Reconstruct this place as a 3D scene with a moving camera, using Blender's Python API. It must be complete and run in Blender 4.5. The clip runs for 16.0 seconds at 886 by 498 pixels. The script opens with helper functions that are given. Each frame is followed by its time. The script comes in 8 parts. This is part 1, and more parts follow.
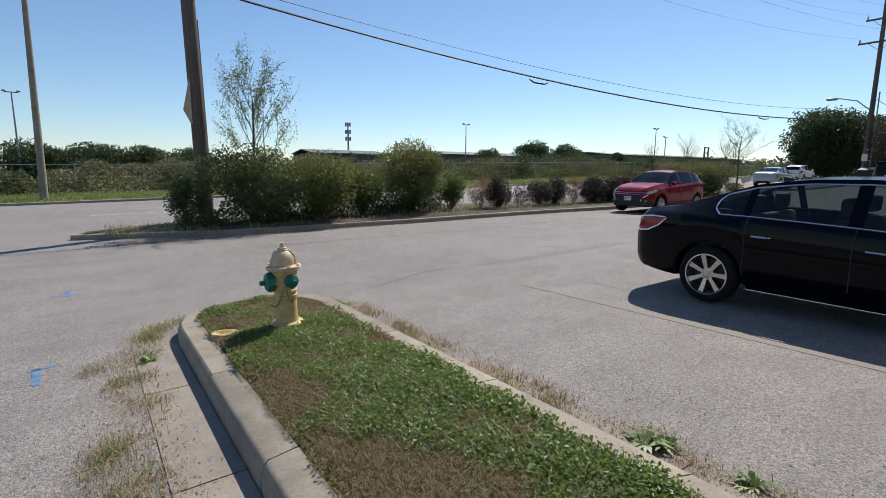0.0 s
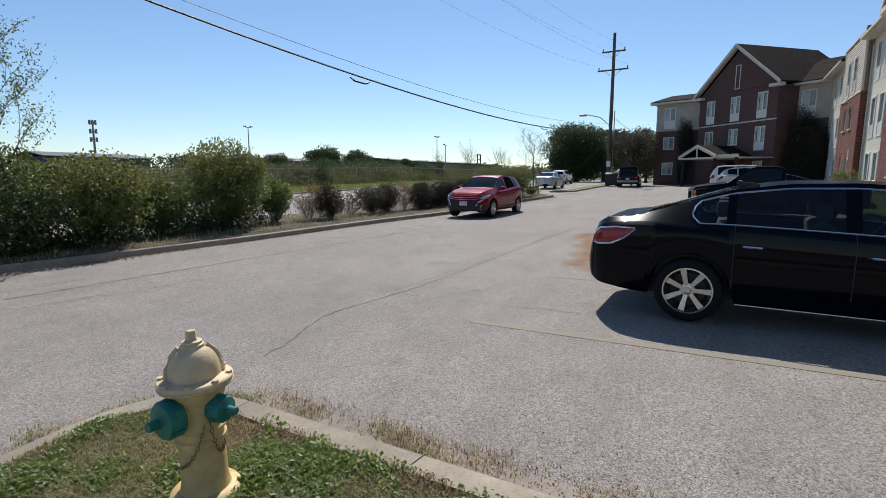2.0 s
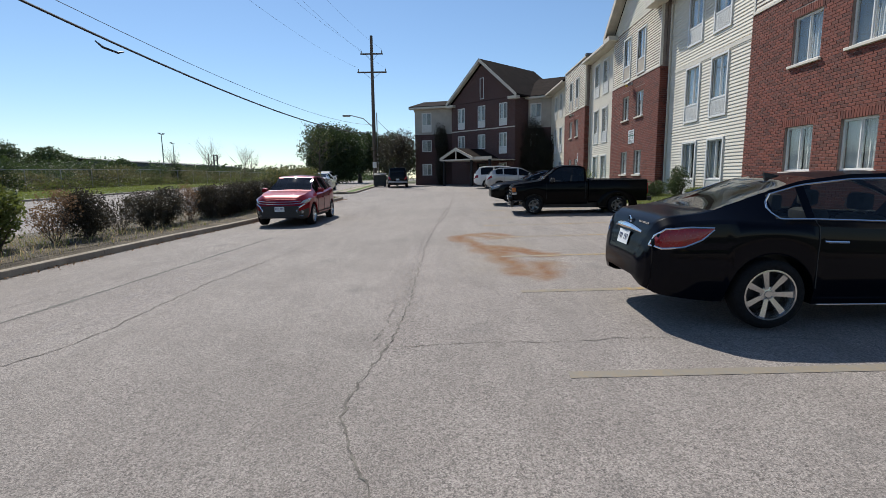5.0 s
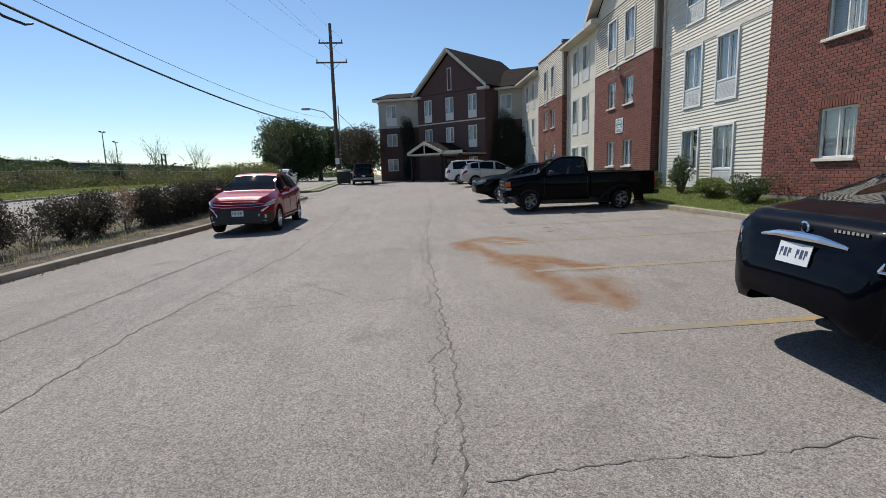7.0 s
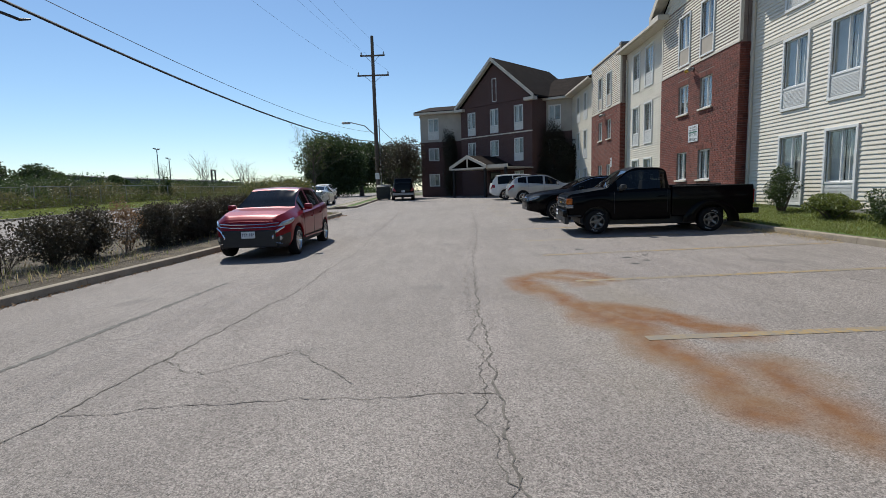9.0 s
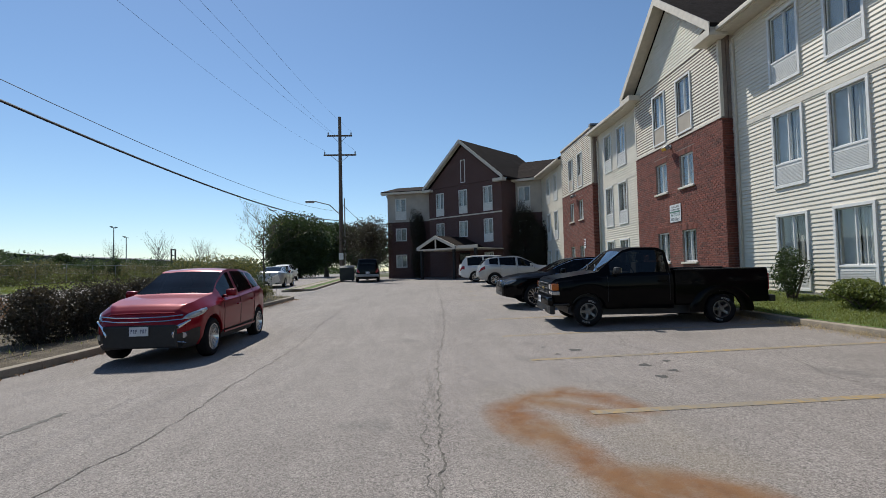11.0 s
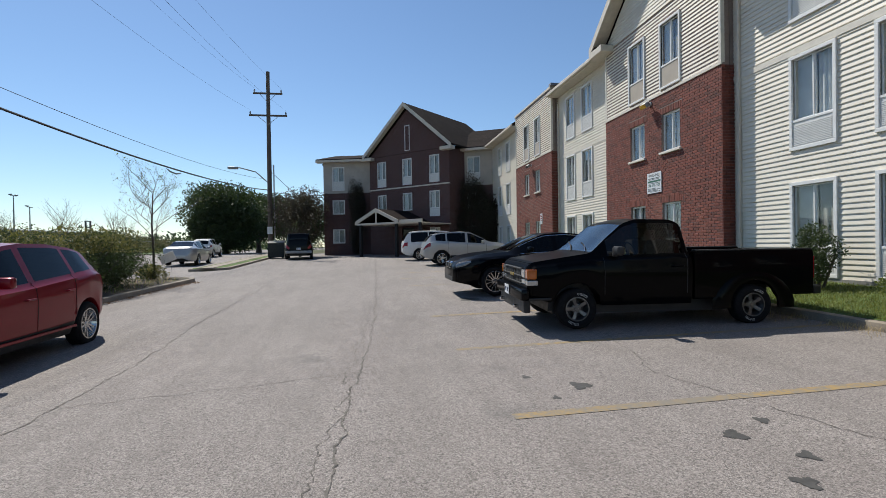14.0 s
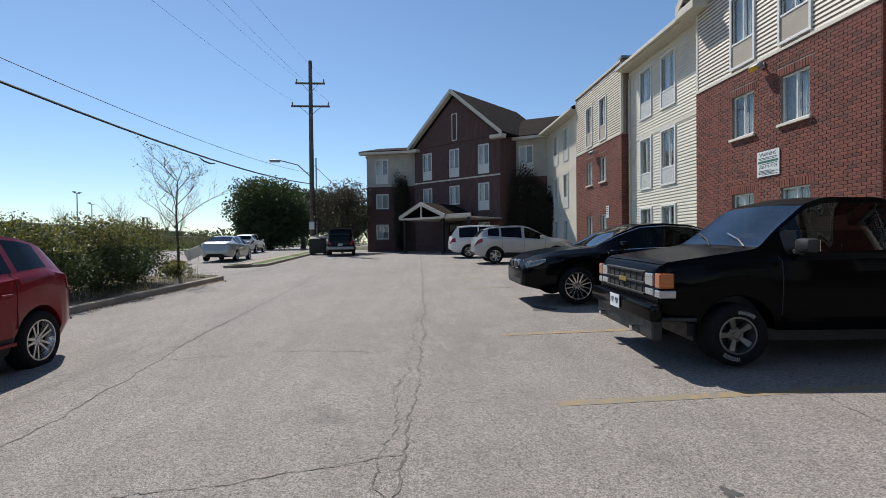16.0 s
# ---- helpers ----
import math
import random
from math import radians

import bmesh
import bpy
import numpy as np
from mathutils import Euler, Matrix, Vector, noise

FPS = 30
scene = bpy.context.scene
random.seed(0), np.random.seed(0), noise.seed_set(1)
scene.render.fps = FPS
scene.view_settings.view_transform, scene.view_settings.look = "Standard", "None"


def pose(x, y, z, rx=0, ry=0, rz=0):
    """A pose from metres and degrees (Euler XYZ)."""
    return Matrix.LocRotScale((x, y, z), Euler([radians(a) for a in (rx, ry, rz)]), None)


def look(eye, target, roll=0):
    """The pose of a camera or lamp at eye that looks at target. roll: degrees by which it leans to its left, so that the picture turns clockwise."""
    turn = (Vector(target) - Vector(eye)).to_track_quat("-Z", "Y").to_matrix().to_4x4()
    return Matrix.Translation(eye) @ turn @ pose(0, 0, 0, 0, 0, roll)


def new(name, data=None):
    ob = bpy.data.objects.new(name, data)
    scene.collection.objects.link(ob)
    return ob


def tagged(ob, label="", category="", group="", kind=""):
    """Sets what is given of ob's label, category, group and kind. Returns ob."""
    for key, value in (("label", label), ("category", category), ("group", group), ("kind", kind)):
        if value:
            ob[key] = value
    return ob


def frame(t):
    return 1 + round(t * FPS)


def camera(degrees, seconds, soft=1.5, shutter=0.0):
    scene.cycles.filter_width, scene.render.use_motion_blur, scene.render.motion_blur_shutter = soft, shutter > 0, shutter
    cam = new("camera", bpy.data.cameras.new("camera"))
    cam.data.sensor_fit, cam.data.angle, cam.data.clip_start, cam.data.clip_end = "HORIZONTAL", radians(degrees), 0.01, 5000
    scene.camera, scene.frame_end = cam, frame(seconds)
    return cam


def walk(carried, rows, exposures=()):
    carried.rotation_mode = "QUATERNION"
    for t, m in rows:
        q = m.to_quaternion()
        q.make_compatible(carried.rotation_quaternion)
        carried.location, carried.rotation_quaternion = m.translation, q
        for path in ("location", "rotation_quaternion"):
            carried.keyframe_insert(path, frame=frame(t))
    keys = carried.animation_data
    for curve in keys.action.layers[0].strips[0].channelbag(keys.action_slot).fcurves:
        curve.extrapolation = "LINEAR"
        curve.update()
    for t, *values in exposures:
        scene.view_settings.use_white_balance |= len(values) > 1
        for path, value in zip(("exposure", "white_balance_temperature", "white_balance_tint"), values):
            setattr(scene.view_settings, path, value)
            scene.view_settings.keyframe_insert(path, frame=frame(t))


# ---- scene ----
cam = camera(83.7, 16.0, 0.75)
METRES, EYE, TILT, LEAN, TURN = 19.5, 1.5, 0.0, 0.0, -35.6
ROWS = [
    (0.0, 0.0, 0.0, 0.0, 0.06, -9.01, -0.38),
    (0.5, -0.0171, 0.0239, 0.0019, -5.73, -8.74, -0.15),
    (1.0, -0.0358, 0.0542, 0.0024, -12.16, -8.54, -0.08),
    (1.5, -0.054, 0.081, 0.0018, -17.67, -8.47, -0.04),
    (2.0, -0.0694, 0.1113, 0.0001, -24.2, -8.3, 0.04),
    (2.5, -0.0867, 0.1399, -0.0017, -29.11, -8.2, 0.08),
    (3.0, -0.1025, 0.1694, -0.0031, -32.67, -8.15, 0.27),
    (3.5, -0.1161, 0.1975, -0.0036, -36.08, -8.17, 0.35),
    (4.0, -0.1277, 0.2251, -0.0039, -40.39, -8.13, 0.47),
    (4.5, -0.1297, 0.2554, -0.0042, -45.39, -8.11, 0.52),
    (5.0, -0.1238, 0.2864, -0.0032, -53.51, -8.21, 0.61),
    (7.5, -0.0321, 0.4058, -0.0041, -58.17, -8.8, 1.64),
    (8.0, -0.0057, 0.4238, -0.0034, -56.87, -8.85, 1.68),
    (8.5, 0.0163, 0.4408, -0.0042, -54.14, -8.87, 1.73),
    (9.0, 0.044, 0.4595, -0.0054, -53.35, -6.89, 1.61),
    (9.5, 0.0683, 0.4771, -0.0053, -53.53, 1.53, 1.23),
    (12.0, 0.2023, 0.5503, -0.0035, -61.06, 0.67, 1.31),
    (12.5, 0.2279, 0.5633, -0.0038, -64.23, 0.09, 1.24),
    (13.0, 0.2546, 0.579, -0.0034, -64.85, -0.21, 1.12),
    (13.5, 0.2786, 0.5938, -0.003, -64.43, -0.37, 0.96),
    (14.0, 0.3077, 0.6109, -0.0026, -63.23, -0.49, 0.84),
    (14.5, 0.3324, 0.6291, -0.0029, -61.03, -0.59, 0.64),
    (15.0, 0.3605, 0.6465, -0.0033, -59.84, -0.68, 0.66),
    (15.5, 0.3858, 0.667, -0.0045, -58.8, -0.74, 0.68),
    (16.0, 0.4118, 0.6876, -0.0061, -58.2, -0.74, 0.59),
]
walk(cam, [(t, pose(0, 0, EYE, TILT, LEAN, TURN) @ pose(METRES * x, METRES * y, METRES * z, 90 + pitch, roll, yaw)) for t, x, y, z, yaw, pitch, roll in ROWS], [(0.0, 0.10, 6140, 8.5), (4.0, 0.11, 6200, 7.8), (8.5, 0.06, 6200, 7), (9.0, 0.02, 6180, 6.5), (9.5, -0.12, 6120, 6), (10.4, -0.08, 6150, 6.5), (12.0, 0.02, 6200, 7.3), (16.0, 0.09, 6200, 7.5)])

# ---- light ----
world = bpy.data.worlds.new("world")
scene.world = world
world.use_nodes = True
wn = world.node_tree
sky = wn.nodes.new("ShaderNodeTexSky")
sky.sky_type = 'NISHITA'
sky.sun_disc = False
SUN_EL, SUN_AZ = radians(50), radians(26.6)      # azimuth counted from +x towards +y
sky.sun_elevation = SUN_EL
sky.sun_rotation = radians(90) - SUN_AZ
sky.air_density, sky.dust_density, sky.ozone_density = 1.0, 0.1, 3.6
wn.links.new(sky.outputs[0], wn.nodes["Background"].inputs[0])
wn.nodes["Background"].inputs[1].default_value = 0.108
sun_dir = Vector((math.cos(SUN_EL) * math.cos(SUN_AZ), math.cos(SUN_EL) * math.sin(SUN_AZ), math.sin(SUN_EL)))
sun = new("sun", bpy.data.lights.new("sun", "SUN"))
sun.data.energy, sun.data.angle, sun.data.color = 5.4, radians(0.53), (1.0, 0.925, 0.82)
sun.matrix_world = look(sun_dir * 60, (0, 0, 0))

# ---- small tools ----


def gz(x, y):
    """Height of the paved ground."""
    return -0.127 + 0.0172 * max(-30, min(x, 62)) - 0.0163 * max(-1.0, min(y, 13.5)) - 0.07 * math.exp(-((x - 19) / 3.6) ** 2)


def part(name, bm, material, parent=None, label="", smooth=False):
    me = bpy.data.meshes.new(name)
    bm.normal_update()
    bm.to_mesh(me)
    bm.free()
    for m in (material if isinstance(material, (list, tuple)) else (material,)):
        me.materials.append(m)
    if smooth:
        me.shade_smooth()
        me.set_sharp_from_angle(angle=radians(38))
    ob = new(name, me)
    if parent:
        ob.parent = parent
    if label:
        ob["label"] = label
    return ob


def raw(name, verts, faces, material, parent=None, label="", smooth=False, index=None):
    me = bpy.data.meshes.new(name)
    me.from_pydata(verts, [], faces)
    for m in (material if isinstance(material, (list, tuple)) else (material,)):
        me.materials.append(m)
    if index is not None:
        me.polygons.foreach_set("material_index", index)
    if smooth:
        me.shade_smooth()
    me.update()
    ob = new(name, me)
    if parent:
        ob.parent = parent
    if label:
        ob["label"] = label
    return ob


def empty(name, m=None, label="", category="", group="", kind=""):
    ob = new(name)
    ob.empty_display_size = 0.2
    if m is not None:
        ob.matrix_world = m
    return tagged(ob, label, category, group, kind)


def box(bm, x0, x1, y0, y1, z0, z1, bevel=0.0, m=None, mi=0):
    v = [bm.verts.new(p) for p in ((x0, y0, z0), (x1, y0, z0), (x1, y1, z0), (x0, y1, z0), (x0, y0, z1), (x1, y0, z1), (x1, y1, z1), (x0, y1, z1))]
    fs = [bm.faces.new([v[i] for i in q]) for q in ((0, 3, 2, 1), (4, 5, 6, 7), (0, 1, 5, 4), (1, 2, 6, 5), (2, 3, 7, 6), (3, 0, 4, 7))]
    for f in fs:
        f.material_index = mi
    if bevel:
        es = list({e for f in fs for e in f.edges})
        r = bmesh.ops.bevel(bm, geom=es, offset=bevel, segments=2, affect='EDGES', profile=0.5)
        v = list({w for f in r["faces"] for w in f.verts} | {w for w in v if w.is_valid})
    if m is not None:
        bmesh.ops.transform(bm, matrix=m, verts=v)
    return v


def boxed(x0, x1, y0, y1, z0, z1, bevel=0.0, m=None):
    bm = bmesh.new()
    box(bm, x0, x1, y0, y1, z0, z1, bevel, m)
    return bm


def tube(bm, pts, radii, n=10, cap=True):
    """A round rod through the points, with a radius at each."""
    pts = [Vector(p) for p in pts]
    if not isinstance(radii, (list, tuple)):
        radii = [radii] * len(pts)
    rings = []
    up = Vector((0, 0, 1))
    for i, p in enumerate(pts):
        d = (pts[min(i + 1, len(pts) - 1)] - pts[max(i - 1, 0)]).normalized()
        a = d.cross(up if abs(d.z) < 0.9 else Vector((1, 0, 0))).normalized()
        b = a.cross(d)
        rings.append([bm.verts.new(p + radii[i] * (math.cos(2 * math.pi * k / n) * a + math.sin(2 * math.pi * k / n) * b)) for k in range(n)])
    for r, s in zip(rings, rings[1:]):
        for k in range(n):
            bm.faces.new((r[k], r[(k + 1) % n], s[(k + 1) % n], s[k]))
    if cap:
        bm.faces.new(rings[0][::-1])
        bm.faces.new(rings[-1])
    bmesh.ops.recalc_face_normals(bm, faces=bm.faces)
    return bm


def lathe(bm, prof, n=24, m=None):
    """A turned shape about z from (radius, height) pairs."""
    vs = []
    rings = []
    for r, z in prof:
        if r < 1e-5:
            rings.append([bm.verts.new((0, 0, z))])
        else:
            rings.append([bm.verts.new((r * math.cos(2 * math.pi * k / n), r * math.sin(2 * math.pi * k / n), z)) for k in range(n)])
        vs += rings[-1]
    for r, s in zip(rings, rings[1:]):
        for k in range(n):
            q = [r[k % len(r)], r[(k + 1) % len(r)], s[(k + 1) % len(s)], s[k % len(s)]]
            q = list(dict.fromkeys(q))
            if len(q) > 2:
                bm.faces.new(q)
    if m is not None:
        bmesh.ops.transform(bm, matrix=m, verts=vs)
    return vs


def prism(bm, outline, lo, hi, m=None, mi=0):
    """A polygon in the x-z plane, drawn out along y from lo to hi."""
    a = [bm.verts.new((x, lo, z)) for x, z in outline]
    b = [bm.verts.new((x, hi, z)) for x, z in outline]
    n = len(a)
    fs = [bm.faces.new(a), bm.faces.new(b[::-1])] + [bm.faces.new((a[k], b[k], b[(k + 1) % n], a[(k + 1) % n])) for k in range(n)]
    for f in fs:
        f.material_index = mi
    bmesh.ops.recalc_face_normals(bm, faces=fs)
    if m is not None:
        bmesh.ops.transform(bm, matrix=m, verts=a + b)
    return a + b


def slab(bm, outline, z0, z1, m=None):
    """A polygon in plan, drawn up from z0 to z1 (numbers or functions of x, y)."""
    f0 = z0 if callable(z0) else (lambda x, y: z0)
    f1 = z1 if callable(z1) else (lambda x, y: z1)
    a = [bm.verts.new((x, y, f0(x, y))) for x, y in outline]
    b = [bm.verts.new((x, y, f1(x, y))) for x, y in outline]
    n = len(a)
    fs = [bm.faces.new(a[::-1]), bm.faces.new(b)] + [bm.faces.new((a[k], a[(k + 1) % n], b[(k + 1) % n], b[k])) for k in range(n)]
    bmesh.ops.recalc_face_normals(bm, faces=fs)
    return a + b


# ---- materials ----


class Mat:
    """A node material with short ways to add nodes."""

    def __init__(self, name, rough=0.7, metal=0.0):
        self.m = bpy.data.materials.new(name)
        self.m.use_nodes = True
        self.t = self.m.node_tree
        self.b = self.t.nodes["Principled BSDF"]
        self.b.inputs["Roughness"].default_value = rough
        self.b.inputs["Metallic"].default_value = metal
        self.co = self.n("ShaderNodeTexCoord").outputs["Object"]
        self.geo = None

    def n(self, kind, **kw):
        node = self.t.nodes.new(kind)
        for k, v in kw.items():
            if k == "op":
                node.operation = v
            elif k == "blend":
                node.blend_type = v
        return node

    def link(self, a, b):
        self.t.links.new(a, b)

    def put(self, sock, v):
        if hasattr(v, "links"):
            self.t.links.new(v, sock)
        else:
            sock.default_value = v if not isinstance(v, tuple) or len(v) != 3 else (*v, 1.0)

    def world(self):
        if self.geo is None:
            self.geo = self.n("ShaderNodeNewGeometry")
        return self.geo.outputs["Position"]

    def noise(self, scale, detail=4, rough=0.55, co=None, distort=0.0):
        k = self.n("ShaderNodeTexNoise")
        self.link(co or self.co, k.inputs["Vector"])
        k.inputs["Scale"].default_value, k.inputs["Detail"].default_value, k.inputs["Roughness"].default_value = scale, detail, rough
        k.inputs["Distortion"].default_value = distort
        return k.outputs["Fac"]

    def voronoi(self, scale, out="Distance", co=None, feature='F1'):
        k = self.n("ShaderNodeTexVoronoi")
        k.feature = feature
        self.link(co or self.co, k.inputs["Vector"])
        k.inputs["Scale"].default_value = scale
        return k.outputs[out]

    def stretch(self, sx, sy, sz, co=None):
        k = self.n("ShaderNodeMapping")
        self.link(co or self.co, k.inputs["Vector"])
        k.inputs["Scale"].default_value = (sx, sy, sz)
        return k.outputs[0]

    def ramp(self, fac, *stops):
        k = self.n("ShaderNodeValToRGB")
        self.link(fac, k.inputs[0])
        e = k.color_ramp.elements
        while len(e) < len(stops):
            e.new(0.5)
        for el, (p, c) in zip(e, stops):
            el.position = p
            el.color = (*c, 1.0) if isinstance(c, tuple) else (c, c, c, 1.0)
        return k.outputs[0]

    def math(self, op, a, b=0.0, clamp=False):
        k = self.n("ShaderNodeMath", op=op)
        k.use_clamp = clamp
        self.put(k.inputs[0], a)
        self.put(k.inputs[1], b)
        return k.outputs[0]

    def mix(self, fac, a, b, blend='MIX'):
        k = self.n("ShaderNodeMixRGB", blend=blend)
        self.put(k.inputs[0], fac)
        self.put(k.inputs[1], a)
        self.put(k.inputs[2], b)
        return k.outputs[0]

    def rand(self):
        return self.n("ShaderNodeObjectInfo").outputs["Random"]

    def island(self):
        if self.geo is None:
            self.geo = self.n("ShaderNodeNewGeometry")
        return self.geo.outputs["Random Per Island"]

    def colour(self, v):
        self.put(self.b.inputs["Base Color"], v)
        return self

    def rough(self, v):
        self.put(self.b.inputs["Roughness"], v)
        return self

    def bump(self, height, strength=0.4, dist=0.01):
        k = self.n("ShaderNodeBump")
        k.inputs["Strength"].default_value, k.inputs["Distance"].default_value = strength, dist
        self.link(height, k.inputs["Height"])
        self.link(k.outputs[0], self.b.inputs["Normal"])
        return self

    def set(self, **kw):
        for k, v in kw.items():
            self.b.inputs[k.replace("_", " ")].default_value = v
        return self


def plain(name, c, rough=0.6, metal=0.0, vary=0.12, scale=6.0, bump=0.0, coat=0.0):
    """A painted or moulded surface with faint dirt and wear."""
    k = Mat(name, rough, metal)
    f = k.noise(scale, 5)
    d = tuple(x * (1 - vary) for x in c)
    l = tuple(min(1, x * (1 + vary)) for x in c)
    k.colour(k.ramp(f, (0.3, d), (0.7, l)))
    k.rough(k.ramp(k.noise(scale * 2.3, 3), (0.3, max(0.02, rough * 0.85)), (0.7, min(1, rough * 1.15))))
    if bump:
        k.bump(k.noise(scale * 12, 3), bump, 0.004)
    if coat:
        k.set(Coat_Weight=coat, Coat_Roughness=0.03)
    return k.m


def leaf_mat(name, dark, light, rough=0.55, thru=0.25):
    k = Mat(name, rough)
    k.colour(k.mix(k.island(), dark, light))
    k.set(Subsurface_Weight=0.0)
    tr = k.n("ShaderNodeBsdfTranslucent")
    k.put(tr.inputs[0], tuple(min(1, 1.6 * x) for x in light))
    mx = k.n("ShaderNodeMixShader")
    mx.inputs[0].default_value = thru
    out = k.t.nodes["Material Output"]
    k.link(k.b.outputs[0], mx.inputs[1])
    k.link(tr.outputs[0], mx.inputs[2])
    k.link(mx.outputs[0], out.inputs[0])
    return k.m


def glass_mat(name, tint, gloss=0.9):
    """A thin pane: clear with a tint, and the mirror of its surface."""
    k = Mat(name, 0.02)
    tr = k.n("ShaderNodeBsdfTransparent")
    k.put(tr.inputs[0], tint)
    gl = k.n("ShaderNodeBsdfGlossy")
    gl.inputs["Roughness"].default_value = 0.015
    gl.inputs["Color"].default_value = (gloss, gloss, gloss, 1)
    lw = k.n("ShaderNodeLayerWeight")
    lw.inputs[0].default_value = 0.5
    fres = k.math('ADD', 0.04, k.math('MULTIPLY', 0.9, k.math('POWER', lw.outputs["Facing"], 4.0)))
    mx = k.n("ShaderNodeMixShader")
    k.link(fres, mx.inputs[0])
    k.link(tr.outputs[0], mx.inputs[1])
    k.link(gl.outputs[0], mx.inputs[2])
    k.link(mx.outputs[0], k.t.nodes["Material Output"].inputs[0])
    return k.m


def asphalt_mat():
    k = Mat("old_asphalt", 0.9)
    w = k.world()
    big = k.noise(0.22, 5, 0.6, w)
    mid = k.noise(1.7, 5, 0.65, w)
    grit = k.noise(95, 2, 0.7, w)
    agg = k.voronoi(120, "Color", w)
    base = k.ramp(big, (0.3, (0.162, 0.140, 0.128)), (0.7, (0.222, 0.193, 0.177)))
    base = k.mix(k.ramp(mid, (0.35, 0.0), (0.75, 0.55)), base, (0.265, 0.236, 0.215))
    base = k.mix(0.9, base, k.mix(1.0, base, k.ramp(agg, (0.0, 0.30), (0.5, 0.95), (1.0, 2.0)), 'MULTIPLY'))
    base = k.mix(k.ramp(grit, (0.52, 0.0), (0.70, 0.75)), base, (0.38, 0.35, 0.32))
    pits = k.noise(42, 3, 0.75, w)
    base = k.mix(k.ramp(pits, (0.32, 0.85), (0.47, 0.0)), base, (0.060, 0.053, 0.048))
    base = k.mix(k.ramp(k.noise(24, 3, 0.7, w), (0.56, 0.0), (0.72, 0.5)), base, (0.37, 0.34, 0.31))
    # tyre-polished and dust-filled streaks along the lane
    streak = k.noise(0.9, 5, 0.65, k.stretch(0.35, 2.2, 1, w))
    base = k.mix(k.ramp(streak, (0.38, 0.22), (0.55, 0.0)), base, (0.125, 0.110, 0.098))
    # oil spots and damp, dark patches
    spot = k.ramp(k.noise(0.9, 3, 0.5, w), (0.66, 0.0), (0.76, 0.4))
    base = k.mix(spot, base, (0.09, 0.085, 0.08))
    # rust that has run out of a leak and dried in a hook shape
    warp = k.n("ShaderNodeVectorMath", op='MULTIPLY_ADD')
    nz = k.n("ShaderNodeTexNoise")
    k.link(w, nz.inputs["Vector"])
    nz.inputs["Scale"].default_value, nz.inputs["Detail"].default_value = 1.6, 5
    k.link(nz.outputs["Color"], warp.inputs[0])
    warp.inputs[1].default_value = (0.75, 0.75, 0)
    k.link(w, warp.inputs[2])
    sep = k.n("ShaderNodeSeparateXYZ")
    k.link(warp.outputs[0], sep.inputs[0])
    px, py = sep.outputs[0], sep.outputs[1]

    def capsule(x0, y0, x1, y1, r0, soft):
        dx, dy = x1 - x0, y1 - y0
        ll = dx * dx + dy * dy
        ax, ay = k.math('SUBTRACT', px, x0 + 0.37), k.math('SUBTRACT', py, y0 + 0.37)
        h = k.math('DIVIDE', k.math('ADD', k.math('MULTIPLY', ax, dx), k.math('MULTIPLY', ay, dy)), ll, True)
        ex = k.math('SUBTRACT', ax, k.math('MULTIPLY', h, dx))
        ey = k.math('SUBTRACT', ay, k.math('MULTIPLY', h, dy))
        d = k.math('SQRT', k.math('ADD', k.math('MULTIPLY', ex, ex), k.math('MULTIPLY', ey, ey)))
        return k.math('SUBTRACT', 1.0, k.math('DIVIDE', k.math('SUBTRACT', d, r0), soft * 0.72), True)

    segs = [(13.3, 5.85, 13.85, 5.0, 0.02, 0.42), (13.85, 5.0, 13.1, 4.55, 0.0, 0.40), (13.3, 5.85, 11.6, 5.3, 0.04, 0.42),
            (11.6, 5.3, 10.7, 5.05, 0.10, 0.45), (11.5, 5.0, 10.6, 4.2, 0.12, 0.42), (10.7, 5.05, 9.0, 4.85, 0.05, 0.50), (9.6, 4.4, 8.7, 4.5, 0.0, 0.6), (13.5, 5.35, 12.9, 4.95, 0.0, 0.5)]
    mask = None
    for s in segs:
        c = capsule(*s)
        mask = c if mask is None else k.math('MAXIMUM', mask, c)
    mask = k.math('MULTIPLY', mask, k.ramp(k.noise(5, 5, 0.7, w), (0.2, 0.55), (0.58, 1.0)))
    base = k.mix(k.math('MULTIPLY', mask, 1.0), base, k.mix(k.noise(7, 4, 0.6, w), (0.098, 0.034, 0.009), (0.215, 0.094, 0.026)))
    # a wide faint tan wash round the rust
    wash = k.math('MULTIPLY', capsule(13.2, 5.2, 9.4, 4.8, 0.2, 1.5), k.ramp(k.noise(1.4, 4, 0.6, w), (0.35, 0.0), (0.65, 0.28)))
    base = k.mix(wash, base, (0.235, 0.19, 0.115))
    k.colour(base)
    k.bump(k.math('ADD', grit, k.math('MULTIPLY', k.voronoi(110, "Distance", w), 0.8)), 0.55, 0.006)
    return k.m


def concrete_mat(name="kerb_concrete", lo=(0.195, 0.163, 0.125), hi=(0.34, 0.29, 0.225)):
    k = Mat(name, 0.9)
    w = k.world()
    c = k.ramp(k.noise(2.2, 6, 0.65, w), (0.3, lo), (0.7, hi))
    c = k.mix(k.ramp(k.noise(45, 3, 0.6, w), (0.5, 0.0), (0.75, 0.45)), c, tuple(0.55 * x for x in lo))
    c = k.mix(k.ramp(k.noise(0.6, 4, 0.6, w), (0.55, 0.0), (0.75, 0.35)), c, (0.16, 0.14, 0.11))
    k.colour(c)
    k.bump(k.noise(60, 4, 0.6, w), 0.4, 0.006)
    return k.m


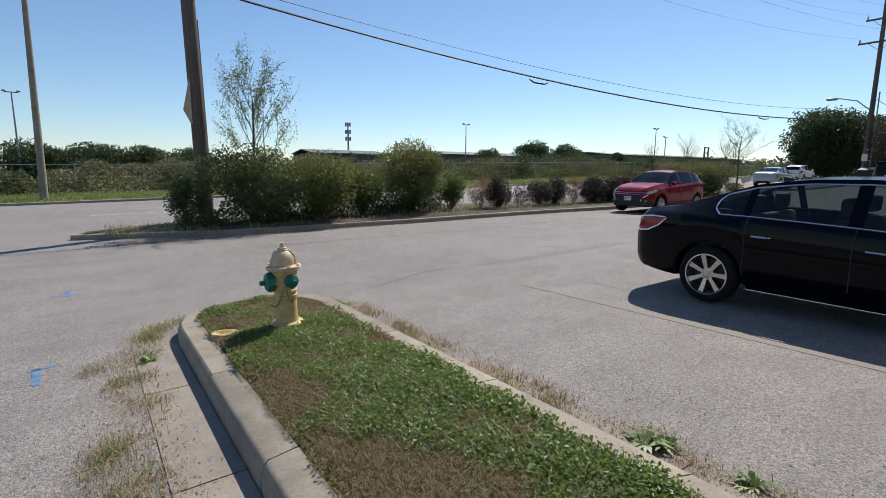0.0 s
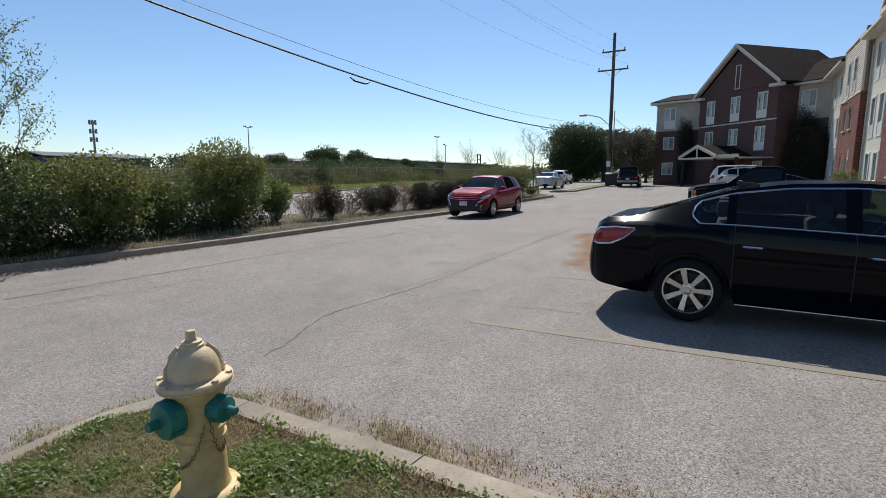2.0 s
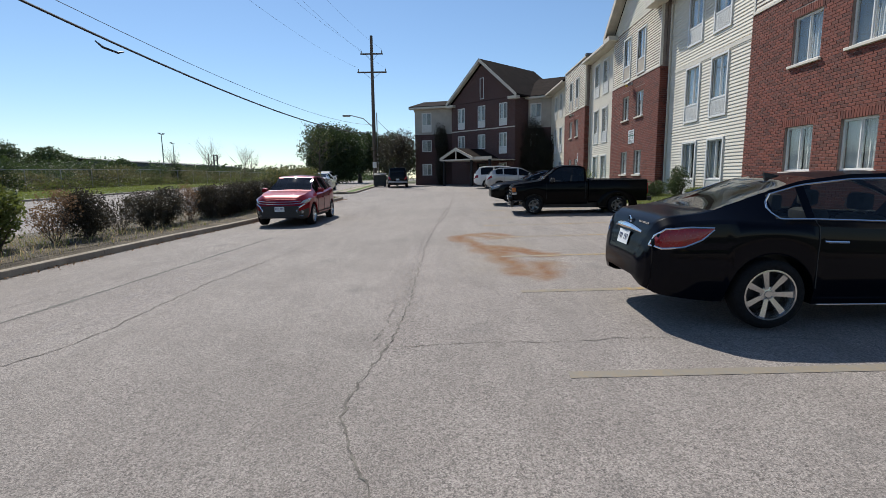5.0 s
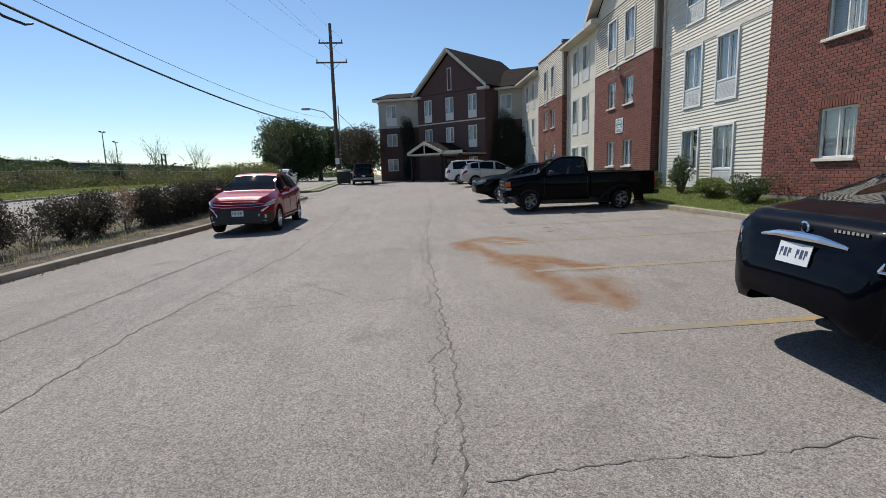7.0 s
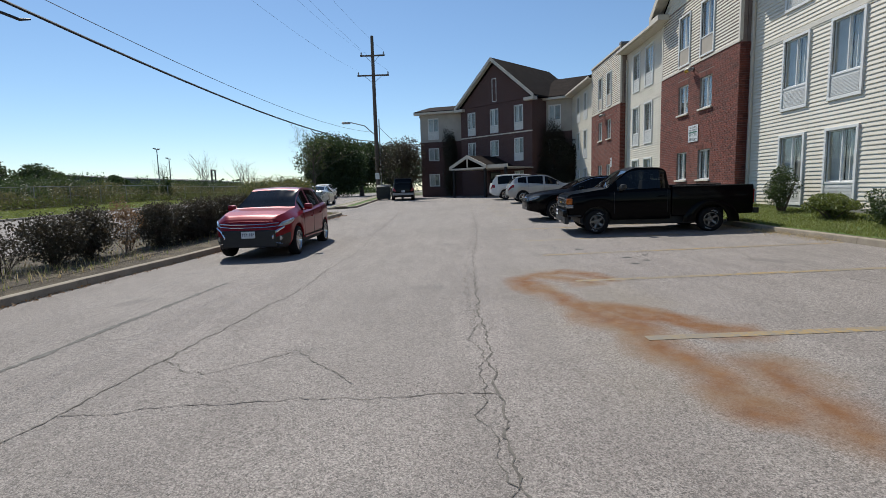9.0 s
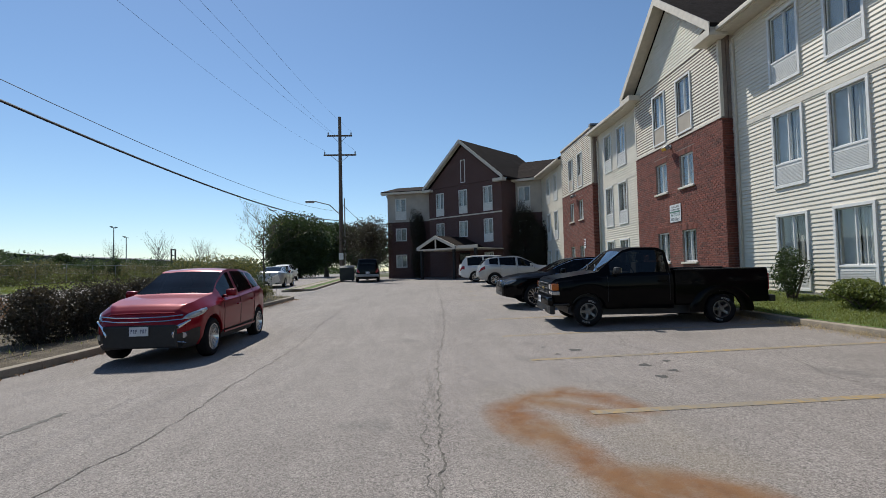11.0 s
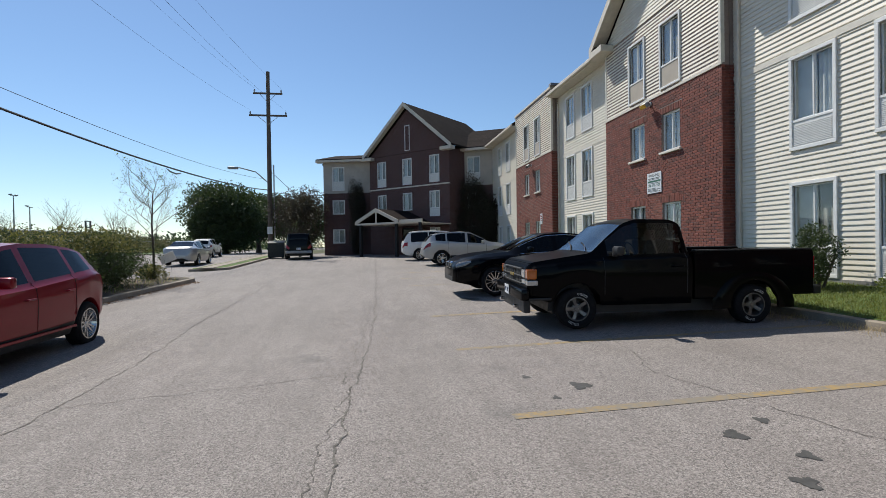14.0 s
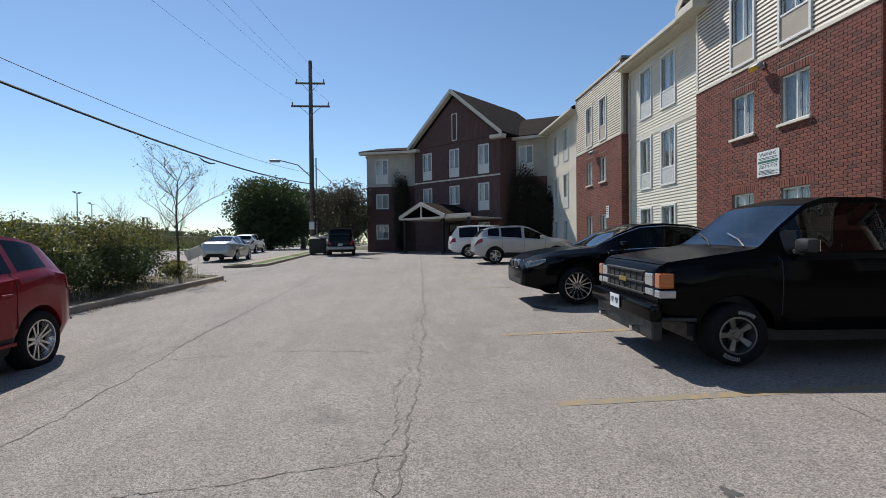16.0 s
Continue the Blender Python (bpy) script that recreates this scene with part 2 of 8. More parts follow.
def soil_mat(name, a, b, c2, scale=1.0):
    k = Mat(name, 0.95)
    w = k.world()
    c = k.ramp(k.noise(1.1 * scale, 6, 0.65, w), (0.3, a), (0.52, b), (0.72, c2))
    c = k.mix(0.5, c, k.mix(1.0, c, k.ramp(k.noise(38 * scale, 3, 0.7, w), (0.3, 0.4), (0.7, 1.6)), 'MULTIPLY'))
    k.colour(c)
    k.bump(k.noise(30 * scale, 4, 0.7, w), 0.8, 0.03)
    return k.m


def brick_mat(name, single):
    """Clay brick, varied from brick to brick."""
    k = Mat(name, 0.88)
    r = k.rand() if single else k.island()
    c = k.ramp(r, (0.0, (0.085, 0.030, 0.023)), (0.3, (0.160, 0.046, 0.032)), (0.7, (0.215, 0.062, 0.042)), (1.0, (0.13, 0.048, 0.037)))
    w = k.world()
    c = k.mix(k.ramp(k.noise(22, 4, 0.7, w), (0.4, 0.0), (0.8, 0.5)), c, (0.12, 0.035, 0.025))
    c = k.mix(k.ramp(k.noise(0.5, 4, 0.6, w), (0.5, 0.0), (0.8, 0.25)), c, (0.33, 0.19, 0.14))
    k.colour(c)
    k.bump(k.noise(90, 3, 0.6, w), 0.4, 0.004)
    return k.m


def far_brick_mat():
    k = Mat("shade_darkened_brick_with_joints", 0.9)
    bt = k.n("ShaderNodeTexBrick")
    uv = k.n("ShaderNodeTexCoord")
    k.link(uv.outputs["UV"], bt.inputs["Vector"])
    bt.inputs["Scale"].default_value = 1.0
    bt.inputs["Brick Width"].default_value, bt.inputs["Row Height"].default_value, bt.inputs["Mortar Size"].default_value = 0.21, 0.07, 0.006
    # brick tones darkened below the bays' brick: the wall's shade is in the colour
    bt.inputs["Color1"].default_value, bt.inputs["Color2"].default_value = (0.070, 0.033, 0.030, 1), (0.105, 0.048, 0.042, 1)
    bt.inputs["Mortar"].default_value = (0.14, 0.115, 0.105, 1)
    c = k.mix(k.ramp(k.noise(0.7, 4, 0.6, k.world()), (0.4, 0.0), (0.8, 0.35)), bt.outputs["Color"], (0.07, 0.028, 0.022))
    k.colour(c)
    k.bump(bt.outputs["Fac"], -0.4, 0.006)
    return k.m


def siding_mat():
    k = Mat("cream_vinyl_siding", 0.55)
    w = k.world()
    c = k.ramp(k.noise(0.8, 5, 0.6, w), (0.3, (0.64, 0.585, 0.485)), (0.7, (0.74, 0.685, 0.58)))
    c = k.mix(k.ramp(k.noise(9, 4, 0.7, k.stretch(1, 1, 0.15, w)), (0.58, 0.0), (0.82, 0.22)), c, (0.42, 0.37, 0.29))
    c = k.mix(k.math('MULTIPLY', k.rand(), 0.10), c, (0.5, 0.46, 0.39))
    k.colour(c)
    k.bump(k.noise(20, 3, 0.6, k.stretch(0.2, 1, 4, w)), 0.12, 0.003)
    return k.m


def shingle_mat():
    k = Mat("brown_roof_shingles", 0.95)
    w = k.world()
    c = k.ramp(k.noise(1.3, 6, 0.7, w), (0.3, (0.014, 0.010, 0.009)), (0.7, (0.028, 0.021, 0.018)))
    k.set(Specular_IOR_Level=0.05)
    c = k.mix(0.6, c, k.mix(1.0, c, k.ramp(k.voronoi(6, "Color", k.stretch(1, 1, 2, w)), (0.0, 0.6), (1.0, 1.5)), 'MULTIPLY'))
    k.colour(c)
    k.bump(k.noise(40, 3, 0.7, w), 0.5, 0.01)
    return k.m


def wood_mat(name, a, b):
    k = Mat(name, 0.85)
    g = k.noise(7, 6, 0.65, k.stretch(4, 4, 0.18))
    c = k.ramp(g, (0.3, a), (0.7, b))
    k.colour(k.mix(k.ramp(k.noise(1.2, 4), (0.5, 0), (0.8, 0.4)), c, tuple(0.5 * x for x in a)))
    k.bump(g, 0.5, 0.01)
    return k.m


ASPHALT = asphalt_mat()
CONCRETE = concrete_mat()
GUTTER = concrete_mat("stained_gutter_concrete", (0.19, 0.16, 0.13), (0.30, 0.255, 0.21))
FOUNDATION = concrete_mat("foundation_concrete", (0.16, 0.155, 0.145), (0.25, 0.24, 0.225))
MORTAR = concrete_mat("mortar", (0.22, 0.165, 0.14), (0.31, 0.245, 0.21))
TURF = soil_mat("turf", (0.075, 0.085, 0.022), (0.12, 0.12, 0.04), (0.22, 0.17, 0.08))
LAWN = soil_mat("green_lawn", (0.06, 0.10, 0.016), (0.09, 0.14, 0.028), (0.14, 0.16, 0.05))
FIELD = soil_mat("field_soil", (0.06, 0.075, 0.022), (0.09, 0.095, 0.035), (0.15, 0.125, 0.06), 0.25)
DIRT = soil_mat("bed_soil", (0.05, 0.038, 0.025), (0.085, 0.066, 0.043), (0.16, 0.125, 0.08), 2.0)
BRICK = brick_mat("clay_brick", True)
BRICK_JOINED = brick_mat("clay_brick_joined", False)
BRICK_FAR_SHADED = far_brick_mat()
SIDING = siding_mat()
SHINGLE = shingle_mat()
POLE_WOOD = wood_mat("weathered_pole_wood", (0.075, 0.055, 0.042), (0.16, 0.125, 0.10))
BARK = wood_mat("bark", (0.035, 0.028, 0.022), (0.085, 0.07, 0.056))
TWIG = wood_mat("twig_bark", (0.06, 0.048, 0.038), (0.13, 0.105, 0.08))
WHITE_TRIM = plain("white_window_trim", (0.74, 0.73, 0.70), 0.45, vary=0.06)
CREAM_TRIM = plain("cream_trim", (0.66, 0.61, 0.52), 0.55, vary=0.06)
FASCIA = plain("cream_fascia", (0.60, 0.54, 0.45), 0.6, vary=0.08)
TAN_STUCCO = plain("tan_stucco", (0.40, 0.35, 0.29), 0.85, vary=0.1, scale=1.5, bump=0.2)
END_STUCCO = plain("pale_tan_stucco", (0.42, 0.38, 0.33), 0.85, vary=0.1, scale=1.5, bump=0.2)
GRILLE = plain("aircon_grille_white", (0.62, 0.61, 0.58), 0.5, vary=0.05)
DARK = plain("dark_void", (0.012, 0.012, 0.013), 0.8)
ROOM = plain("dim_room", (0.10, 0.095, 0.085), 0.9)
CURTAIN = plain("pale_curtain", (0.60, 0.60, 0.58), 0.9, vary=0.2, scale=3)
BLIND = plain("grey_blind", (0.30, 0.29, 0.27), 0.8, vary=0.15, scale=2)
YELLOW_LINE = plain("worn_yellow_paint", (0.36, 0.24, 0.07), 0.85, vary=0.45, scale=9)
STEEL = plain("galvanised_steel", (0.36, 0.36, 0.35), 0.45, 0.8)
GREY_METAL = plain("painted_grey_metal", (0.28, 0.28, 0.28), 0.5, 0.3)
CABLE = plain("black_cable", (0.02, 0.02, 0.022), 0.6)
PANE = glass_mat("window_glass", (0.93, 0.95, 0.95))
CAR_GLASS = glass_mat("tinted_car_glass", (0.36, 0.40, 0.40))
SMOKED = glass_mat("smoked_truck_glass", (0.11, 0.12, 0.12))
DARK_GLASS = glass_mat("dark_car_glass", (0.06, 0.065, 0.07), 0.5)

# ---- ground ----


def sheet(name, xs, ys, material, f, label="", kind="structure", category=""):
    verts = [(x, y, f(x, y)) for y in ys for x in xs]
    n = len(xs)
    faces = [(j * n + i, j * n + i + 1, (j + 1) * n + i + 1, (j + 1) * n + i) for j in range(len(ys) - 1) for i in range(n - 1)]
    return tagged(raw(name, verts, faces, material, smooth=True), label, category, "", kind)


def steps(a, b, n):
    return [a + (b - a) * i / n for i in range(n + 1)]


ROAD_FAR = 32.8
far_xs = [-900, -300, -120, -60] + steps(-30, 70, 50) + [100, 150, 250, 500, 1200]
far_ys = [-700, -250, -90, -40] + steps(-20, 60, 40) + [80, 130, 250, 500, 1400]
sheet("ground", far_xs, far_ys, FIELD, lambda x, y: gz(x, y) - 0.06, "dry green and tan field ground out to the horizon")
sheet("parking_lot", steps(-30, 62, 92), steps(-0.95, 17.2, 18), ASPHALT, gz, "pale worn grey asphalt parking lot with cracks and a rust stain")
sheet("far_verge_lawn", steps(-60, 130, 60), steps(32.95, 43.5, 4), LAWN, lambda x, y: gz(x, y) + 0.08, "rough green grass verge across the street")
sheet("road", [-300, -120, -60] + steps(-30, 62, 46) + [90, 140, 220, 400], steps(17.2, ROAD_FAR, 6), ASPHALT, gz, "pale grey asphalt street beyond the hedge")

# ---- kerbs and lawns ----


def grown(outline, d):
    """The outline moved inwards by d (counter-clockwise polygons)."""
    out = []
    n = len(outline)
    for i in range(n):
        a, b, c = Vector(outline[i - 1]), Vector(outline[i]), Vector(outline[(i + 1) % n])
        e, f = (b - a).normalized(), (c - b).normalized()
        m = Vector((-e.y - f.y, e.x + f.x))
        m = m.normalized() * (d / max(0.5, math.sqrt(max(0.05, (1 + e.dot(f)) / 2))))
        out.append((b.x + m.x, b.y + m.y))
    return out


def rounded(pts, r, n=6):
    """Rounds the corners of a polygon; r: a radius for each corner."""
    out = []
    k = len(pts)
    for i in range(k):
        a, b, c = Vector(pts[i - 1]), Vector(pts[i]), Vector(pts[(i + 1) % k])
        if r[i] <= 0:
            out.append(tuple(b))
            continue
        p, q = b + (a - b).normalized() * r[i], b + (c - b).normalized() * r[i]
        for j in range(n + 1):
            t = j / n
            out.append(tuple((1 - t) ** 2 * p + 2 * t * (1 - t) * b + t * t * q))
    return out


KERB = ((-0.02, -0.05), (0.02, 0.6), (0.07, 0.9), (0.22, 1.0), (0.85, 1.0), (1.0, 0.96), (1.0, -0.05))
UPRIGHT = ((-0.02, -0.05), (0.03, 0.6), (0.09, 0.88), (0.20, 1.0), (0.94, 1.0), (1.0, -0.05), (0.5, -0.05))


def kerb_piece(a, b, ia, ib, h, parent, joint=0.006, section=KERB):
    """One cast length of kerb between two cross-sections: top 15 cm wide with rounded nose."""
    bm = bmesh.new()
    rings = []
    for o, i, s in ((a, ia, joint), (b, ib, -joint)):
        o, i = Vector(o), Vector(i)
        along = (Vector(b) - Vector(a)).normalized() * s
        o, i = o + along, i + along
        g = gz(o.x, o.y)
        ring = []
        for f, z in section:
            p = o + (i - o) * f
            ring.append(bm.verts.new((p.x, p.y, g + (z * h if z > 0 else z))))
        rings.append(ring)
    for k in range(6):
        bm.faces.new((rings[0][k], rings[0][k + 1], rings[1][k + 1], rings[1][k]))
    bm.faces.new(rings[0])
    bm.faces.new(rings[1][::-1])
    bmesh.ops.recalc_face_normals(bm, faces=bm.faces)
    return part("kerb_stone", bm, CONCRETE, parent, smooth=True)


def kerbed_island(name, outline, h, fill, label, width=0.16, closed=True, bulge=0.03, step=1.2, kerbed=None, section=KERB):
    """A raised bed with a kerb of cast lengths round it and a fill inside."""
    root = empty(name, None, label, "kerbed bed", "", "structure")
    inner = grown(outline, width)
    n = len(outline)
    for i in range(n if closed else n - 1):
        if kerbed is not None and not kerbed(outline[i], outline[(i + 1) % n]):
            continue
        a, b, ia, ib = (Vector(v) for v in (outline[i], outline[(i + 1) % n], inner[i], inner[(i + 1) % n]))
        m = max(1, round((b - a).length / step))
        for j in range(m):
            kerb_piece(a.lerp(b, j / m), a.lerp(b, (j + 1) / m), ia.lerp(ib, j / m), ib if j == m - 1 else ia.lerp(ib, (j + 1) / m), h, root,
                       0.005 if (b - a).length > 0.5 else 0.0, section)
    bm = bmesh.new()
    deep = grown(outline, width - 0.004)
    rings = [[bm.verts.new((p[0], p[1], gz(*p) + h - 0.015)) for p in deep]]
    mid = grown(outline, width + 0.25)
    rings.append([bm.verts.new((p[0], p[1], gz(*p) + h + bulge)) for p in mid])
    for k in range(n):
        bm.faces.new((rings[0][k], rings[0][(k + 1) % n], rings[1][(k + 1) % n], rings[1][k]))
    bm.faces.new(rings[1])
    bmesh.ops.triangulate(bm, faces=[f for f in bm.faces if len(f.verts) > 4])
    bmesh.ops.recalc_face_normals(bm, faces=bm.faces)
    part("bed_fill", bm, fill, root, smooth=True)
    return root


NOSE = rounded([(0.60, -6.0), (2.30, -6.0), (2.30, 6.15), (0.60, 6.0)], [0, 0, 0.85, 0.75], 7)
kerbed_island("grass_island", NOSE, 0.165, TURF, "grassy traffic island with a weathered concrete kerb", 0.23, step=1.5, bulge=0.04, section=UPRIGHT)
# concrete gutter pans along the island
gutter = empty("gutter_pan", None, "tan concrete gutter beside the island kerb", "gutter", "", "structure")
for a, b in ((2.31, 2.60), (0.22, 0.59)):
    for j in range(8):
        bm = bmesh.new()
        y0, y1 = -6 + 1.45 * j, -6 + 1.45 * (j + 1) - 0.012
        slab(bm, [(a, y0), (b, y0), (b, y1), (a, y1)], lambda x, y: gz(x, y) - 0.03, lambda x, y: gz(x, y) + 0.008)
        part("slab", bm, GUTTER, gutter)
HEDGE = rounded([(-0.6, 16.0), (3.2, 14.35), (9.0, 13.55), (17.0, 13.05), (31.6, 12.45), (32.4, 13.4), (31.5, 17.4), (2.5, 18.0)], [0.3, 1.0, 0, 0, 0.5, 0.5, 0.6, 0.6], 4)
kerbed_island("hedge_strip", HEDGE, 0.14, DIRT, "long planted strip with a concrete kerb between lot and street", 0.16, step=2.4)
VERGE = rounded([(38.6, 13.15), (54.5, 13.75), (62, 14.1), (62, 15.7), (37.6, 14.9)], [0.4, 0, 0, 0, 0.4], 4)
kerbed_island("far_verge", VERGE, 0.13, LAWN, "grass verge with a pale kerb at the far end of the lot", 0.2, step=3.0)
bm = bmesh.new()
slab(bm, [(38.0, 13.75), (61.7, 14.65), (61.7, 15.2), (37.7, 14.35)], lambda x, y: gz(x, y) + 0.1, lambda x, y: gz(x, y) + 0.172)
tagged(part("sidewalk", bm, CONCRETE), "pale concrete sidewalk along the street verge", "sidewalk", "", "structure")

# the lawn before the building, held by a low kerb
FRONT = [(3.2, -3.6), (3.2, -0.95), (47.5, -0.95), (47.5, -3.6)][::-1]


def lawn_z(x, y):
    return gz(x, -0.95) + 0.12 + 0.10 * max(0, (-0.95 - y))


lawn_root = empty("front_lawn", None, "green lawn strip with a worn concrete kerb before the building", "lawn", "", "structure")
sheet("bed_fill", steps(3.2, 47.5, 44), steps(-3.6, -1.1, 4), LAWN, lawn_z).parent = lawn_root
for i in range(18):
    a, b = 3.2 + 2.46 * i, 3.2 + 2.46 * (i + 1)
    kerb_piece((a, -0.95), (b, -0.95), (a, -1.12), (b, -1.12), 0.13, lawn_root, 0.005)

# ---- main building ----


def wall_with_holes(bm, x0, x1, z0, z1, y0, y1, holes, m=None):
    xs = sorted({x0, x1, *[h[0] for h in holes], *[h[1] for h in holes]})
    zs = sorted({z0, z1, *[h[2] for h in holes], *[h[3] for h in holes]})
    xs = [x for x in xs if x0 <= x <= x1]
    zs = [z for z in zs if z0 <= z <= z1]
    for a, b in zip(xs, xs[1:]):
        run = None
        for c, d in zip(zs, zs[1:]):
            hole = any(h[0] < (a + b) / 2 < h[1] and h[2] < (c + d) / 2 < h[3] for h in holes)
            if hole:
                if run:
                    box(bm, a, b, y0, y1, run[0], run[1], m=m)
                run = None
            else:
                run = (run[0], d) if run else (c, d)
        if run:
            box(bm, a, b, y0, y1, run[0], run[1], m=m)


def window(name, m, w, h, panel=0.0, panel_mat=None, trim=0.09, sill=False, cover=0, mull=True, proud=0.035):
    """A window in a wall's opening: local x along the wall, y into it, z up from the opening's lower edge. panel: height of the panel under the glass."""
    root = empty(name, m, "white-framed sliding window" + (" with an air-conditioner grille below" if panel_mat is GRILLE else " with a plain panel below" if panel else " in a brick opening"),
                 "window", "", "structure")
    bm = bmesh.new()
    if trim > 0.04:
        for q in ((-trim, w + trim, h, h + trim), (-trim, w + trim, -trim, 0), (-trim, 0, 0, h), (w, w + trim, 0, h)):
            box(bm, q[0], q[1], -proud, 0.06, q[2], q[3], 0.006)
    else:
        for q in ((0, w, h - 0.05, h), (0, w, 0, 0.05), (0, 0.045, 0.05, h - 0.05), (w - 0.045, w, 0.05, h - 0.05)):
            box(bm, q[0], q[1], 0.07, 0.13, q[2], q[3], 0.004)
    part("window_frame", bm, WHITE_TRIM, root)
    g0 = panel
    if panel:
        bm = bmesh.new()
        box(bm, 0.0, w, -0.005, 0.05, 0.0, panel - 0.05)
        p = part("panel", bm, panel_mat, root)
        if panel_mat is GRILLE:
            bm = bmesh.new()
            nb = max(5, int((panel - 0.14) / 0.035))
            for i in range(nb):
                z = 0.04 + i * (panel - 0.14) / nb
                box(bm, 0.04, w - 0.04, -0.016, -0.006, z, z + 0.018)
            part("louvre", bm, WHITE_TRIM, p)
        part("rail", boxed(0, w, -0.02, 0.06, panel - 0.05, panel, 0.004), WHITE_TRIM, root)
    if sill:
        part("window_sill", boxed(-0.07, w + 0.07, -0.07, 0.14, -0.075, -0.004, 0.008), CREAM_TRIM, root)
    bm = bmesh.new()
    t = 0.032
    yy = 0.05 if trim > 0.04 else 0.09
    cols = ((0, w / 2), (w / 2, w)) if mull else ((0, w),)
    for i, (a, b) in enumerate(cols):
        y = yy + 0.02 * i
        bm = bmesh.new()
        for q in ((a, b, g0, g0 + t), (a, b, h - t, h), (a, a + t, g0 + t, h - t), (b - t, b, g0 + t, h - t)):
            box(bm, q[0], q[1], y - 0.012, y + 0.012, q[2], q[3])
        part("sash", bm, WHITE_TRIM, root)
        gl = part("pane", boxed(a + t, b - t, y - 0.003, y + 0.003, g0 + t, h - t), PANE, root)
        gl.visible_shadow = False
        # curtain or blind behind this half
        kind = (cover >> (2 * i)) & 3
        if kind:
            bm = bmesh.new()
            n = 14
            top, bot = h - 0.01, g0 + 0.02
            prev = None
            for k in range(n + 1):
                x = a + (b - a) * k / n
                yc = y + 0.10 + (0.022 * math.sin(k * 2.1 + a * 7) if kind == 1 else 0.0)
                cur = (bm.verts.new((x, yc, bot)), bm.verts.new((x, yc, top)))
                if prev:
                    bm.faces.new((prev[0], cur[0], cur[1], prev[1]))
                prev = cur
            part("curtain", bm, CURTAIN if kind == 1 else BLIND, root)
    return root


rngw = random.Random(7)
SID, BAY = -3.4, -3.05          # front planes of the siding and of the brick bays
GROUND_Z, BRICK_TOP, EAVE = 0.30, 6.06, 8.78
# (x0, x1, kind): stretches of the long front
FRONTS = [(4.0, 10.6, "siding"), (10.6, 16.9, "brick"), (16.9, 23.5, "siding"), (23.5, 29.79, "brick"), (29.79, 35.5, "siding"), (35.5, 41.4, "brick"), (41.4, 48.5, "siding")]
WINDOWS = {
    0: [(5.6, 6.8), (8.0, 9.2)],
    1: [(12.1, 13.12), (14.02, 15.05)],
    2: [(18.77, 19.76), (20.69, 21.68)],
    3: [(25.25, 26.16), (27.13, 28.02)],
    4: [(31.74, 32.65), (33.52, 34.36)],
    5: [(37.17, 37.95), (38.97, 39.75)],
    6: [(43.9, 44.7), (45.95, 46.75)],
}


def window_rows(k, kind):
    """Openings (z0, z1, panel height, panel material, trim, sill) of a stretch, storey by storey."""
    if kind == "siding":
        return [(0.72, 2.66, 0.58, GRILLE, 0.08, False), (3.53, 5.50, 0.60, GRILLE, 0.08, False), (6.42, 8.30, 0.60, GRILLE, 0.08, False)]
    return [(1.50, 2.66, 0, None, 0.0, True), (4.25, 5.43, 0, None, 0.0, True), (6.28, 8.22, 0.66, TAN_STUCCO, 0.07, False)]


all_holes = {}
for k, (x0, x1, kind) in enumerate(FRONTS):
    face = SID if kind == "siding" else BAY
    holes = []
    for (a, b) in WINDOWS[k]:
        for (z0, z1, ph, pm, tr, sl) in window_rows(k, kind):
            holes.append((a, b, z0, z1))
            # alternate what hangs behind the glass
            window("window_%d" % (len(holes) + 10 * k), pose(b, face, z0, 0, 0, 180) , b - a, z1 - z0, ph, pm, tr, sl, rngw.choice((5, 5, 6, 9, 6)))
    all_holes[k] = holes
    bm = bmesh.new()
    top = EAVE if kind == "siding" else (9.2 if k == 5 else EAVE)
    back = face - (0.028 if kind == "siding" else 0.010)
    wall_with_holes(bm, x0 + (0.001 if kind == "siding" else 0), x1 - (0.001 if kind == "siding" else 0), GROUND_Z - 0.4, top, back - 0.22, back, holes)
    tagged(part("wall_front_%d" % (k + 1), bm, MORTAR if kind == "brick" else SIDING), "cream siding wall" if kind == "siding" else "red brick bay with siding above", "wall", "", "structure")

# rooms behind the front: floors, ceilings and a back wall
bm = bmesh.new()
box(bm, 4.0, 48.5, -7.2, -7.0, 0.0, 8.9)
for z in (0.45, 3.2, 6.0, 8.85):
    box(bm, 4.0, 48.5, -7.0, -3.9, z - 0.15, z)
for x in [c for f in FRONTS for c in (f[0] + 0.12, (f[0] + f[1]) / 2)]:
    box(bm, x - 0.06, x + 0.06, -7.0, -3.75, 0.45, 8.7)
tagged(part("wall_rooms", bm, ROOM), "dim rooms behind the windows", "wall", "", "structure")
bm = bmesh.new()
box(bm, 4.0, 4.2, -15.0, -3.45, 0.0, EAVE)
box(bm, 4.0, 50.0, -15.2, -15.0, 0.0, EAVE)
tagged(part("wall_back", bm, SIDING), "plain cream back and end walls", "wall", "", "structure")
bm = bmesh.new()
for (x0, x1, kind) in FRONTS:
    f = (SID if kind == "siding" else BAY) + 0.012
    box(bm, x0, x1, f - 0.2, f, -0.2, 0.62 if kind == "siding" else 0.56)
tagged(part("foundation", bm, FOUNDATION), "grey concrete foundation strip", "foundation", "", "structure")


